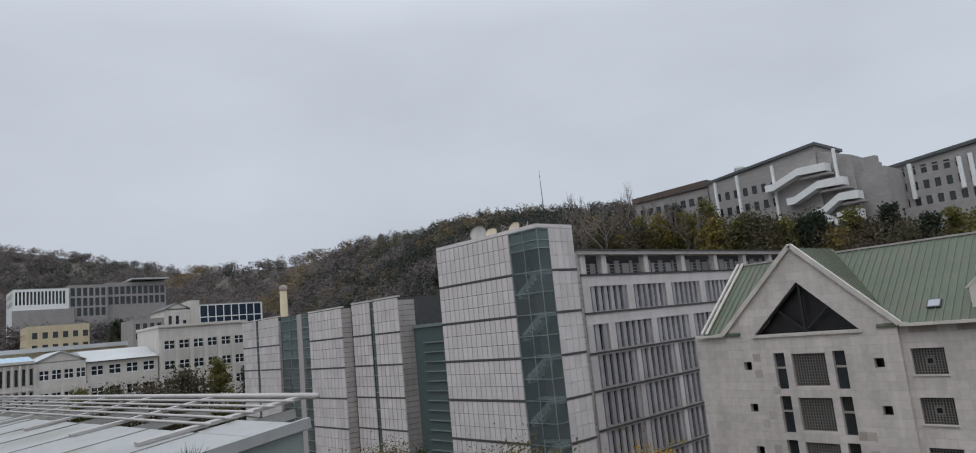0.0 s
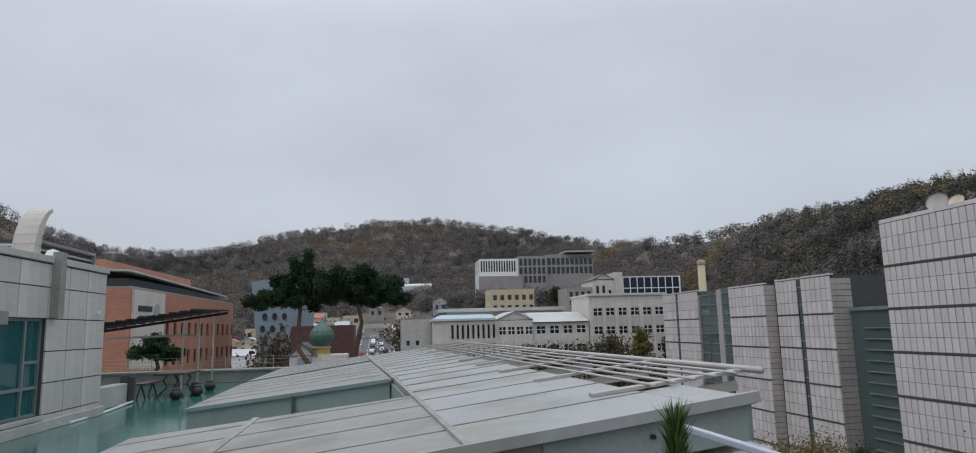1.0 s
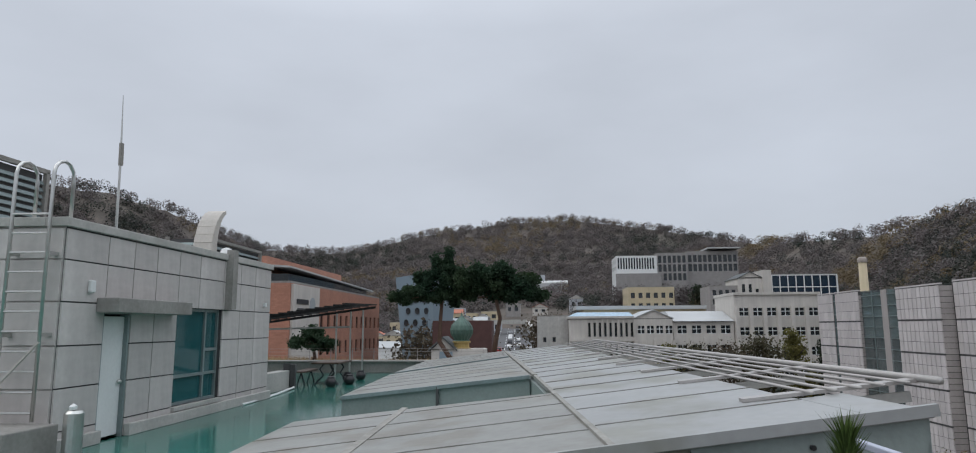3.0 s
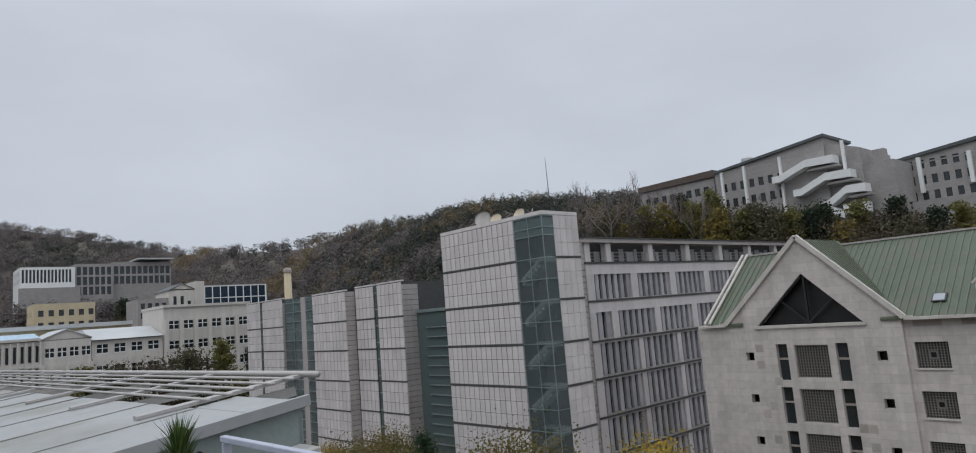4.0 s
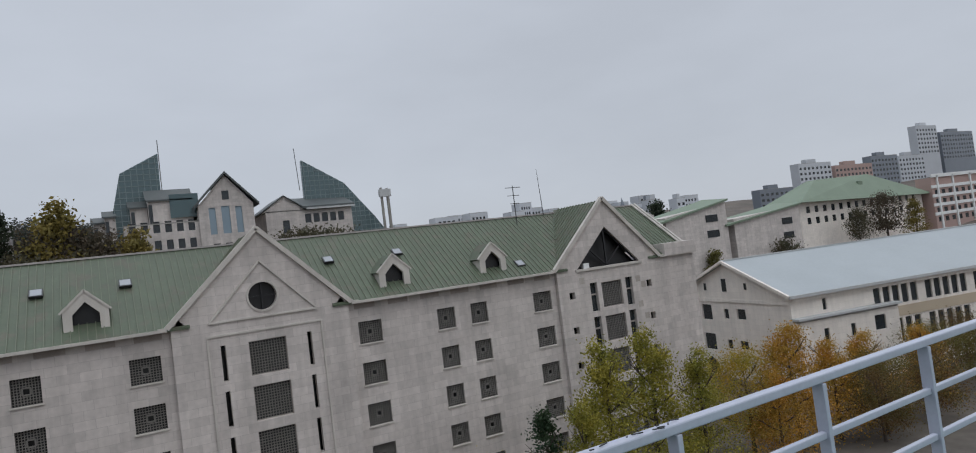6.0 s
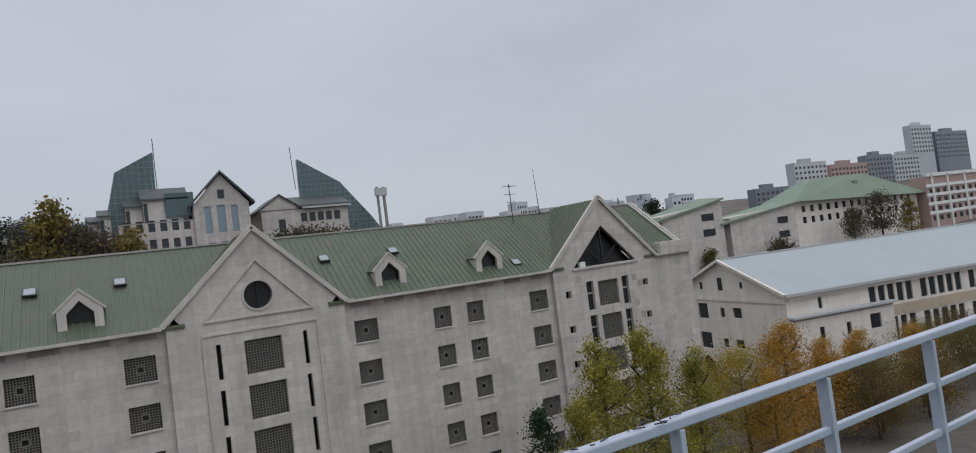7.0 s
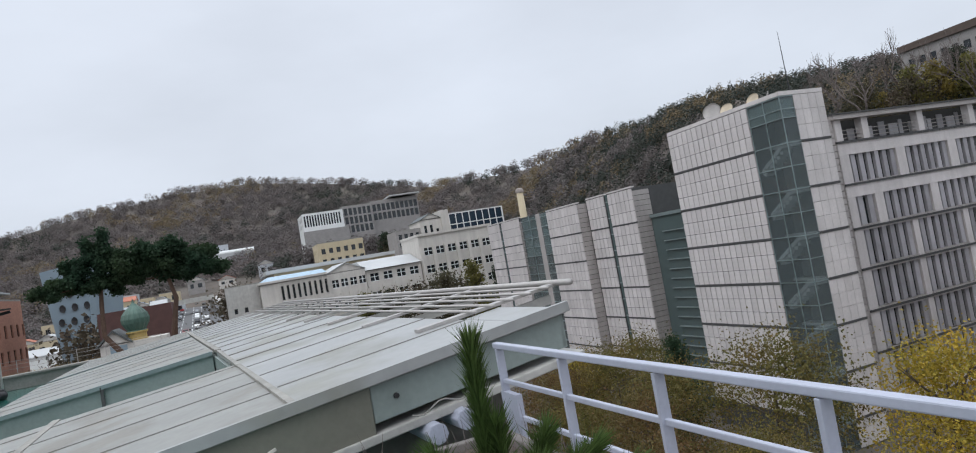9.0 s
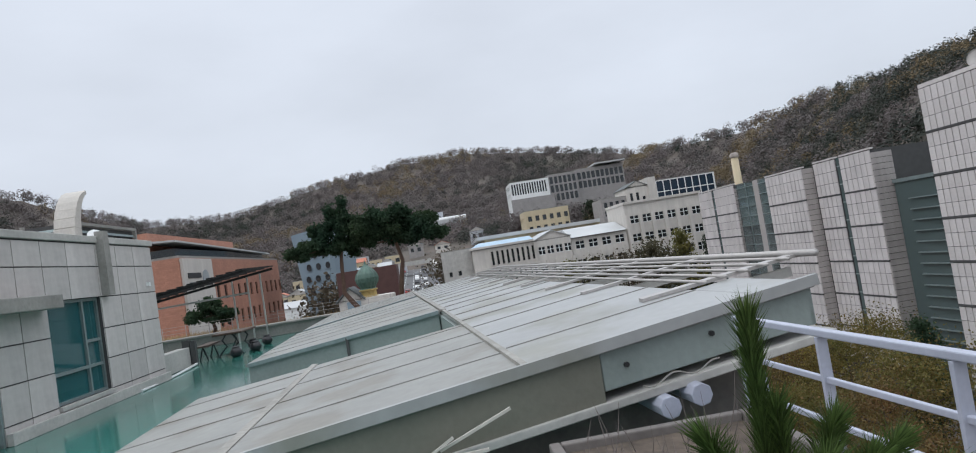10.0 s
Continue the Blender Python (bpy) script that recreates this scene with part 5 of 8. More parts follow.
def land(x, y):
    """The height of the ground: flat near the buildings, rising to wooded ridges."""
    r = math.hypot(x, y)
    yaw = math.degrees(math.atan2(-x, y))
    e, far = ridge(yaw)
    top = 19.8 + far * math.tan(radians(e))
    near = 108.0 if -35 < yaw < 62 else 130.0
    t = (r - near) / (far - near)
    steep = min(1.0, max(0.0, (66 - yaw) / 14)) * min(1.0, max(0.0, (yaw + 30) / 14))
    if t <= 0:
        return 0.0
    if t < 1:
        h = steep * (1 - (1 - t) ** 3.6) * (19.8 + r * math.tan(radians(e))) + (1 - steep) * top * t ** 1.9
        h += 16 * math.exp(-((x + 412) ** 2 + (y - 80) ** 2) / 2200.0)
    else:
        h = top * (1 - 0.25 * min(1, (t - 1)))
    return h + 2.5 * min(1, max(0, t) * 3) * noise.noise((x / 60, y / 60, 0))


rings = [0.5, 30, 60, 85, 100] + [108 + 8 * k for k in range(50)] + [510 + 16 * k for k in range(28)] + [980, 1100, 1300, 1700, 2300, 3200, 4200]
SEG = 300
g = Shape()
for r in rings:
    for k in range(SEG):
        a = 2 * math.pi * k / SEG
        x, y = -r * math.sin(a), r * math.cos(a)
        g.v.append((x, y, land(x, y)))
for i in range(len(rings) - 1):
    for k in range(SEG):
        m = (k + 1) % SEG
        g.f.append((i * SEG + k, i * SEG + m, (i + 1) * SEG + m, (i + 1) * SEG + k))
g.f.append(tuple(range(SEG)))
structure("ground", g, M_GRASS, "autumn ground rising to wooded hills", "ground", smooth=True)

# ---- neighbouring and distant buildings ----
M_BRICK = mat("orange_brick", (0.40, 0.19, 0.13), 0.85, var=0.1, scale=0.4, fine=4, block=(0.5, 0.22, 0.8, 0.08, "xy"))
M_CREAM = mat("cream_render", (0.52, 0.44, 0.30), 0.85, var=0.09, scale=0.3, streak=0.07)
M_PALE = mat("pale_render", (0.55, 0.52, 0.48), 0.85, var=0.08, scale=0.3, streak=0.09)
M_SCHOOL = mat("school_stone", (0.72, 0.665, 0.605), 0.85, var=0.08, scale=0.3, streak=0.08, block=(1.3, 0.65, 0.9, 0.04, "xy"))
M_SCHOOL_BUFF = mat("buff_stone", (0.47, 0.39, 0.29), 0.85, var=0.08, scale=0.3)
M_GREYBLOCK = mat("grey_block", (0.30, 0.285, 0.275), 0.85, var=0.1, scale=0.4, fine=3, block=(0.9, 0.45, 0.85, 0.06, "xy"))
M_SLATE = mat("slate_roof", (0.075, 0.085, 0.085), 0.6, var=0.12, scale=0.8)
M_BLUEROOF = mat("blue_grey_roof", (0.315, 0.345, 0.36), 0.5, var=0.05, scale=0.2, fine=3)
M_SAGE = mat("sage_roof", (0.16, 0.21, 0.15), 0.6, var=0.08, scale=0.2)
M_DOVE = mat("dove_roof", (0.45, 0.46, 0.46), 0.6, var=0.07, scale=0.2)
M_BLUESHEET = mat("blue_cladding", (0.22, 0.29, 0.34), 0.5, var=0.08, scale=0.15)
# distant tones lightened and blued: the air's haze is in the colour
M_DISTANT = mat("hazed_concrete", (0.47, 0.49, 0.52), 0.9, var=0.06, scale=0.02, fine=0.1, rand=0.15)
M_DISTANT_RED = mat("hazed_red_concrete", (0.38, 0.27, 0.24), 0.9, var=0.06, scale=0.02, fine=0.1)
M_DISTANT_DARK = mat("hazed_dark_glass", (0.16, 0.18, 0.21), 0.3, var=0.1, scale=0.02, fine=0.1)
M_TILE = mat("orange_tile", (0.42, 0.16, 0.10), 0.8, var=0.1)
M_YELLOW = mat("yellow_paint", (0.36, 0.26, 0.09), 0.6)


def building(name, label, x0, x1, y0, y1, z0, z1, wall_mat, wins=None, glass=None, category="building", group="", win_label="", reveal=0.25):
    """A box building: plain walls, and on the named sides real openings with panes."""
    th = thing(name, ((x0 + x1) / 2, (y0 + y1) / 2, z0), label, category, group)
    sides = {"E": ((x1, y0, z0), (0, 1, 0), (1, 0, 0), y1 - y0), "W": ((x0, y1, z0), (0, -1, 0), (-1, 0, 0), y1 - y0),
             "S": ((x0, y0, z0), (1, 0, 0), (0, -1, 0), x1 - x0), "N": ((x1, y1, z0), (-1, 0, 0), (0, 1, 0), x1 - x0)}
    h = z1 - z0
    for side, (o, a, n, w) in sides.items():
        holes = [q for q in (wins or {}).get(side, [])]
        part("wall", Shape().wall(o, a, n, w, h, holes, reveal), wall_mat, th)
        for u0, u1, v0, v1 in holes:
            p = Vector(o) + Vector(a) * u0 - Vector(n) * reveal * 0.7
            q = Vector(o) + Vector(a) * u1 - Vector(n) * reveal * 0.7
            s = Shape().quad(p + UP * v0, q + UP * v0, q + UP * v1, p + UP * v1)
            s.quad(p + UP * v0 - Vector(n) * 0.05, q + UP * v0 - Vector(n) * 0.05, q + UP * v1 - Vector(n) * 0.05, p + UP * v1 - Vector(n) * 0.05)
            part("window", s, glass or M_GLASS, th, win_label)
    part("core", Shape().box(x0 + reveal + 0.1, x1 - reveal - 0.1, y0 + reveal + 0.1, y1 - reveal - 0.1, z0, z1 - 0.05), M_DARK, th)
    part("roof", Shape().box(x0, x1, y0, y1, z1, z1 + 0.25), M_CONCRETE, th)
    return th


def grid(u0, step, n, w, v0, vstep, m, h):
    return [(u0 + step * i, u0 + step * i + w, v0 + vstep * j, v0 + vstep * j + h) for i in range(n) for j in range(m)]


def gable_roof(th, x0, x1, y0, y1, z, rise, along, material, over=0.5, name="roof"):
    """A pitched roof with thickness on a rectangle, ridge along 'x' or 'y', and its end walls."""
    s = Shape()
    t = 0.2
    if along == "x":
        ym = (y0 + y1) / 2
        for ye in (y0 - over, y1 + over):
            s.hexa([(x0 - over, ye, z - t), (x1 + over, ye, z - t), (x1 + over, ym, z + rise - t), (x0 - over, ym, z + rise - t), (x0 - over, ye, z), (x1 + over, ye, z), (x1 + over, ym, z + rise), (x0 - over, ym, z + rise)])
        ends = Shape().prism([(y0, z - 0.1), (y1, z - 0.1), (ym, z + rise - 0.15)], x0, x1, "x")
    else:
        xm = (x0 + x1) / 2
        for xe in (x0 - over, x1 + over):
            s.hexa([(xe, y0 - over, z - t), (xe, y1 + over, z - t), (xm, y1 + over, z + rise - t), (xm, y0 - over, z + rise - t), (xe, y0 - over, z), (xe, y1 + over, z), (xm, y1 + over, z + rise), (xm, y0 - over, z + rise)])
        ends = Shape().prism([(x0, z - 0.1), (x1, z - 0.1), (xm, z + rise - 0.15)], y0, y1, "y")
    part(name, s, material, th)
    return ends


# brick office
bw = {"N": [], "E": grid(1.5, 5.2, 3, 2.6, 5.6, 3.6, 4, 1.9)}
bw["N"] = grid(0, 0, 0, 0, 0, 0, 0, 0) + [(11.5 + 3.0 * i, 12.7 + 3.0 * i, 5.4 + 3.6 * j, 7.2 + 3.6 * j) for i in range(12) for j in range(5)]
brick = building("brick_office", "orange brick office block with rows of dark windows", -123, -77.5, -48, -30, 0, 25.1, M_BRICK, bw)
part("white_panel", Shape().box(-87.5, -77.8, -30, -29.7, 6, 25.0), M_PALE, brick, "white facade panel")
part("sign", Shape().tube([(-84.6, -29.7, 22.6), (-84.6, -29.6, 22.6)], 1.05, 20), M_BLUEROOF, brick, "round grey-blue emblem")
part("sign_bar", Shape().box(-83.0, -78.9, -29.7, -29.62, 22.7, 23.3).box(-83.0, -79.2, -29.7, -29.62, 21.7, 22.2), M_BLACK, brick, "dark bars of a small sign")
part("roof_house", Shape().box(-112, -80, -46, -34, 25.3, 28.6), M_BRICK, brick)
part("roof_glazing", Shape().box(-118, -80, -34.0, -31.2, 25.3, 26.4), M_GLASS, brick)
part("roof_canopy", Shape().hexa([(-120, -34.5, 26.5), (-78.5, -34.5, 27.3), (-78.5, -30.4, 27.0), (-120, -30.4, 26.2), (-120, -34.5, 26.7), (-78.5, -34.5, 27.5), (-78.5, -30.4, 27.2), (-120, -30.4, 26.4)]), M_DOVE, brick, "thin pale roof canopy")

# leaning blue block with round windows
blue = thing("blue_block", (-114, -21, 0), "leaning blue-grey clad block with oval windows", "building")
part("body", Shape().hexa([(-110, -21.4, 0), (-122, -21.4, 0), (-122, -18.2, 0), (-110, -19.9, 0), (-110, -24.3, 28.0), (-122, -24.3, 28.4), (-122, -15.5, 28.8), (-110, -18.5, 28.8)]), M_BLUESHEET, blue)
ov = random.Random(2)
for j in range(6):
    for i in range(3):
        y, z = -22.6 + 1.5 * i + 0.35 * (j % 2) + 0.15 * (5 - j) * 0.4, 16.8 + 1.9 * j
        part("oval_window", Shape().lathe([(0, 0.0), (0.36, 0.0), (0.44, -0.05), (0.44, 0.12), (0.36, 0.1), (0, 0.06)], (0, 0, 0), 16), M_BLACK, blue).matrix_basis = Matrix.Translation((-109.9, y, z)) @ Matrix.Rotation(radians(90), 4, "Y") @ Matrix.Diagonal((1.25, 0.85, 1, 1))

# small house with the onion dome
kiosk = thing("onion_dome_house", (-70, -9.6, 0), "small pale house with a green onion dome", "house")
part("wall", Shape().box(-74, -70, -12.1, -6.6, 0, 17.6), M_PALE, kiosk)
part("window", Shape().box(-70, -69.95, -11.3, -9.9, 16.4, 17.4), M_BLUESHEET, kiosk)
ends = gable_roof(kiosk, -74, -70, -12.1, -9.7, 17.6, 1.3, "x", M_SLATE, 0.3)
part("gable", ends, M_PALE, kiosk)
M_DOME = mat("patinated_copper", (0.06, 0.115, 0.09), 0.5, var=0.2, scale=0.8, streak=0.2)
prof = [(0.0, 3.15), (0.05, 2.9), (0.12, 2.65), (0.35, 2.35), (0.75, 2.0), (1.05, 1.6), (1.18, 1.15), (1.12, 0.75), (0.9, 0.35), (0.75, 0.1), (0.85, 0.0)]
dome = Shape()
n = 48
for i, (r, z) in enumerate(prof):
    for j in range(n):
        rr_ = r * (1.0 + 0.05 * (1 if j % 3 == 0 else -0.3))
        dome.v.append((-71.3 + rr_ * math.cos(2 * math.pi * j / n), -9.1 + rr_ * math.sin(2 * math.pi * j / n), 18.4 + z))
for i in range(len(prof) - 1):
    for j in range(n):
        dome.f.append((i * n + j, i * n + (j + 1) % n, (i + 1) * n + (j + 1) % n, (i + 1) * n + j))
part("dome", dome, M_DOME, kiosk, "patinated ribbed onion dome")
part("drum", Shape().lathe([(0.95, 0), (0.95, 0.25), (0.8, 0.3), (0.8, 0.75), (0.95, 0.8), (0.95, 0.95)], (-71.3, -9.1, 17.45), 16), M_YELLOW, kiosk, "gilt drum")
part("brick_backing", Shape().box(-84, -80, -13.5, -6.5, 0, 20.6), mat("dark_red_brick", (0.09, 0.045, 0.04), 0.9), kiosk, "dark red wall behind the dome")

# long school with pilasters
lw = [(4.6 + 1.3 * i, 5.15 + 1.3 * i, v, v + 3.4) for i in range(9) for v in (17.4, 12.6)] + [(16.7 + 2.25 * i, 18.3 + 2.25 * i, v, v + 2.0) for i in range(4) for v in (18.0, 13.3)]
pav = building("school_pavilion", "pale stone school pavilion with close pilasters", -190, -170, 7, 32.2, 0, 21.6, M_PALE, {"E": lw, "S": grid(2, 4, 4, 1.6, 12, 4, 3, 2)})
part("cornice", Shape().box(-190.4, -169.5, 6.6, 22.8, 21.86, 22.4).box(-169.998, -169.6, 7, 22.8, 16.3, 17.0), M_PALE, pav)
for i in range(10):
    part("pilaster", Shape().box(-170, -169.5, 10.95 + 1.3 * i, 11.3 + 1.3 * i, 0, 21.6), M_PALE, pav)
pe = gable_roof(pav, -190, -170, 22.9, 32.1, 21.9, 2.1, "x", M_DOVE, 0.3)
part("gable", pe, M_PALE, pav)
part("blue_roof", Shape().hexa([(-190, 7, 22.4), (-170, 7, 22.4), (-170, 22.8, 22.4), (-190, 22.8, 22.4), (-186, 9, 23.4), (-172, 9, 23.4), (-172, 22, 23.4), (-186, 22, 23.4)]), mat("light_blue_roof", (0.36, 0.48, 0.58), 0.5), pav)
side_l = building("school_side_block", "plain grey concrete school side block", -196, -176, -1.0, 6.9, 0, 22.5, M_CONCRETE_LIGHT, {"E": grid(1.5, 2.4, 2, 0.8, 12, 4, 2, 1.2)})
mw = [(1.0 + 3.5 * i, 3.2 + 3.5 * i, 3.9 + 4.7 * j, 5.9 + 4.7 * j) for i in range(4) for j in range(4)]
midb = building("school_wing", "long pale school wing with white-framed window pairs", -188, -170.5, 32.4, 47, 0, 20.8, M_PALE, {"E": mw})
part("pitched_roof", Shape().hexa([(-188, 32.3, 21.06), (-169.8, 32.3, 21.06), (-169.8, 47, 21.06), (-188, 47, 21.06), (-188, 32.3, 23.7), (-180, 32.3, 23.7), (-180, 47, 23.7), (-188, 47, 23.7)]), M_DOVE, midb, "pale sloping roof")
tw_ = [(1.2 + 3.3 * i, 3.4 + 3.3 * i, 3.4 + 4.7 * j, 5.4 + 4.7 * j) for i in range(6) for j in range(5)]
tall = building("school_main_block", "tall pale school block with buttress piers", -188, -170.2, 47.2, 67.5, 0, 27.4, M_PALE, {"E": tw_})
for i in range(7):
    part("pier", Shape().box(-170.2, -169.4, 47.3 + 3.3 * i, 48.2 + 3.3 * i, 0, 24.6), M_PALE, tall)
part("parapet", Shape().box(-188.3, -169.8, 47, 67.8, 27.4, 28.0), M_PALE, tall)
for th_, x_, holes in ((pav, -170.0, lw[18:]), (midb, -170.5, mw), (tall, -170.2, tw_)):
    y_ = {pav: 7, midb: 32.4, tall: 47.2}[th_]
    for u0, u1, v0, v1 in holes:
        m = y_ + (u0 + u1) / 2
        part("window_bar", Shape().box(x_ - 0.14, x_ - 0.06, m - 0.09, m + 0.09, v0, v1).box(x_ - 0.14, x_ - 0.062, y_ + u0, y_ + u1, v0 + 1.1, v0 + 1.25).box(x_ - 0.12, x_ - 0.03, y_ + u0, y_ + u1, v0, v0 + 0.14), M_WHITE, th_)
for i in range(4):
    part("pier", Shape().box(-170.5, -169.7, 32.5 + 3.5 * i, 33.2 + 3.5 * i, 0, 17.0), M_PALE, midb)
for i in range(5):
    part("pier", Shape().box(-170, -169.3, 22.95 + 2.25 * i, 23.5 + 2.25 * i, 0, 16.6), M_PALE, pav)
part("back_roof", Shape().box(-210, -192, 10, 46, 24.6, 25.6), M_DOVE, midb, "flat roof behind")
part("back_wall", Shape().box(-209, -193, 12, 46, 0, 24.6), M_CREAM, midb)

building("cream_block", "cream rendered block with three rows of windows", -275, -260, 33.6, 51, 5, 34.6, M_CREAM, {"E": grid(1.2, 2.85, 6, 1.5, 17.5, 4.0, 3, 2.0), "S": grid(1.5, 4, 3, 1.5, 17.5, 4, 3, 2)})
hill_w = building("hillside_hall", "white gridded hall on the wooded slope", -425, -400, 46.5, 70, 10, 61, M_WHITE, {"E": grid(0.7, 1.55, 14, 0.95, 43.2, 8, 1, 6.6), "S": grid(2, 4, 5, 2.4, 43, 4, 2, 2.6)})
part("lower_wall", Shape().box(-401, -398, 46, 72, 10, 50.5), M_GREYBLOCK, hill_w)
building("hillside_block", "grey glazed block on the wooded slope", -425, -402, 70.3, 88, 10, 62.5, M_GREYBLOCK, {"E": grid(0.8, 2.8, 6, 1.9, 36.5, 5.2, 3, 4.2)})
hb = building("hillside_block", "long grey glazed block on the wooded slope", -430, -405, 88.3, 118, 10, 63.6, M_GREYBLOCK, {"E": grid(0.8, 2.9, 10, 2.1, 42, 5.4, 2, 4.2)})
part("roof_slab", Shape().box(-431, -402, 100, 119, 65.0, 65.8), M_DOVE, hb)
gh = building("gabled_hall", "grey gabled hall with a large blue glazed wing", -245, -230, 66, 74, 0, 35.6, M_PALE, {"E": [(1.2, 2.2, 30.5, 33.6), (3.4, 4.4, 30.5, 33.6), (5.6, 6.6, 30.5, 32)]})
part("gable", gable_roof(gh, -245, -230, 66, 74, 35.6, 2.2, "x", M_SLATE, 0.3), M_PALE, gh)
building("gabled_hall", "slate-roofed grey hall beside the school", -245, -231, 57, 66, 0, 33.0, M_GREYBLOCK, {"E": grid(0.8, 2.1, 4, 1.2, 27, 3, 2, 1.8)})
gw = building("glazed_wing", "pale wing with a gridded blue glass front", -245, -229.5, 76.5, 98, 0, 36.6, M_WHITE, {"E": grid(0.5, 2.6, 8, 2.3, 28.8, 3.9, 2, 3.6)}, mat("blue_glazing", (0.02, 0.035, 0.055), 0.15, var=0.3))
part("stair_block", Shape().box(-243, -229, 73.8, 76.6, 0, 38.2), M_PALE, gw)
chim = thing("chimney", (-150, 69, 0), "tall cream factory chimney with a dark rim", "chimney")
part("shaft", Shape().lathe([(1.25, 0), (0.95, 20), (0.82, 33.2)], (-150, 69, 0), 20), M_CREAM, chim, smooth=True)
part("rim", Shape().lathe([(0.82, 33.2), (1.0, 33.3), (1.0, 33.8), (0.85, 34.2), (0.6, 34.4), (0.5, 33.4)], (-150, 69, 0), 20), M_STONE_STAINED, chim)
green = thing("greenhouse", (-500, 6, 40), "long white greenhouse on the hillside", "greenhouse")
part("vault", Shape().prism([(-11, 40), (22.5, 40), (22.5, 51.8), (-11, 51.8)], -505, -500, "x"), M_DOVE, green)
part("roof", Shape().tube([(-502, -11, 51.9), (-502, 22.5, 52.0)], 1.9, 12), M_WHITE, green)
part("hut", Shape().box(-512, -508, -5, 6, 45, 58.5), M_DISTANT, green)

# hillside houses in the valley
hr = random.Random(11)
for k in range(46):
    x = -hr.uniform(215, 420)
    y = x * 0.0 + hr.uniform(-85, 40)
    if -34 - 0.02 * x < y < 8 and x > -330:
        y -= 36
    w, d, h = hr.uniform(6, 11), hr.uniform(6, 10), hr.uniform(5, 10)
    hs = building("house", hr.choice(("white rendered hillside house", "grey rendered hillside house")), x - d, x, y, y + w, max(0, land(x, y) - 4), land(x, y) + h, hr.choice((M_PALE, M_WHITE, M_DISTANT, M_CREAM, M_GREYBLOCK)), {"E": [(w * 0.15, w * 0.35, 4 + h * 0.5, 4 + h * 0.8), (w * 0.6, w * 0.85, 4 + h * 0.5, 4 + h * 0.8)]} if land(x, y) > 4 else None, None, "house", "hillside houses")
    if hr.random() < 0.5:
        part("gable", gable_roof(hs, x - d, x, y, y + w, land(x, y) + h + 0.2, 2.2, hr.choice("xy"), hr.choice((M_TILE, M_SLATE, M_DOVE, M_BLUEROOF)), 0.4), M_PALE, hs)

# terraced grey college on the hill
mt = building("hill_college", "terraced grey block college building with white outdoor stairs", -77, -53, 138, 158, 15, 47.0, M_GREYBLOCK, {"S": [(1.5 + 2.1 * i, 2.6 + 2.1 * i, 13.5 + 3.5 * j, 15.3 + 3.5 * j) for i in range(7) for j in range(5)]})
part("sloping_roof", Shape().hexa([(-77.3, 137.6, 46.95), (-52.6, 137.6, 49.65), (-52.6, 152, 49.65), (-77.3, 152, 46.95), (-77.3, 137.6, 47.5), (-52.6, 137.6, 50.25), (-52.6, 152, 50.25), (-77.3, 152, 47.5)]), M_SLATE, mt, "dark sloping roof slab")
part("roof_wall", Shape().prism([(-77, 46.9), (-53, 46.9), (-53, 49.6)], 138.2, 150, "y"), M_GREYBLOCK, mt)
part("terrace", Shape().box(-53, -46.8, 139, 158, 15, 45.2), M_GREYBLOCK, mt)
part("terrace", Shape().prism([(-53, 45.2), (-46.8, 45.2), (-46.8, 46.2), (-53, 48.4)], 139, 156, "y"), M_GREYBLOCK, mt)
part("terrace", Shape().box(-46.8, -41.6, 140, 158, 15, 42.8), M_GREYBLOCK, mt)
part("chimney_block", Shape().box(-45.3, -43.3, 141, 143, 42.8, 45.4), M_GREYBLOCK, mt)
part("water_tank", Shape().lathe([(1.3, 0), (1.3, 1.8), (0.9, 2.2), (0, 2.3)], (-70.5, 141, 47.6), 14), M_DOVE, mt)
for x, z0, z1 in ((-75.5, 30, 47), (-70.2, 30, 47.3), (-62.2, 32, 47.6), (-49.6, 40, 48)):
    part("white_duct", Shape().box(x, x + 0.5, 137.4, 138.0, z0, z1), M_WHITE, mt, "white vertical duct")
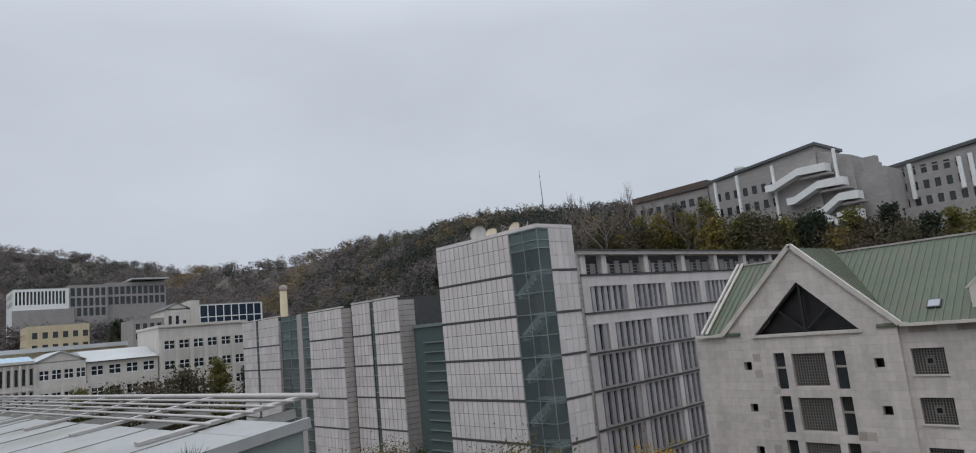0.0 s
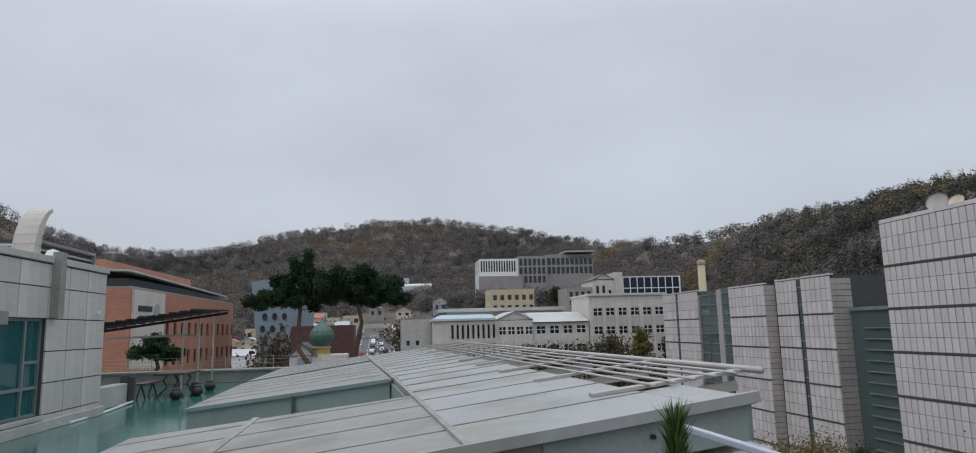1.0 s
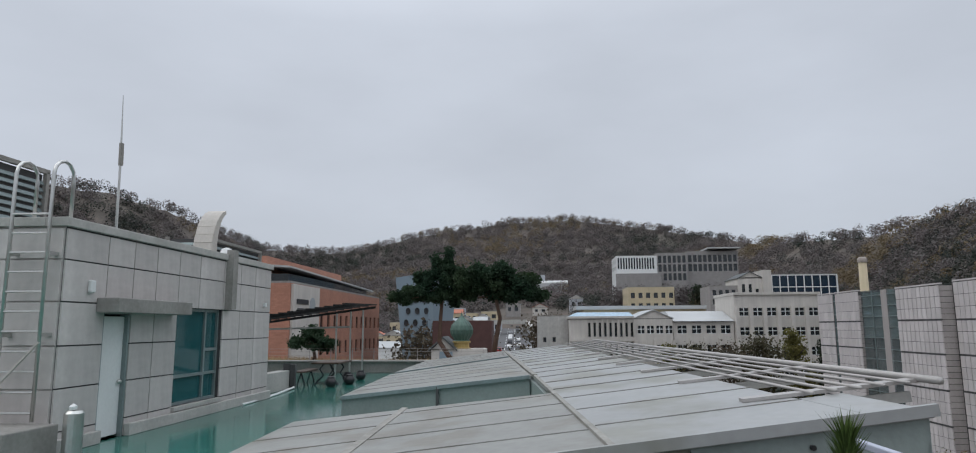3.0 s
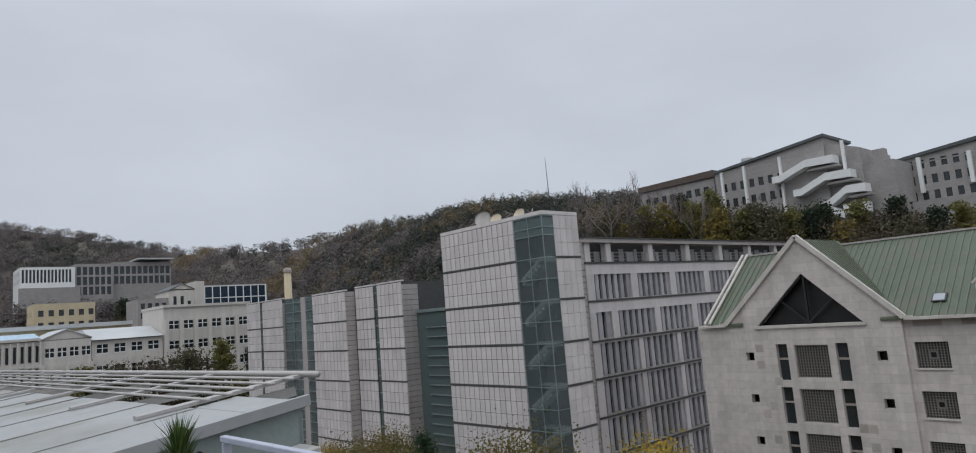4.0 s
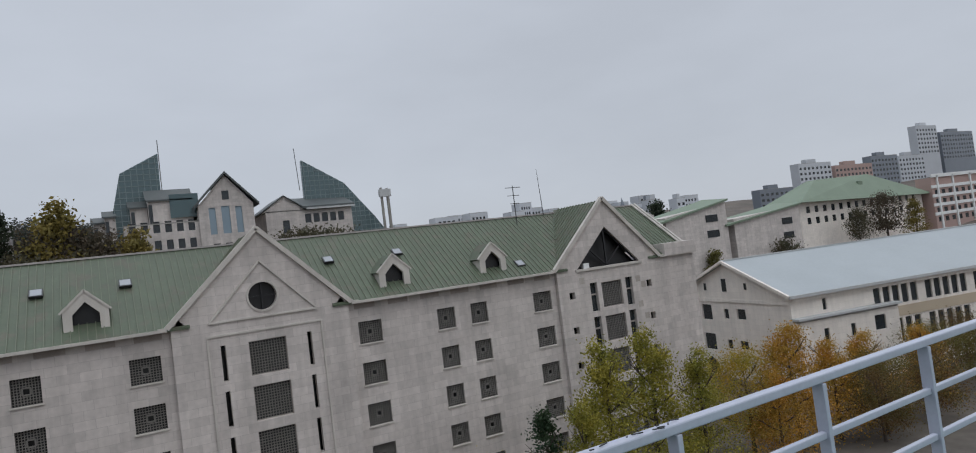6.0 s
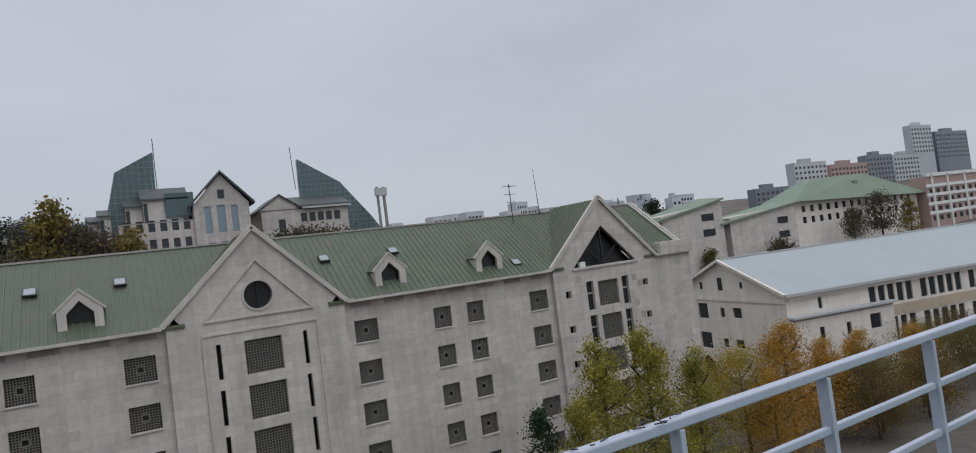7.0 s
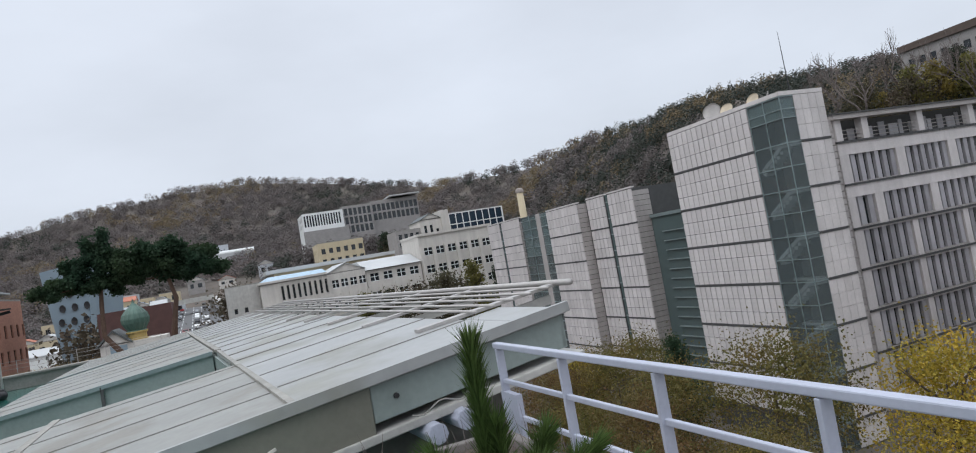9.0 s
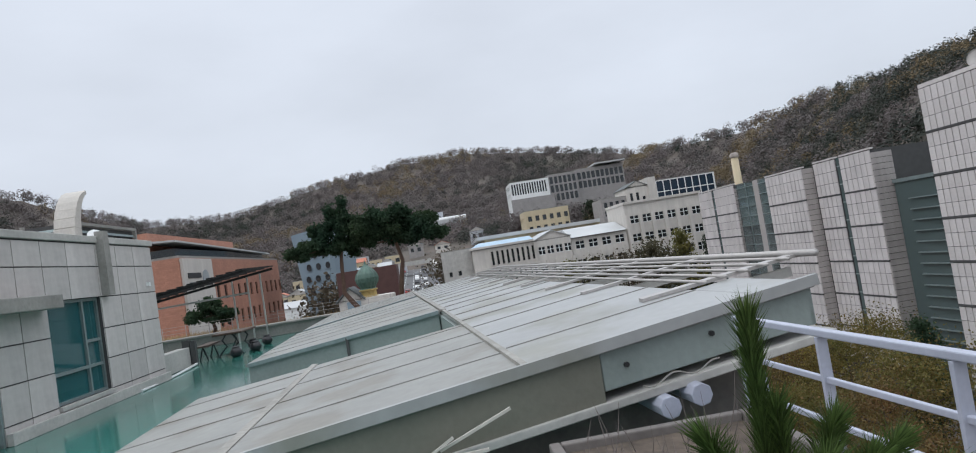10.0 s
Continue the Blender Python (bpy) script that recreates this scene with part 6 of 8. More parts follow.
for k, (xa, xb, xc, za, zb) in enumerate(((-61.5, -56, -50.6, 42.8, 45.0), (-57.5, -52.5, -47.8, 39.3, 41.6), (-52.8, -49.0, -45.6, 35.9, 38.4))):
    st = Shape()
    st.hexa([(xa - 1.6, 135.6, za - 0.9), (xa, 135.6, za - 0.9), (xa, 138.5, za - 0.9), (xa - 1.6, 138.5, za - 0.9), (xa - 1.6, 135.6, za + 0.5), (xa, 135.6, za + 0.5), (xa, 138.5, za + 0.5), (xa - 1.6, 138.5, za + 0.5)])
    st.hexa([(xa, 135.6, za - 0.9), (xb, 135.6, zb - 1.0), (xb, 138.5, zb - 1.0), (xa, 138.5, za - 0.9), (xa, 135.6, za + 0.5), (xb, 135.6, zb + 0.4), (xb, 138.5, zb + 0.4), (xa, 138.5, za + 0.5)])
    st.hexa([(xb, 135.6, zb - 1.1), (xc, 135.6, zb - 1.3), (xc, 138.5, zb - 1.3), (xb, 138.5, zb - 1.1), (xb, 135.6, zb + 0.4), (xc, 135.6, zb + 0.3), (xc, 138.5, zb + 0.3), (xb, 138.5, zb + 0.4)])
    part("outdoor_stair", st, M_WHITE, mt, "white outdoor stair parapet")
    part("landing", Shape().box(xb, xc + 0.6, 136, 139, zb - 2.0, zb - 1.6), M_GREYBLOCK, mt)
part("outdoor_stair", Shape().hexa([(-53.5, 135.6, 34.6), (-50, 135.6, 32.6), (-50, 138.5, 32.6), (-53.5, 138.5, 34.6), (-53.5, 135.6, 36.0), (-50, 135.6, 34.0), (-50, 138.5, 34.0), (-53.5, 138.5, 36.0)]).box(-50, -45.8, 135.6, 138.5, 33.3, 35.2), M_WHITE, mt)
M_RUSTROOF = mat("rust_brown_roof", (0.10, 0.075, 0.062), 0.8, var=0.15)
m0 = building("hill_college_wing", "low grey college wing with a dark flat roof on the hill", -99, -78.5, 140, 158, 15, 46.6, M_GREYBLOCK, {"S": [(1.5 + 2.3 * i, 2.9 + 2.3 * i, 21 + 3.6 * j, 22.8 + 3.6 * j) for i in range(8) for j in range(3)]})
part("sloping_roof", Shape().hexa([(-99.2, 139.5, 46.9), (-78.3, 139.5, 46.9), (-78.3, 155, 46.9), (-99.2, 155, 46.9), (-99.2, 139.5, 48.2), (-78.3, 139.5, 48.5), (-78.3, 155, 48.5), (-99.2, 155, 48.2)]), M_RUSTROOF, m0, "dark flat roof slab")
m2 = building("hill_college_wing", "grey college wing with white ducts and a rising roof", -45.5, -28.8, 150, 168, 15, 42.4, M_GREYBLOCK, {"S": [(1.2 + 1.95 * i, 2.2 + 1.95 * i, 17 + 3.1 * j, 18.7 + 3.1 * j) for i in range(8) for j in range(4)]})
part("sloping_roof", Shape().hexa([(-45.7, 149.7, 43.3), (-28.5, 149.7, 45.0), (-28.5, 165, 45.0), (-45.7, 165, 43.3), (-45.7, 149.7, 43.9), (-28.5, 149.7, 45.7), (-28.5, 165, 45.7), (-45.7, 165, 43.9)]), M_SLATE, m2)
part("roof_wall", Shape().prism([(-45.5, 42.4), (-28.8, 42.4), (-28.8, 44.9), (-45.5, 43.3)], 150.2, 165, "y"), M_GREYBLOCK, m2)
for x, z0, z1 in ((-40.5, 36.5, 43.6), (-32.2, 37.0, 43.0), (-30.4, 37, 43.2)):
    part("white_duct", Shape().box(x, x + 0.7, 149.3, 150, z0, z1), M_WHITE, m2, "white vertical duct")
for k in range(4):
    part("terrace", Shape().box(-28.8 + 2.0 * k, -26.8 + 2.0 * k, 150.5, 166, 15, 41.8 - 1.9 * k), M_GREYBLOCK, m2)
part("podium", Shape().box(-47, -14, 146, 150, 15, 34.6), M_GREYBLOCK, m2, "long low grey podium")

# twin glass prows and gabled stone hall
M_PROW = glass_mat("prow_glass", (0.085, 0.135, 0.145), 0.12, 0.85)
prow_hall = thing("gabled_stone_hall", (20, 155, 20), "pale stone hall with slate gables between two glass prows", "building")


def prow(name, pts, y0, y1):
    """A sharp glass prow with a square grid of bars."""
    p = part(name, Shape().prism(pts, y0, y1, "y"), M_PROW, prow_hall, "slanting dark glass prow")
    xs_, zs_ = [q[0] for q in pts], [q[1] for q in pts]
    bars = Shape()
    n_ = len(pts)

    def span(fixed, axis):
        hits = []
        for a, b in zip(pts, pts[1:] + pts[:1]):
            da, db = a[axis] - fixed, b[axis] - fixed
            if da * db < 0:
                t = da / (da - db)
                hits.append(a[1 - axis] + t * (b[1 - axis] - a[1 - axis]))
        return sorted(hits)[:2] if len(hits) >= 2 else None
    x = min(xs_) + 0.6
    while x < max(xs_):
        s = span(x, 0)
        if s:
            bars.box(x - 0.06, x + 0.06, y0 - 0.08, y0, s[0], s[1])
        x += 1.15
    z = min(zs_) + 0.6
    while z < max(zs_):
        s = span(z, 1)
        if s:
            bars.box(s[0], s[1], y0 - 0.08, y0, z - 0.06, z + 0.06)
        z += 1.15
    part("glazing_bars", bars, M_MULLION, p)["kind"] = "stuff"


prow("glass_prow", [(2.3, 24), (11.2, 24), (11.6, 48.4), (4.4, 44.5), (2.6, 37)], 150, 158)
prow("glass_prow", [(41.9, 24), (63, 26), (58.9, 32.1), (51.9, 40.9), (42.2, 46.8)], 156, 157.2)
part("flagpole", Shape().tube([(11.9, 152, 40), (11.9, 152, 51.5)], 0.08, 6), M_BLACK, prow_hall)
part("flagpole", Shape().tube([(41.7, 158, 40), (41.3, 158, 50.0)], 0.08, 6), M_BLACK, prow_hall)
gx = 22.7
hall_w = [(1.9, 3.2, 14.8, 20.2), (4.3, 5.9, 14.8, 20.4), (7.0, 8.3, 14.8, 20.2), (2.2, 3.5, 9.8, 12.9), (4.5, 5.8, 9.8, 12.9), (7.0, 8.3, 9.8, 12.9), (4.6, 5.8, 21.6, 23.6)]
part("wall", Shape().wall((gx - 5.4, 143, 17), (1, 0, 0), (0, -1, 0), 10.6, 19.4 - 0.2, [(a, b, c - 1.5, d - 1.5) for a, b, c, d in hall_w[:6]], 0.3), M_STONE, prow_hall)
part("gable", Shape().prism([(gx - 5.4, 36.2), (gx + 5.2, 36.2), (gx + 0.1, 42.2)], 143.0, 143.4, "y"), M_STONE, prow_hall)
part("upper_window", Shape().box(gx - 0.7, gx + 0.6, 142.95, 143.02, 37.2, 39.0), M_GLASS, prow_hall)
part("core", Shape().box(gx - 5.2, gx + 5.1, 143.5, 165, 17, 36.2), M_DARK, prow_hall)
part("side_wall", Shape().box(gx - 5.4, gx - 5.2, 143.3, 165, 17, 36.2).box(gx + 5.1, gx + 5.2, 143.3, 165, 17, 36.2), M_STONE, prow_hall)
rs = Shape()
for sx in (-1, 1):
    e = gx + (-6.2 if sx < 0 else 6.3)
    rs.hexa([(e, 142.2, 35.7), (gx + 0.1, 142.2, 42.4), (gx + 0.1, 165, 42.4), (e, 165, 35.7), (e, 142.2, 36.2), (gx + 0.1, 142.2, 42.9), (gx + 0.1, 165, 42.9), (e, 165, 36.2)])
part("roof", rs, M_SLATE, prow_hall, "dark slate roof")
for u0, u1, v0, v1 in hall_w[:6]:
    part("window", Shape().box(gx - 5.4 + u0, gx - 5.4 + u1, 143.18, 143.22, 17 + v0 - 1.5, 17 + v1 - 1.5), M_BLUESHEET if v1 > 15 else M_GLASS, prow_hall)
# stepped bays to one side
for x0, x1, y, eave, peak in ((8.6, 16.6, 146.0, 38.2, 40.6), (5.5, 8.5, 147.5, 37.2, 38.9), (1.0, 2.9, 149.0, 35.9, 37.3), (-1.0, 0.9, 150.5, 35.0, 36.3)):
    b = part("bay", Shape().box(x0, x1, y, y + 6, 17, eave), M_STONE, prow_hall)
    part("bay_gable", Shape().prism([(y, eave), (y + 6, eave), (y + 3, peak - 0.15)], x0, x1, "x"), M_STONE, b)
    part("bay_roof", Shape().hexa([(x0 - 0.3, y - 0.5, eave - 0.2), (x1 + 0.2, y - 0.5, eave - 0.2), (x1 + 0.2, y + 3, peak - 0.2), (x0 - 0.3, y + 3, peak - 0.2), (x0 - 0.3, y - 0.5, eave + 0.1), (x1 + 0.2, y - 0.5, eave + 0.1), (x1 + 0.2, y + 3, peak + 0.1), (x0 - 0.3, y + 3, peak + 0.1)]), M_SLATE, b)
    part("bay_window", Shape().box(x0 + 0.1, x0 + 0.75, y - 0.12, y - 0.02, 20, eave - 0.8), M_GLASS, b, "tall dark corner glazing")
    part("bay_verge", Shape().bar((x0 - 0.3, y - 0.5, eave), (x0 - 0.3, y + 3, peak), 0.25, 0.3), M_SLATE, b)
part("glazed_bay", Shape().box(12.5, 17.8, 145.5, 147, 34.5, 39.2), M_PROW, prow_hall)
lw2 = building("stone_wing", "low pale stone wing with rows of windows", 4.0, 17.8, 143.5, 160, 10, 33.2, M_STONE, {"S": grid(0.8, 2.1, 6, 1.2, 10.5, 3.7, 4, 2.2)})
rh = building("stone_hall", "pale stone hall with a dark hipped roof", 31.6, 51, 150, 164, 10, 34.4, M_STONE, {"S": [(3.5, 5.0, 19.6, 22.5)] + [(8.5 + 1.9 * i, 9.9 + 1.9 * i, 21.6, 23.6) for i in range(5)]})
part("gable", gable_roof(rh, 31.0, 40.4, 150, 164, 34.6, 3.5, "y", M_SLATE, 0.5), M_STONE, rh)
part("wing_roof", Shape().hexa([(39.6, 149.2, 34.9), (51.6, 149.2, 34.9), (51.6, 157, 37.4), (36, 157, 37.7), (39.6, 149.2, 35.3), (51.6, 149.2, 35.3), (51.6, 157, 37.8), (36, 157, 38.1)]), M_SLATE, rh, "grey sloping wing roof")
part("eaves", Shape().box(40.4, 51.7, 149.0, 149.3, 34.5, 34.9), M_DOVE, rh, "pale eaves board")
ptower = thing("floodlight_tower", (58.8, 150, 20), "slim grey lighting tower", "tower")
part("mast", Shape().box(58.5, 59.0, 149.7, 150.2, 20, 38.4).box(60.0, 60.6, 149.7, 150.2, 20, 38.2), M_CONCRETE, ptower)
part("lamps", Shape().box(58.2, 61, 149.4, 150.4, 36.2, 38.0), M_DOVE, ptower)

# school with a blue-grey roof beyond the yellow trees
def swing(th, x, y, degrees):
    """Turn a finished building about an upright line."""
    th.matrix_basis = Matrix.Translation((x, y, 0)) @ Matrix.Rotation(radians(degrees), 4, "Z") @ Matrix.Translation((-x, -y, 0)) @ th.matrix_basis


SX, SY, SD = 66.0, 48.6, 21.4
end_w = [(14.7, 16.8, 7.3, 9.3), (11.2, 12.1, 7.6, 8.85), (7.9, 9.55, 7.65, 8.95), (14.6, 17.0, 3.3, 5.45), (11.2, 12.25, 3.75, 4.9), (8.15, 9.75, 3.9, 4.95), (14.6, 17.4, 0.05, 1.5)]
col_w = [(11.9 + 1.42 * i + 0.9 * (i // 5), 12.9 + 1.42 * i + 0.9 * (i // 5), v, v + h) for i in range(28) for v, h in ((7.8, 2.2), (3.3, 2.8)) if i or v > 5]
sc = building("stone_school", "cream stone school with a blue-grey pitched roof", SX, SX + 62, SY, SY + SD, 0, 10.2, M_SCHOOL, {"W": [(SD - b, SD - a, lo, hi) for a, b, lo, hi in end_w], "S": [(4.45, 5.0, 8.6, 9.9)] + col_w})
part("gable", Shape().prism([(SY, 10.2), (SY + SD, 10.2), (SY + SD, 10.9), (SY + 10.7, 14.75), (SY, 10.85)], SX - 0.02, SX + 0.3, "x"), M_SCHOOL, sc)
for v0, v1, z0_, z1_ in ((15.2, 15.7, 11.2, 12.15), (10.95, 11.85, 11.1, 12.75), (7.05, 7.5, 11.4, 12.2)):
    part("gable_window", Shape().box(SX - 0.06, SX + 0.02, SY + v0, SY + v1, z0_, z1_), M_GLASS, sc)
part("door_arch", Shape().prism([(SY + 14.6, 1.5), (SY + 17.4, 1.5), (SY + 16.0, 2.4)], SX - 0.05, SX + 0.05, "x"), M_DARK, sc, "dark pointed door head")
for ye in (SY - 0.6, SY + SD + 0.6):
    part("pitched_roof", Shape().hexa([(SX - 0.5, ye, 10.6), (SX + 62, ye, 10.6), (SX + 62, SY + 10.7, 14.8), (SX - 0.5, SY + 10.7, 14.8), (SX - 0.5, ye, 10.85), (SX + 62, ye, 10.85), (SX + 62, SY + 10.7, 15.05), (SX - 0.5, SY + 10.7, 15.05)]), M_BLUEROOF, sc, "smooth blue-grey roof")
    part("verge", Shape().bar((SX - 0.55, ye, 10.72), (SX - 0.55, SY + 10.7, 14.95), 0.3, 0.34), M_SCHOOL, sc)
part("ridge_cap", Shape().bar((SX - 0.5, SY + 10.7, 15.1), (SX + 62, SY + 10.7, 15.1), 0.35, 0.14), M_DOVE, sc, "pale ridge cap")
part("gutter", Shape().box(SX - 0.5, SX + 62, SY - 0.75, SY - 0.55, 10.5, 10.85), M_DOVE, sc)
part("eaves_band", Shape().box(SX + 0.004, SX + 62, SY - 0.4, SY - 0.004, 10.1, 10.55), M_SCHOOL, sc)
part("buff_band", Shape().box(SX + 14.4, SX + 62, SY - 0.1, SY - 0.01, 6.3, 7.5), M_SCHOOL_BUFF, sc, "buff band between the window rows")
part("string_course", Shape().box(SX - 0.14, SX - 0.004, SY, SY + SD, 9.75, 10.15), M_SCHOOL, sc)
for yb, zb in ((3.0, 11.9), (6.2, 13.1)):
    part("roof_stain", Shape().bar((SX + 7, SY + yb, zb), (SX + 13, SY + yb - 0.3, zb - 0.1), 0.06, 0.05), M_JOINT, sc, "dark cable lying on the roof")
pv = building("school_porch", "flat-roofed cream stone porch block", SX + 0.05, SX + 14.3, SY - 0.9, SY - 0.02, 0, 7.75, M_SCHOOL, {"S": [(3.3, 4.0, 5.2, 6.7), (7.1, 7.8, 5.3, 6.7), (10.6, 12.2, 5.4, 7.1), (3.3, 4.0, 1.2, 2.8), (7.1, 7.8, 1.2, 2.8)]})
part("coping", Shape().box(SX - 0.2, SX + 14.6, SY - 1.3, SY - 0.05, 8.0, 8.25), M_DOVE, pv)
for th_ in (sc, pv):
    swing(th_, SX, SY, -12.5)

# grey-roofed halls behind the dormitory end
for (x0, x1, z_l, z_r, zb) in ((99.5, 117.5, 22.3, 24.6, 8), (119.5, 142, 20.4, 22.0, 8)):
    s = thing("shed_roof_hall", ((x0 + x1) / 2, 108, zb), "pale stone hall with a sloping grey-green roof", "building", "halls behind the dormitory")
    part("wall", Shape().prism([(x0, zb - 8), (x1, zb - 8), (x1, z_r), (x0, z_l)], 100, 106, "y"), M_STONE, s)
    part("roof", Shape().hexa([(x0 - 3, 99.4, z_l - 1.4), (x1 + 0.4, 99.4, z_r), (x1 + 0.4, 106.5, z_r + 0.6), (x0 - 3, 106.5, z_l - 0.8), (x0 - 3, 99.4, z_l - 1.0), (x1 + 0.4, 99.4, z_r + 0.4), (x1 + 0.4, 106.5, z_r + 1.0), (x0 - 3, 106.5, z_l - 0.4)]), M_SAGE, s)
    for xx, zz_ in ((x1 - 6.5, z_r - 4.2), (x1 - 6.5, z_r - 7.5)):
        part("window", Shape().box(xx, xx + 3.6, 99.9, 100.1, zz_, zz_ + 1.5), M_GLASS, s)
s = thing("arched_hall", (92, 104, 8), "pale arched gable wall behind the dormitory", "building")
part("wall", Shape().prism([(87, 0), (98.5, 0), (98.5, 23.2), (95, 24.6), (91.5, 24.8), (87, 22.6)], 102, 112, "y"), M_STONE, s)
# hall with the big sage hipped roof
hip = building("hip_roof_hall", "broad grey hall under a sage green hipped roof", 241, 330, 170, 184, 0, 24.0, M_SCHOOL, {"S": grid(4, 5.5, 15, 2.4, 15, 4.5, 2, 2.6)})
part("hipped_roof", Shape().hexa([(238, 167, 24.0), (335, 167, 21.5), (335, 187, 21.5), (240, 187, 24.0), (262, 176, 33.0), (300, 176, 33.6), (300, 180, 33.6), (262, 180, 33.0)]), M_SAGE, hip, "sage green hipped roof")
part("roof_vent", Shape().box(286, 289, 172, 176, 27, 30.5), M_SAGE, hip)
bwh = building("striped_block", "brown and white striped block", 332, 402, 166, 173, -5, 28.6, M_DISTANT_RED, {"S": grid(2, 6, 11, 3.2, 13, 4.2, 4, 2.2)})
for k in range(4):
    part("white_band", Shape().box(331.5, 402.5, 165.6, 166, 9.8 + 4.2 * k + 1.2, 11.2 + 4.2 * k + 1.2), M_WHITE, bwh)
for x in (336, 350, 366, 384):
    part("white_frame", Shape().box(x, x + 1.2, 165.4, 166, 0, 29.5), M_WHITE, bwh)
part("roof_frame", Shape().box(332, 402, 165.4, 166, 28.6, 30.2), M_WHITE, bwh)

# far city towers; their haze is only in the lightened wall colours
cr = random.Random(4)
TOWERS = [(513, 560, 400, 45, M_DISTANT_DARK), (572, 622, 400, 66, M_DISTANT), (628, 690, 400, 62, M_DISTANT_RED), (690, 738, 400, 69, M_DISTANT_DARK), (750, 800, 405, 68, M_DISTANT), (802, 845, 410, 101, M_DISTANT), (852, 925, 410, 93, M_DISTANT_DARK), (380, 392, 400, 45.5, M_DISTANT), (398, 404, 420, 47, M_DISTANT_DARK), (410, 420, 400, 44.5, M_DISTANT)]
for x0, x1, y, z, m_ in TOWERS:
    n_ = max(2, int((x1 - x0) / 6))
    step = (x1 - x0) / n_
    wins_ = {"S": [(step * i + step * 0.2, step * i + step * 0.75, z - 6 - 5 * j, z - 3.6 - 5 * j) for i in range(n_) for j in range(6) if z - 6 - 5 * j > 2]}
    tw3 = building("tower_block", "distant city tower block with haze in its colour", x0, x1, y, y + 9, 0, z, m_, wins_, None, "tower block", "city skyline")
    part("roof_house", Shape().box(x0 + (x1 - x0) * 0.3, x0 + (x1 - x0) * 0.6, y + 2, y + 7, z, z + 4), m_, tw3)
for k in range(34):
    x = cr.uniform(120, 460) if k < 26 else cr.uniform(-60, 60)
    y = cr.uniform(390, 520) if k < 26 else cr.uniform(420, 520)
    z = (0.105 if 150 < x < 300 else 0.088) * math.hypot(x, y) * cr.uniform(0.76, 1.0)
    w = cr.uniform(8, 22)
    building("tower_block", "distant city block, paled by haze in its colour", x, x + w, y, y + 12, 0, z, M_DISTANT, {"S": [(w * 0.12 + w * 0.2 * i, w * 0.24 + w * 0.2 * i, z - 5 - 4 * j, z - 3 - 4 * j) for i in range(4) for j in range(4) if z - 5 - 4 * j > 1]}, None, "tower block", "city skyline")
spire = thing("spire", (352, 400, 0), "slim dark church spire with haze in its colour", "spire")
part("tower", Shape().box(350, 354, 398, 402, 0, 40), M_DISTANT_DARK, spire)
part("cone", Shape().lathe([(2.6, 0), (0.1, 9)], (352, 400, 40), 8), M_DISTANT_DARK, spire)

SITE = Vector((-0.3, -0.25, 0))
for ob in [o for o in bpy.data.objects if o not in before_site and o.parent is None and o.name.split('.')[0] != 'ground']:
    ob.location += SITE

# ---- road with cars in the valley ----
def road_z(x):
    return max(3.0, 12.5 + (-x - 250) * 0.052)


rd, pk = Shape(), Shape()
xs_r = [-150 - 15 * k for k in range(20)]
for xa, xb in zip(xs_r, xs_r[1:]):
    ca, cb = -13 + (xa + 250) * 0.03, -13 + (xb + 250) * 0.03
    rd.hexa([(xa, ca - 11, road_z(xa) - 9), (xb, cb - 11, road_z(xb) - 9), (xb, cb + 11, road_z(xb) - 9), (xa, ca + 11, road_z(xa) - 9), (xa, ca - 11, road_z(xa)), (xb, cb - 11, road_z(xb)), (xb, cb + 11, road_z(xb)), (xa, ca + 11, road_z(xa))])
    for lane in (-3.5, 0, 3.5):
        pk.hexa([(xa, ca + lane - 0.12, road_z(xa)), (xa - 6, ca + lane - 0.12 - 0.18, road_z(xa - 6)), (xa - 6, ca + lane + 0.12 - 0.18, road_z(xa - 6)), (xa, ca + lane + 0.12, road_z(xa)), (xa, ca + lane - 0.12, road_z(xa) + 0.03), (xa - 6, ca + lane - 0.3, road_z(xa - 6) + 0.03), (xa - 6, ca + lane - 0.06, road_z(xa - 6) + 0.03), (xa, ca + lane + 0.12, road_z(xa) + 0.03)])
structure("road", rd, M_ASPHALT, "wet grey multi-lane road up the valley", "road")
structure("lane_marks", pk, M_WHITE, "dashed white lane marks", "road marks")
vd = thing("viaduct", (-330, -18, 5), "pale concrete viaduct across the valley road", "bridge")
part("deck", Shape().hexa([(-333, -48, 21.0), (-326, -48, 21.0), (-326, -6, 21.4), (-333, -6, 21.4), (-333, -48, 23.0), (-326, -48, 23.0), (-326, -6, 23.4), (-333, -6, 23.4)]), M_CONCRETE_LIGHT, vd)
for y in (-36, -8):
    part("pier", Shape().box(-331, -328, y, y + 2, 0, 21.2), M_CONCRETE, vd)
part("ramp", Shape().hexa([(-330, -7, 21.2), (-330, -4, 21.2), (-215, 9, 8), (-215, 5, 8), (-330, -7, 22.6), (-330, -4, 22.6), (-215, 9, 9.4), (-215, 5, 9.4)]), M_CONCRETE_LIGHT, vd)


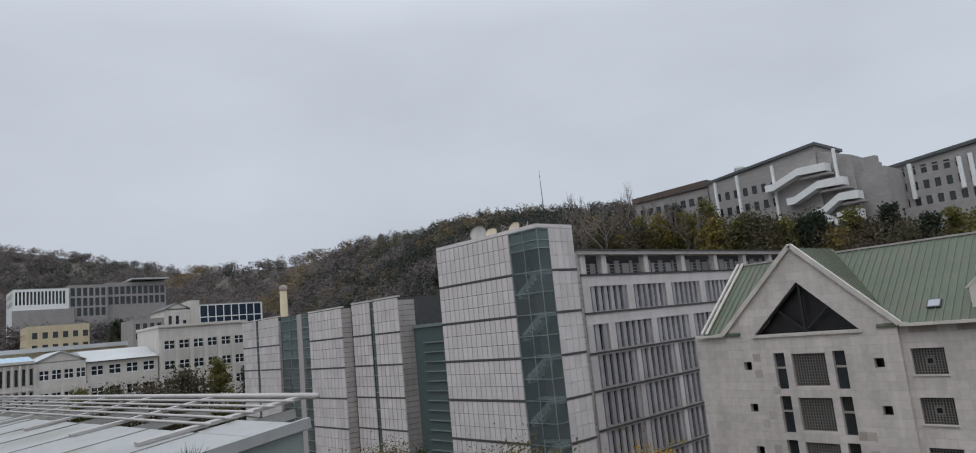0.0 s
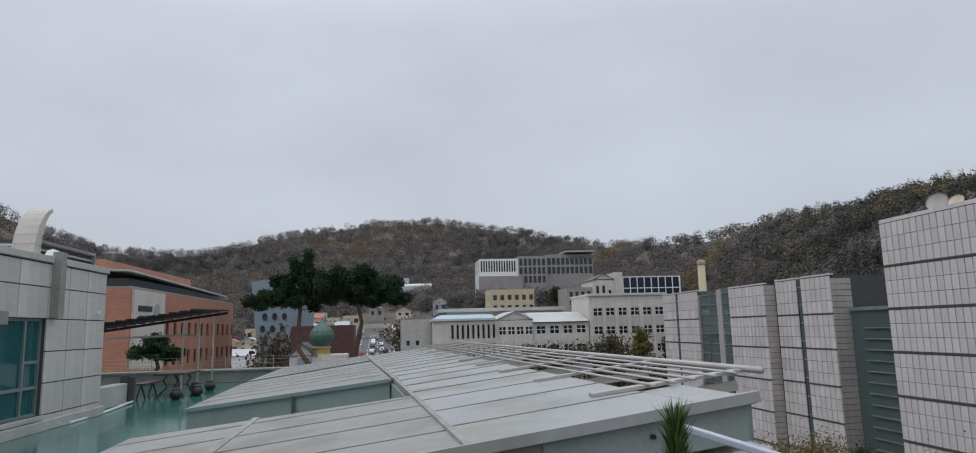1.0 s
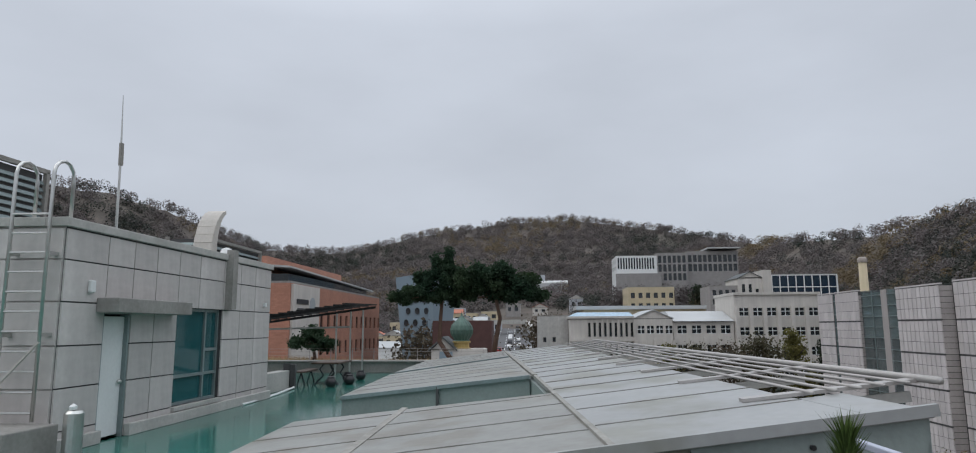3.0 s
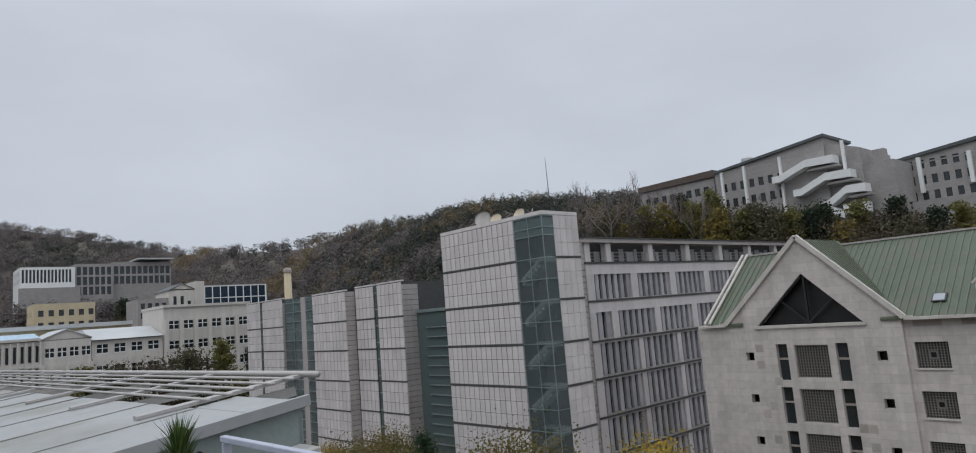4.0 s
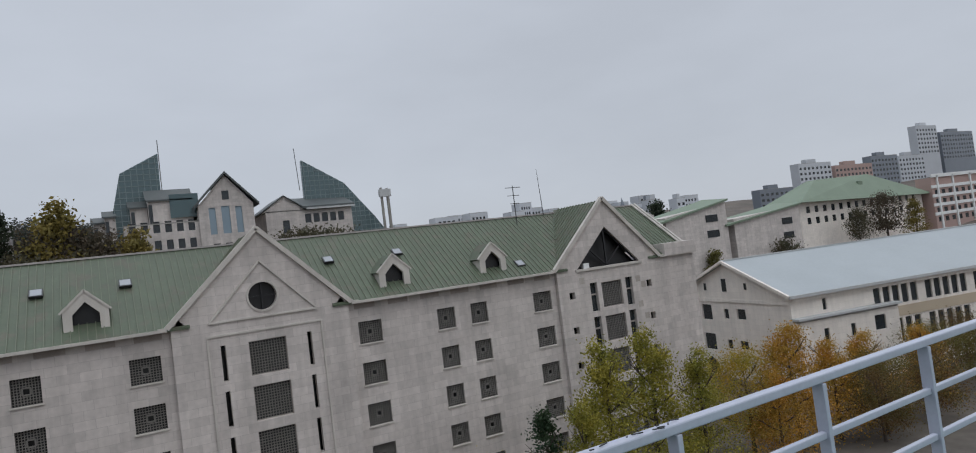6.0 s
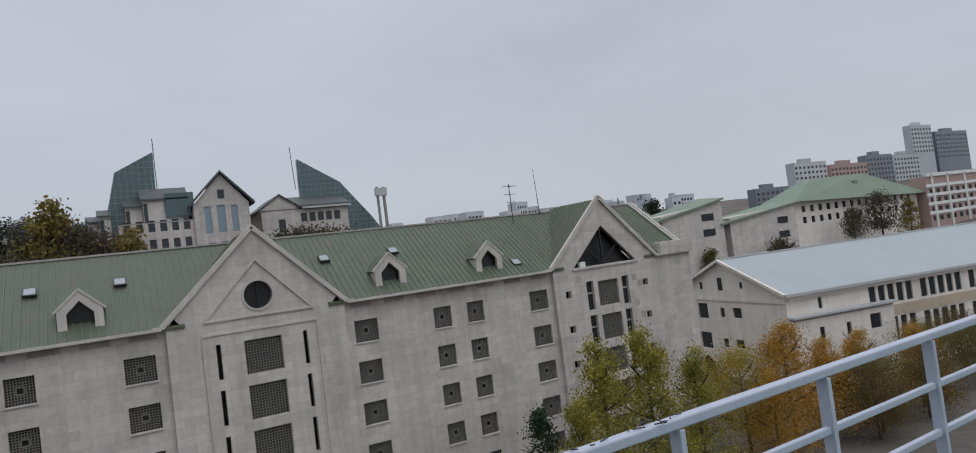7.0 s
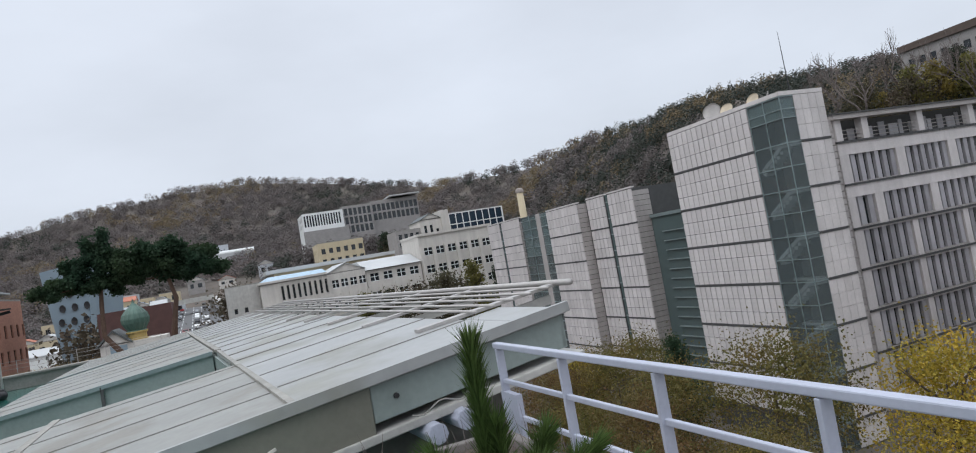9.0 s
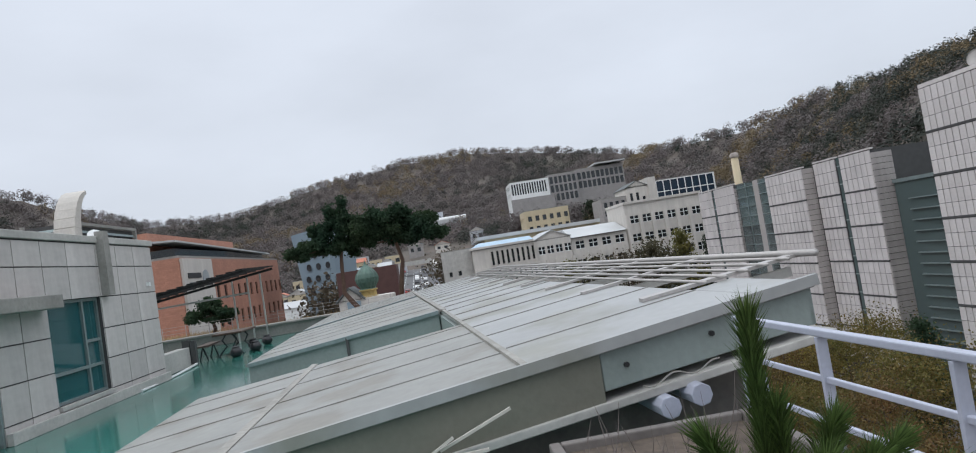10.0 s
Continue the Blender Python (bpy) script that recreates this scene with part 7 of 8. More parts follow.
def car(at, turn, paint, label):
    c = thing("car", at, label, "car", "cars on the road", turn=turn)
    part("body", Shape().prism([(-2.2, 0.35), (2.2, 0.35), (2.2, 0.8), (1.2, 0.95), (0.6, 1.45), (-1.3, 1.5), (-1.9, 1.0), (-2.2, 0.95)], -0.85, 0.85, "y"), paint, c, local=True, bevel=0.05)
    part("windscreen", Shape().prism([(0.68, 1.42), (1.22, 1.0), (1.26, 1.02), (0.72, 1.46)], -0.75, 0.75, "y"), M_GLASS, c, local=True)
    for x in (-1.4, 1.4):
        for y in (-0.85, 0.7):
            part("wheel", Shape().tube([(x, y, 0.33), (x, y + 0.15, 0.33)], 0.33, 12), M_BLACK, c, local=True)


paints = [(mat("car_white", (0.7, 0.7, 0.7), 0.3), "white car on the wet road"), (mat("car_dark", (0.03, 0.03, 0.035), 0.3), "black car on the wet road"), (mat("car_red", (0.4, 0.03, 0.03), 0.3), "red car on the wet road"), (mat("car_silver", (0.4, 0.41, 0.43), 0.3), "silver car on the wet road")]
kr = random.Random(9)
for k in range(26):
    x = -230 - 7.0 * k - kr.uniform(0, 3)
    lane = kr.choice((-8.5, -5, -1.7, 1.7, 5, 8.5))
    p = kr.choice(paints)
    car((x, -13 + (x + 250) * 0.03 + lane, road_z(x) + 0.02), 2 if lane < 0 else 182, *p)

# ---- trees and plants ----
npr = np.random.default_rng(12)


def leaf_mesh(name, centres, size, material, normals=None):
    """Many small four-cornered leaves with random tilt about the given centres."""
    c = np.asarray(centres, float)
    n = len(c)
    size = np.broadcast_to(np.asarray(size, float), (n,)) * npr.uniform(0.6, 1.3, n)
    a = npr.normal(size=(n, 3))
    if normals is not None:
        a = np.cross(normals, a)
    a /= np.linalg.norm(a, axis=1)[:, None]
    b = np.cross(a, npr.normal(size=(n, 3)) if normals is None else normals)
    b /= np.linalg.norm(b, axis=1)[:, None]
    a, b = a * size[:, None] * 0.5, b * size[:, None] * 0.36
    v = np.stack([c - a, c + b * 0.9 - a * 0.1, c + a, c - b * 0.9 - a * 0.1], 1).reshape(-1, 3)
    me = bpy.data.meshes.new(name)
    me.vertices.add(4 * n)
    me.vertices.foreach_set("co", v.astype(np.float32).ravel())
    me.loops.add(4 * n)
    me.loops.foreach_set("vertex_index", np.arange(4 * n, dtype=np.int32))
    me.polygons.add(n)
    me.polygons.foreach_set("loop_start", np.arange(0, 4 * n, 4, dtype=np.int32))
    me.update(calc_edges=True)
    me.materials.append(material)
    return me


def leaf_mat(name, col, col2, tint=0.35, drift=0.55):
    """Leaf colour that shifts between two tones from leaf to leaf and in broad drifts."""
    m = bpy.data.materials.new(name)
    m.use_nodes = True
    n, l = m.node_tree.nodes, m.node_tree.links
    b = n["Principled BSDF"]
    b.inputs["Roughness"].default_value = 0.7
    b.inputs["Specular IOR Level"].default_value = 0.25
    ge, tc, tx, mx, sc, ad, mr = (n.new(k) for k in ("ShaderNodeNewGeometry", "ShaderNodeTexCoord", "ShaderNodeTexNoise", "ShaderNodeMix", "ShaderNodeVectorMath", "ShaderNodeMath", "ShaderNodeMapRange"))
    mx.data_type, sc.operation = "RGBA", "SCALE"
    tx.inputs["Scale"].default_value = drift
    l.new(tc.outputs["Object"], tx.inputs["Vector"])
    mr.inputs["From Min"].default_value, mr.inputs["From Max"].default_value = 0.35, 0.65
    l.new(tx.outputs["Fac"], mr.inputs["Value"])
    l.new(mr.outputs[0], mx.inputs[0])
    mx.inputs[6].default_value, mx.inputs[7].default_value = (*col, 1), (*col2, 1)
    ad.operation = "MULTIPLY_ADD"
    ad.inputs[1].default_value, ad.inputs[2].default_value = 2 * tint, 1 - tint
    l.new(ge.outputs["Random Per Island"], ad.inputs[0])
    l.new(ad.outputs[0], sc.inputs["Scale"])
    l.new(mx.outputs[2], sc.inputs[0])
    l.new(sc.outputs[0], b.inputs["Base Color"])
    tl, ms = n.new("ShaderNodeBsdfTranslucent"), n.new("ShaderNodeMixShader")
    ms.inputs[0].default_value = 0.35
    l.new(sc.outputs[0], tl.inputs[0])
    l.new(b.outputs[0], ms.inputs[1])
    l.new(tl.outputs[0], ms.inputs[2])
    l.new(ms.outputs[0], n["Material Output"].inputs[0])
    return m


L_GOLD = leaf_mat("golden_leaves", (0.42, 0.27, 0.03), (0.30, 0.26, 0.05))
L_ORANGE = leaf_mat("orange_leaves", (0.46, 0.23, 0.04), (0.36, 0.24, 0.05))
L_LIME = leaf_mat("yellow_green_leaves", (0.20, 0.205, 0.04), (0.33, 0.28, 0.05))
L_OLIVE = leaf_mat("olive_leaves", (0.12, 0.12, 0.035), (0.17, 0.12, 0.04))
L_RUST = leaf_mat("rusty_leaves", (0.15, 0.08, 0.035), (0.13, 0.11, 0.04))
L_PINE = leaf_mat("pine_needles", (0.022, 0.05, 0.028), (0.04, 0.065, 0.03))
L_NEEDLE = leaf_mat("long_needles", (0.05, 0.10, 0.025), (0.11, 0.14, 0.04), 0.45)
L_WOOD_DARK = leaf_mat("dark_wood_crowns", (0.042, 0.052, 0.045), (0.066, 0.070, 0.055), 0.1, 0.11)
# grey-brown of bare twigs, lightened so that it carries the distance haze
L_WOOD_BROWN = leaf_mat("hazed_brown_crowns", (0.165, 0.140, 0.136), (0.135, 0.121, 0.116), 0.1, 0.06)
L_WOOD_OCHRE = leaf_mat("ochre_crowns", (0.20, 0.148, 0.085), (0.165, 0.134, 0.085), 0.1, 0.1)
M_BARK = mat("bark", (0.07, 0.055, 0.045), 0.95, var=0.25, scale=3, fine=20, bump=0.4)
M_BARK_GREY = mat("grey_bark", (0.15, 0.125, 0.115), 0.95, var=0.25, scale=3, fine=20, bump=0.3)
M_BARK_RED = mat("pine_bark", (0.10, 0.062, 0.045), 0.95, var=0.25, scale=4, fine=20, bump=0.4)


def limbs(height, spread, seed, n=7, trunk_r=0.16, lean=(0, 0)):
    """A tapered, slightly bent trunk and rising limbs; returns the wood and the limb tips."""
    r, s, tips = random.Random(seed), Shape(), []
    top = height * 0.86
    pts = [(lean[0] * t * t + 0.12 * math.sin(3 * t + seed), lean[1] * t * t + 0.12 * math.cos(2.2 * t + seed), top * t) for t in (0, 0.15, 0.3, 0.5, 0.7, 0.85, 1.0)]
    s.tube(pts, [trunk_r * (1.25 - t) for t in (0, 0.2, 0.35, 0.55, 0.75, 0.95, 1.15)], 8)
    for k in range(n):
        t = 0.28 + 0.68 * k / n
        a = k * 2.4 + r.uniform(-0.4, 0.4)
        i = min(5, int(t * 6))
        b = Vector(pts[i]).lerp(Vector(pts[i + 1]), t * 6 - i)
        reach = spread * (1.05 - 0.65 * t) * r.uniform(0.8, 1.15)
        e = b + Vector((math.cos(a) * reach, math.sin(a) * reach, height * r.uniform(0.08, 0.2)))
        m = b.lerp(e, 0.5) + Vector((0, 0, -0.05 * reach))
        s.tube([b, m, e], [trunk_r * 0.5 * (1.1 - t * 0.6), trunk_r * 0.3, trunk_r * 0.1], 6)
        tips.append(e)
        for j in range(2):
            a2 = a + r.uniform(-0.9, 0.9)
            e2 = m + Vector((math.cos(a2) * reach * 0.5, math.sin(a2) * reach * 0.5, height * r.uniform(0.03, 0.14)))
            s.tube([m, e2], [trunk_r * 0.22, trunk_r * 0.06], 5)
            tips.append(e2)
    tips.append(Vector(pts[-1]))
    return s, tips


def broad_tree(name, height, spread, leaves, count, size, seed, label, shape="round", group="trees by the terrace"):
    """A broad-leaved tree whose crown is clumps of leaves round its limb tips."""
    th = thing(name, (0, 0, 0), label, "tree", group)
    wood, tips = limbs(height, spread, seed, 9, 0.03 * height ** 0.8)
    part("trunk", wood, M_BARK, th, local=True)
    cs = []
    rg = np.random.default_rng(seed)
    clumps = 72
    for k in range(clumps):
        f = rg.uniform(0.0, 1.0)
        if shape == "cone":
            z = height * (0.12 + 0.88 * f)
            rad = spread * (1.05 - f) ** 0.8 * rg.uniform(0.35, 1.0)
        else:
            z = height * (0.25 + 0.72 * f)
            rad = spread * math.sqrt(max(0.03, 1 - (2 * f - 0.85) ** 2 * 0.85)) * rg.uniform(0.3, 1.05)
        a = rg.uniform(0, 2 * math.pi)
        c = np.array([math.cos(a) * rad, math.sin(a) * rad, z])
        q = spread * (0.17 + 0.12 * rg.random()) * (1.05 - 0.55 * f if shape == "cone" else 1.0)
        p = rg.normal(size=(count // clumps, 3)) * np.array([q, q, q * 0.75])
        cs.append(c + p)
    part("crown", leaf_mesh("crown", np.concatenate(cs), size, leaves), leaves, th, local=True)
    return th


def put(th, spots):
    """Copies of a tree at (x, y, scale, turn) on the ground."""
    first = True
    for x, y, k, turn in spots:
        m = pose(x, y, land(x, y) - 0.05, 0, 0, turn)
        if first:
            th.matrix_basis, first = m, False
            th.scale = (k, k, k)
        else:
            c = copy_thing(th, m)
            c.scale = (k, k, k)


put(broad_tree("ginkgo_tree", 12.6, 3.4, L_LIME, 12500, 0.2, 1, "tall yellow-green ginkgo in autumn leaf", "cone"), [(30.0, 37.5, 1.0, 0), (35.2, 38.5, 1.0, 80), (39.8, 38, 0.82, 200), (26.6, 36, 0.74, 130), (-13.2, 32, 0.87, 40)])
put(broad_tree("golden_tree", 11.4, 4.2, L_GOLD, 14000, 0.19, 2, "golden autumn tree beside the buildings"), [(-24.6, 32, 1.0, 0), (-21.3, 33.5, 0.85, 120), (-8.8, 32, 0.78, 50), (19.0, 36, 0.58, 200), (46.0, 39, 0.78, 20), (-33, 26, 0.5, 10), (-61, 30, 0.72, 77)])
put(broad_tree("orange_tree", 10.6, 3.8, L_ORANGE, 12500, 0.19, 3, "orange-yellow autumn tree beside the school", "cone"), [(49.5, 37, 1.0, 0), (53.5, 36, 0.82, 100), (45.5, 35.5, 0.72, 220), (60, 37, 0.78, 40), (-17.0, 32, 0.84, 70), (66, 35, 0.75, 170)])
put(broad_tree("olive_tree", 9.4, 4.4, L_OLIVE, 13000, 0.18, 4, "dull olive tree thinning in autumn"), [(-36.0, 31, 1.16, 0), (-43, 27, 0.98, 90), (-52, 29, 1.0, 180), (-57, 34, 0.98, 60), (-29.5, 24, 0.8, 140), (-66, 33, 0.8, 33), (57, 34, 0.72, 75), (71, 37, 0.75, 12), (76, 34, 0.7, 100), (-48, 22, 0.75, 30)])
put(broad_tree("rusty_tree", 8.6, 3.8, L_RUST, 10500, 0.18, 5, "brown-leaved tree thinning in autumn"), [(-39.5, 23, 1.0, 0), (-33.5, 20, 0.9, 70), (-55, 25, 1.0, 110), (-62, 26, 0.9, 160), (63, 33, 0.78, 15), (-24, 25, 0.72, 200), (80, 38, 0.8, 130), (55, 33, 0.7, 60)])
put(broad_tree("dark_tree", 10.4, 2.6, L_PINE, 5000, 0.24, 6, "dark evergreen tree beside the buildings", "cone"), [(-46.6, 31.5, 1.0, 0), (24.4, 37.5, 0.84, 50), (17.6, 137, 1.15, 90), (-12.5, 137, 1.2, 20)])
# trees on the slope before the college and the hall
# autumn leaf tones, desaturated to put the slope's haze into them
L_SLOPE = [leaf_mat("hazed_slope_leaves", c, d) for c, d in (((0.13, 0.13, 0.045), (0.17, 0.15, 0.05)), ((0.075, 0.075, 0.045), (0.10, 0.085, 0.05)), ((0.03, 0.045, 0.03), (0.045, 0.055, 0.033)), ((0.24, 0.18, 0.05), (0.18, 0.155, 0.05)), ((0.105, 0.078, 0.055), (0.09, 0.08, 0.055)))]
mid = [broad_tree("slope_tree", 13, 3.6, L_SLOPE[0], 4500, 0.4, 21, "yellow-green tree on the hill slope", "cone", "trees on the slope"),
       broad_tree("slope_tree", 12, 3.8, L_SLOPE[1], 4500, 0.4, 22, "dull olive tree on the hill slope", "round", "trees on the slope"),
       broad_tree("slope_tree", 13, 3.4, L_SLOPE[2], 4500, 0.4, 23, "dark pine on the hill slope", "cone", "trees on the slope"),
       broad_tree("slope_tree", 12, 3.6, L_SLOPE[3], 4500, 0.4, 24, "golden tree on the hill slope", "cone", "trees on the slope"),
       broad_tree("slope_tree", 11, 4.2, L_SLOPE[4], 4500, 0.4, 25, "russet tree on the hill slope", "round", "trees on the slope")]
tr = random.Random(31)
spots = {k: [] for k in range(5)}
for i in range(62):
    x = -100 + 1.62 * i + tr.uniform(-0.8, 0.8)
    y = 121 + tr.uniform(0, 9) - 0.02 * (x + 50)
    k = tr.choice((0, 0, 1, 1, 2, 3, 4, 4, 1, 4))
    want = 19.8 + math.hypot(x, y) * (tr.uniform(0.10, 0.142) if x < -62 else tr.uniform(0.088, 0.13))
    size = max(0.45, min(1.5, (want - land(x, y)) / 12))
    spots[k].append((x, y, size, tr.uniform(0, 360)))
for x, y, top, k in ((-7, 139, 40.5, 3), (-4, 142, 36, 4), (-16, 140, 37, 2), (0, 140, 35, 4), (5.0, 136, 34.0, 3), (-10, 143, 36, 4), (33, 140, 34.6, 1), (37, 139, 35.6, 1), (41, 140, 35.2, 1), (45.5, 140, 34.8, 1), (49.5, 141, 34.4, 3), (53.5, 141, 33.0, 3), (57.5, 141, 32.5, 4), (29.5, 137, 30.5, 2), (62, 142, 31.5, 3), (110, 98, 14.8, 0), (132, 97, 15.5, 1),
                      (-140, 30, 17.0, 1), (-141, 37, 18.5, 4), (-142, 43, 18.8, 1), (-142, 50, 19.2, 0), (-143, 57, 17.5, 2), (-140, 25, 16.4, 0), (-188, 1.0, 26, 4), (-101, -17.5, 22.6, 4), (-99, -15.5, 20.6, 4), (-255, 58, 34, 2), (-252, 62, 33, 1), (282, 160, 27, 4), (262, 160, 20, 1), (300, 158, 22, 3), (125, 128, 27, 2)):
    spots[k].append((x, y, max(0.35, min(2.4, (top - 1.0 - land(x, y)) / 12.5)), 37.0 * x))
for k in spots:
    spots[k] = [(x, y, s * (0.8 if x > 25 and 130 < y < 150 else 1.0), a) for x, y, s, a in spots[k]]
for k, th in enumerate(mid):
    put(th, spots[k])


def bare_tree(seed):
    th = thing("bare_tree", (0, 0, 0), "leafless grey tree on the ridge", "tree", "bare trees on the ridge")
    s, r = Shape(), random.Random(seed)

    def grow(p, d, length, rad, level):
        q = p + d * length
        s.tube([p, p.lerp(q, 0.5) + Vector((r.uniform(-0.1, 0.1), r.uniform(-0.1, 0.1), 0)) * length, q], [rad, rad * 0.8, rad * 0.6], 5)
        if level:
            for _ in range(3 if level > 1 else 4):
                e = (d + Vector((r.uniform(-0.75, 0.75), r.uniform(-0.75, 0.75), r.uniform(-0.1, 0.5)))).normalized()
                grow(p.lerp(q, r.uniform(0.6, 1.0)), e, length * r.uniform(0.55, 0.8), rad * 0.55, level - 1)
    grow(Vector((0, 0, 0)), Vector((0, 0, 1)), 5.0, 0.2, 4)
    part("trunk", s, M_BARK_GREY, th, local=True)
    return th


for seed, sp in ((1, [(-93, 118, 1.5, 0), (-78, 128, 1.35, 50), (-103, 124, 1.4, 80), (-88, 131, 1.35, 20), (-71, 131, 1.05, 66), (-99, 131, 1.1, 120)]), (2, [(-97, 113, 1.4, 0), (-75, 124, 1.35, 90), (-84, 128, 1.35, 140), (-92, 130, 1.4, 10), (-106, 118, 1.0, 200), (-67, 130, 0.95, 33), (63, 38, 0.55, 20), (57.5, 38.5, 0.55, 120)])):
    put(bare_tree(seed), [(x, y, k * 1.25 if x < 0 else k, a) for x, y, k, a in sp])

# woods on the hills
def crowns(points, height, width, per, size, material, name, label, pointed=0.0):
    """Crowns of leaf tufts on a domed or pointed outline, lumpy and gapped, in one object."""
    pos, nor = [], []
    for (x, y), h in zip(points, height):
        d = npr.normal(size=(per, 3))
        d[:, 2] = d[:, 2] * 0.9 + 0.2
        d /= np.linalg.norm(d, axis=1)[:, None]
        lump = 0.82 + 0.16 * np.sin(d[:, 0] * 5 + x) * np.cos(d[:, 1] * 5 + y) + npr.uniform(-0.16, 0.1, per)
        wide = width * npr.uniform(0.8, 1.25)
        taper = 1 - pointed * np.clip(d[:, 2], 0, 1)
        p = d * np.array([wide, wide, h * 0.42]) * lump[:, None]
        p[:, :2] *= taper[:, None]
        pos.append(p + np.array([x, y, land(x, y) + h * 0.36]))
        nor.append(d * np.array([0.6, 0.6, 0.5]) + np.array([0, 0, 0.55]) + npr.normal(size=(per, 3)) * 0.25)
    ob = new(name, leaf_mesh(name, np.concatenate(pos), size, material, normals=np.concatenate(nor)))
    return tagged(ob, label, "woods", "", "stuff")


def clear(x, y):
    """Whether no building stands at this place."""
    if y > 134 and -102 < x < -12 and y < 172:
        return False
    if 140 < y < 168 and -4 < x < 64:
        return False
    if -440 < x < -399 and 44 < y < 120:
        return False
    if x < -150 and -40 < y < 14 and x > -440:
        return False
    if -250 < x < -160 and -5 < y < 100:
        return False
    return not (-280 < x < -255 and 30 < y < 55)


wr = random.Random(77)
near_pts, far_pts = [], []
while len(near_pts) < 3400:
    yaw, r = wr.uniform(-14, 74), 112 + 320 * wr.random() ** 0.8
    x, y = -r * math.sin(radians(yaw)), r * math.cos(radians(yaw))
    if clear(x, y) and r < ridge(yaw)[1] + 25:
        near_pts.append((x, y, yaw))
while len(far_pts) < 6300:
    yaw, r = wr.uniform(58, 150), 230 + 680 * wr.random() ** 0.62
    x, y = -r * math.sin(radians(yaw)), r * math.cos(radians(yaw))
    if clear(x, y) and r < ridge(yaw)[1] + 8 and (r > 330 or wr.random() < 0.5):
        far_pts.append((x, y))
sets = {"dark": [], "ochre": [], "brown": []}
for x, y, yaw in near_pts:
    p = noise.noise((x / 45, y / 45, 3.1)) + wr.uniform(-0.3, 0.3)
    sets["ochre" if p > 0.4 else "brown" if p < -0.36 else "dark"].append((x, y))
for key, m_, lab in (("dark", L_WOOD_DARK, "dark green pine woods on the near hill"), ("ochre", L_WOOD_OCHRE, "ochre autumn trees in the hill woods"), ("brown", L_WOOD_BROWN, "bare brown trees in the hill woods")):
    crowns(sets[key], [wr.uniform(6.5, 11.5) for _ in sets[key]], 2.9, 125, 0.8, m_, "hill_woods", lab, 0.5 if key == "dark" else 0.15)
screen = [(wr.uniform(-394, -378), wr.uniform(36, 124)) for _ in range(90)]
crowns(screen, [max(6.0, wr.uniform(43, 48.5) + 0.05 * max(0, y - 70) - land(x, y)) for x, y in screen], 3.4, 110, 1.3, L_WOOD_BROWN, "far_woods", "tall brown trees below the hillside halls", 0.2)
sets = {"dark": [], "ochre": [], "brown": []}
for x, y in far_pts:
    p = noise.noise((x / 90, y / 90, 7.7)) + wr.uniform(-0.35, 0.35)
    sets["ochre" if p > 0.42 else "dark" if p < -0.38 else "brown"].append((x, y))
for key, m_, lab in (("brown", L_WOOD_BROWN, "leafless brown woods on the far hill, lightened for haze"), ("ochre", L_WOOD_OCHRE, "ochre trees scattered in the far woods"), ("dark", L_WOOD_DARK, "dark pines scattered in the far woods")):
    crowns(sets[key], [wr.uniform(8, 13) for _ in sets[key]], 4.8, 112, 1.25, m_, "far_woods", lab, 0.1)


# pines at the end of the deck
def pad_pine(base, trunk, pads, label, needles=4600, r=0.11):
    th = thing("pine_tree", base, label, "tree", "pines on the terrace")
    part("trunk", Shape().tube(trunk, [r * (1.15 - 0.8 * i / len(trunk)) for i in range(len(trunk))], 8), M_BARK_RED, th, smooth=True)
    cs = []
    for x, y, z, w, h in pads:
        t = Vector(trunk[-2]).lerp(Vector(trunk[-1]), 0.4)
        part("limb", Shape().tube([t, Vector((x, y, z - h * 0.4)).lerp(t, 0.45) + Vector((0, 0, -0.08)), (x, y, z - h * 0.2)], [r * 0.45, r * 0.3, r * 0.12], 6), M_BARK_RED, th)
        for _ in range(7):
            c = npr.normal(size=3) * np.array([w * 0.55, w * 0.6, h * 0.42]) + np.array([x, y, z])
            cs.append(c + npr.normal(size=(needles // 7, 3)) * np.array([w * 0.24, w * 0.26, h * 0.32]))
    part("needles", leaf_mesh("needles", np.concatenate(cs), 0.12, L_PINE), L_PINE, th)


pad_pine((-29.8, -5.1, 18.3), [(-29.8, -5.05, 18.2), (-29.8, -5.35, 18.6), (-29.8, -5.75, 19.2), (-29.8, -5.7, 20.3), (-29.8, -5.62, 21.2), (-29.8, -5.6, 22.2)],
         [(-29.8, -5.55, 22.45, 0.42, 0.5), (-29.6, -5.1, 22.0, 0.42, 0.35), (-29.9, -6.2, 22.0, 0.5, 0.4), (-29.8, -7.0, 21.3, 0.55, 0.28), (-29.7, -7.4, 21.05, 0.4, 0.25), (-29.8, -6.1, 21.3, 0.5, 0.35), (-29.8, -5.0, 21.2, 0.45, 0.3)], "leaning dark pine with flat needle pads on the terrace")
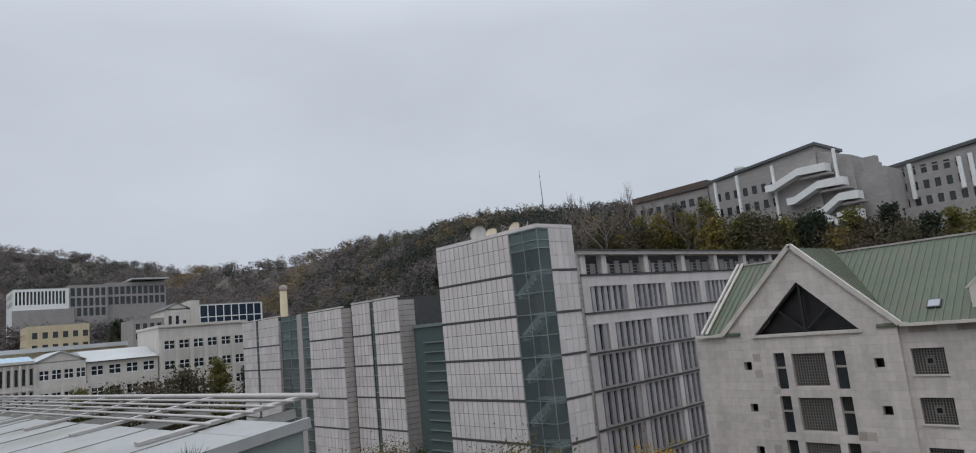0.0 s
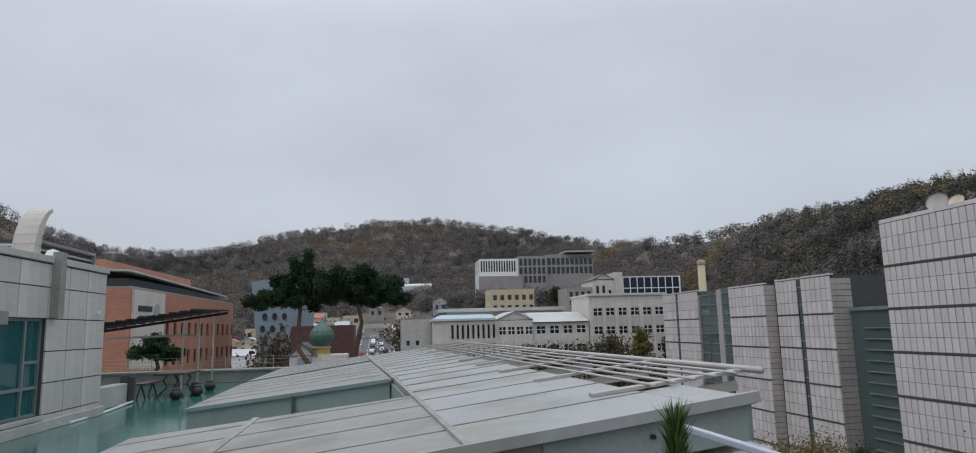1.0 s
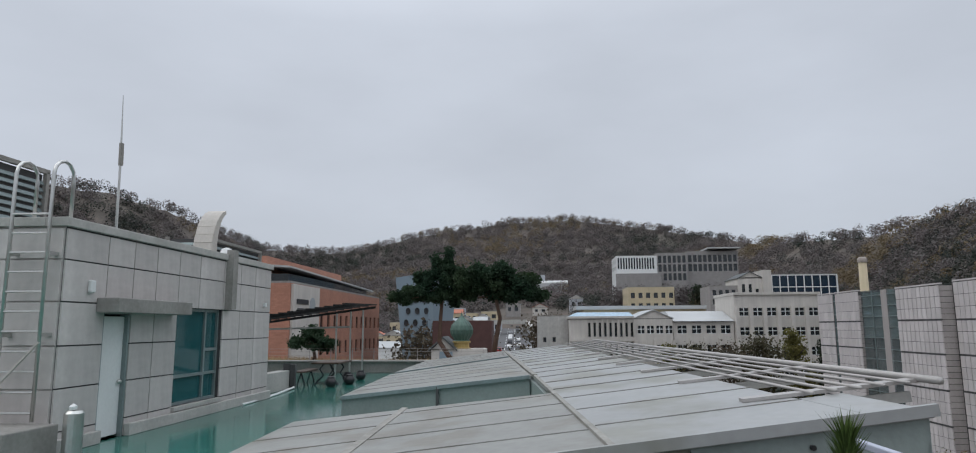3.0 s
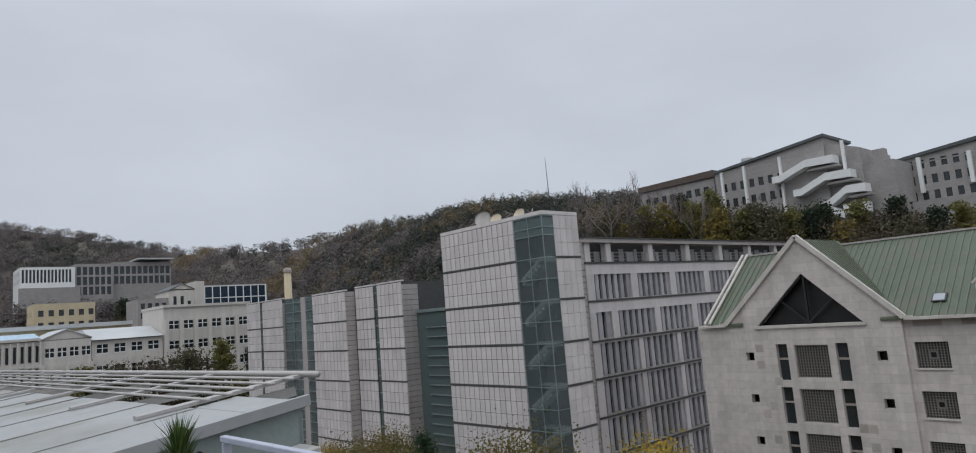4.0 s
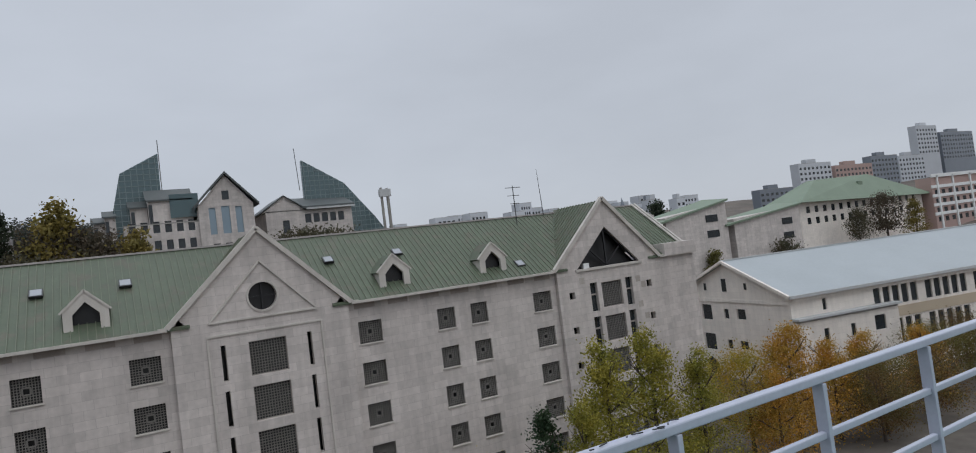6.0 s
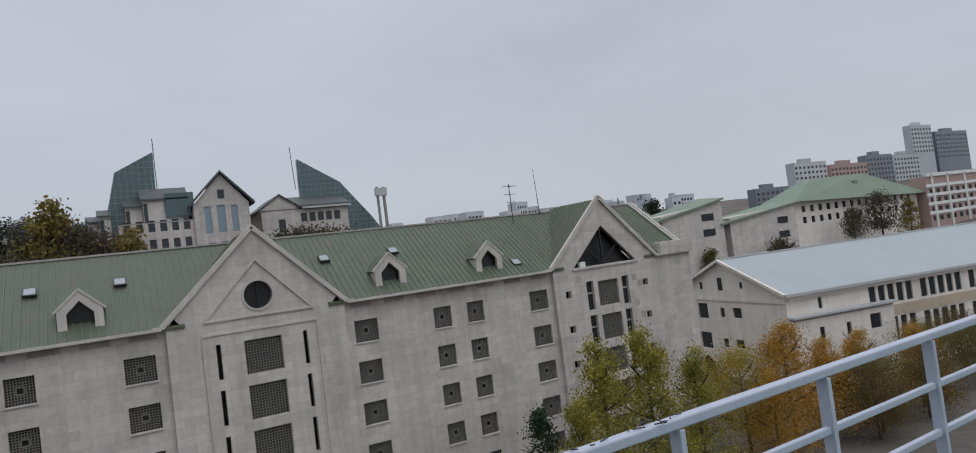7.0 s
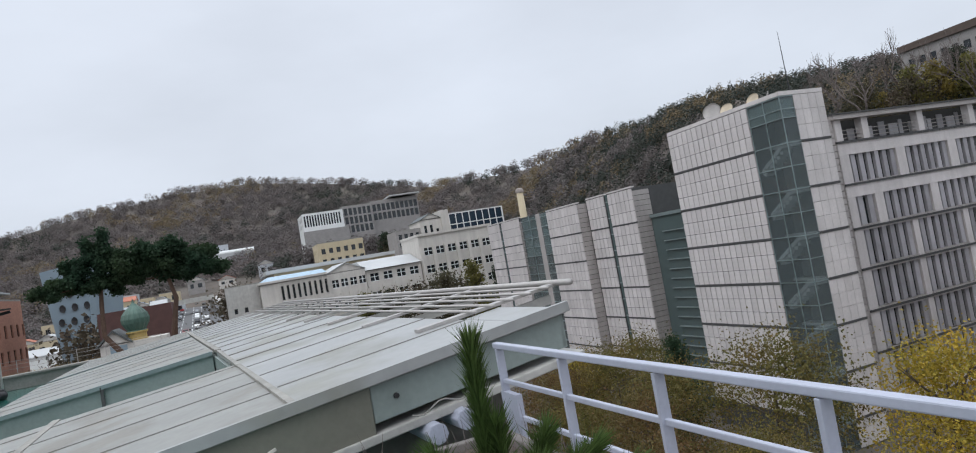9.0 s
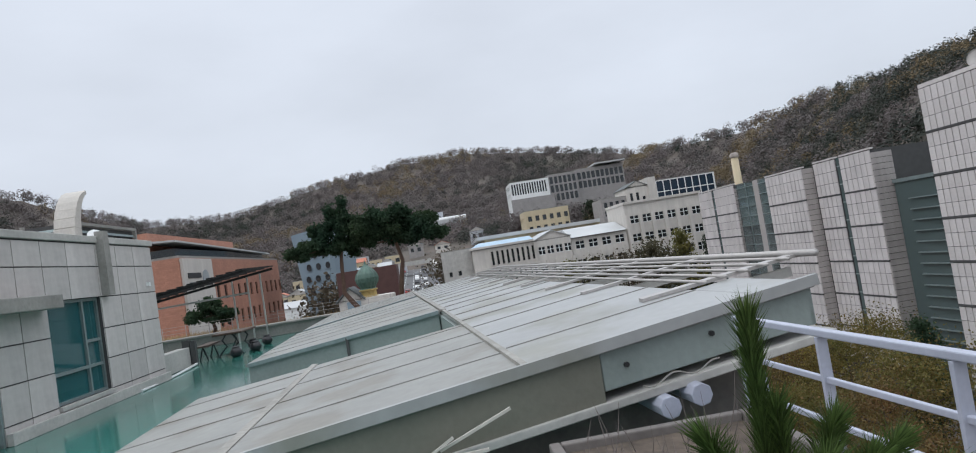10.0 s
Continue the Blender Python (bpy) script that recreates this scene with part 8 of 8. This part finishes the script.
pad_pine((-29.8, -3.5, 18.3), [(-29.8, -3.45, 18.2), (-29.8, -3.3, 19.2), (-29.8, -3.1, 20.2), (-29.8, -3.25, 20.9), (-29.8, -3.4, 21.5)],
         [(-29.8, -4.3, 21.9, 0.55, 0.4), (-29.7, -3.5, 22.0, 0.6, 0.42), (-29.9, -2.7, 21.8, 0.55, 0.42), (-29.8, -4.6, 21.35, 0.5, 0.35), (-29.8, -3.3, 21.4, 0.55, 0.3), (-29.7, -2.4, 21.3, 0.4, 0.3), (-29.8, -1.7, 21.15, 0.42, 0.24), (-29.8, -4.0, 21.6, 0.55, 0.45), (-29.8, -2.2, 21.75, 0.5, 0.4), (-29.8, -3.0, 22.05, 0.5, 0.4)], "spreading dark pine with flat needle pads on the terrace")
pad_pine((-29.6, -11.3, 18.3), [(-29.6, -11.3, 18.2), (-29.6, -11.2, 18.6), (-29.6, -11.3, 19.0), (-29.6, -11.3, 19.4)],
         [(-29.6, -11.3, 19.6, 0.4, 0.22), (-29.6, -11.9, 19.25, 0.4, 0.2), (-29.6, -10.7, 19.2, 0.4, 0.2), (-29.6, -11.2, 19.0, 0.5, 0.15)], "small clipped pine in the planting bed", 2000, 0.08)
pad_pine((-6.25, -7.3, DECK), [(-6.25, -7.3, DECK), (-6.27, -7.33, 19.0), (-6.25, -7.3, 20.0), (-6.25, -7.28, 20.9)],
         [(-6.12, -7.12, 21.0, 0.16, 0.14), (-6.3, -7.3, 20.95, 0.2, 0.15)], "small dark pine beside the penthouse", 2600, 0.05)

# long-needled pine shoots in front of the low roof
shoots = thing("pine_shrub", (-2.6, -0.5, DECK), "young pine shrub with long bright green needles", "shrub")


def shoot(base, tip, length, count, spread, name="needles"):
    base, tip = Vector(base), Vector(tip)
    s = Shape()
    d = (tip - base).normalized()
    rg = random.Random(int(1000 * abs(tip.y)))
    for k in range(count):
        t = rg.random() ** 0.8
        p = base.lerp(tip, t)
        a = rg.uniform(0, 2 * math.pi)
        side = Vector((math.cos(a), math.sin(a), 0))
        e = (d * rg.uniform(0.55, 1.0) + side * rg.uniform(0.15, spread)).normalized() * length * rg.uniform(0.65, 1.1)
        w = side.cross(d).normalized() * 0.0022
        mid_ = p + e * 0.5 + Vector((0, 0, 0.004))
        s.quad(p - w, p + w, mid_ + w, p + e, mid_ - w)
    ob = part(name, s, L_NEEDLE, shoots)
    part("stem", Shape().tube([base - Vector((0, 0, 0.02)), base.lerp(tip, 0.5), tip], [0.012, 0.01, 0.005], 6), M_BARK_RED, shoots)


shoot((-2.6, -0.57, 18.85), (-2.6, -0.555, 19.42), 0.13, 1700, 0.5)
shoot((-2.6, -0.50, 18.80), (-2.58, -0.52, 19.14), 0.12, 700, 0.8)
shoot((-2.6, -0.62, 18.80), (-2.62, -0.74, 19.06), 0.13, 800, 0.9)
shoot((-2.6, -0.45, 18.80), (-2.6, -0.33, 19.06), 0.12, 800, 0.9)
shoot((-2.55, -0.40, 18.78), (-2.55, -0.17, 18.98), 0.12, 700, 0.9)
shoot((-2.5, -0.50, 18.75), (-2.45, -0.46, 18.98), 0.13, 800, 1.0)
shoot((-2.5, -0.60, 18.75), (-2.45, -0.66, 18.93), 0.13, 700, 1.0)
shoot((-2.55, -0.35, 18.75), (-2.5, -0.05, 18.9), 0.12, 600, 0.9)
shoot((-2.58, -0.66, 18.74), (-2.55, -0.86, 18.93), 0.13, 800, 0.9)
shoot((-2.52, -0.55, 18.72), (-2.42, -0.56, 18.90), 0.13, 900, 1.0)
shoot((-2.56, -0.42, 18.74), (-2.52, -0.27, 18.95), 0.13, 900, 1.0)
shoot((-2.50, -0.45, 18.70), (-2.40, -0.36, 18.86), 0.13, 900, 1.1)
shoot((-2.52, -0.30, 18.72), (-2.44, -0.14, 18.86), 0.12, 800, 1.0)
part("trunk", Shape().tube([(-2.6, -0.5, DECK), (-2.62, -0.52, 18.5), (-2.6, -0.55, 18.9)], [0.035, 0.028, 0.016], 8).tube([(-2.61, -0.52, 18.5), (-2.58, -0.42, 18.8)], [0.02, 0.012], 6).tube([(-2.61, -0.52, 18.45), (-2.52, -0.5, 18.78)], [0.02, 0.012], 6), M_BARK_RED, shoots)
trough = Shape().box(-5.2, -1.05, -0.95, -0.87, DECK, DECK + 0.42).box(-5.2, -1.05, 0.42, 0.5, DECK, DECK + 0.42).box(-5.2, -5.12, -0.866, 0.416, DECK, DECK + 0.42).box(-1.13, -1.05, -0.866, 0.416, DECK, DECK + 0.42)
trough = tagged(part("plant_trough", trough, M_WALL_DIM, bevel=0.012), "weathered concrete plant trough under the shrub", "trough")
part("soil", Shape().box(-5.12, -1.13, -0.866, 0.416, DECK, DECK + 0.36), mat("dry_trough_soil", (0.085, 0.065, 0.05), 0.95, var=0.35, scale=6), trough, "dry soil with leaf litter")
twigs = Shape()
tw_r = random.Random(15)
for k in range(150):
    p = Vector((tw_r.uniform(-5.0, -1.4), tw_r.uniform(-0.8, 0.38), DECK + 0.35))
    q = p + Vector((tw_r.uniform(-0.12, 0.12), tw_r.uniform(-0.12, 0.12), tw_r.uniform(0.12, 0.42)))
    twigs.tube([p, p.lerp(q, 0.5) + Vector((0.02, 0.01, 0)), q], [0.004, 0.003, 0.001], 4)
tagged(part("dry_twigs", twigs, M_BARK_GREY), "dry brown twigs standing in the trough", "twigs", "", "stuff")

# dry grass in the planting bed
blades = Shape()
gr = random.Random(6)
for k in range(1600):
    p = Vector((gr.uniform(-31, -28.4), gr.uniform(-13.8, -4.0) if k % 4 else gr.uniform(-13.8, -11.2), DECK + 0.34))
    if p.y > -10.5 and gr.random() < 0.5:
        continue
    h = gr.uniform(0.06, 0.3 if p.y < -10 else 0.16)
    t = p + Vector((gr.uniform(-0.12, 0.12), gr.uniform(-0.12, 0.12), h))
    blades.quad(p + Vector((0, 0.012, 0)), p - Vector((0, 0.012, 0)), t)
tagged(part("dry_grass", blades, leaf_mat("straw", (0.42, 0.30, 0.16), (0.34, 0.25, 0.14))), "tufts of dry straw-coloured grass", "grass", "", "stuff")
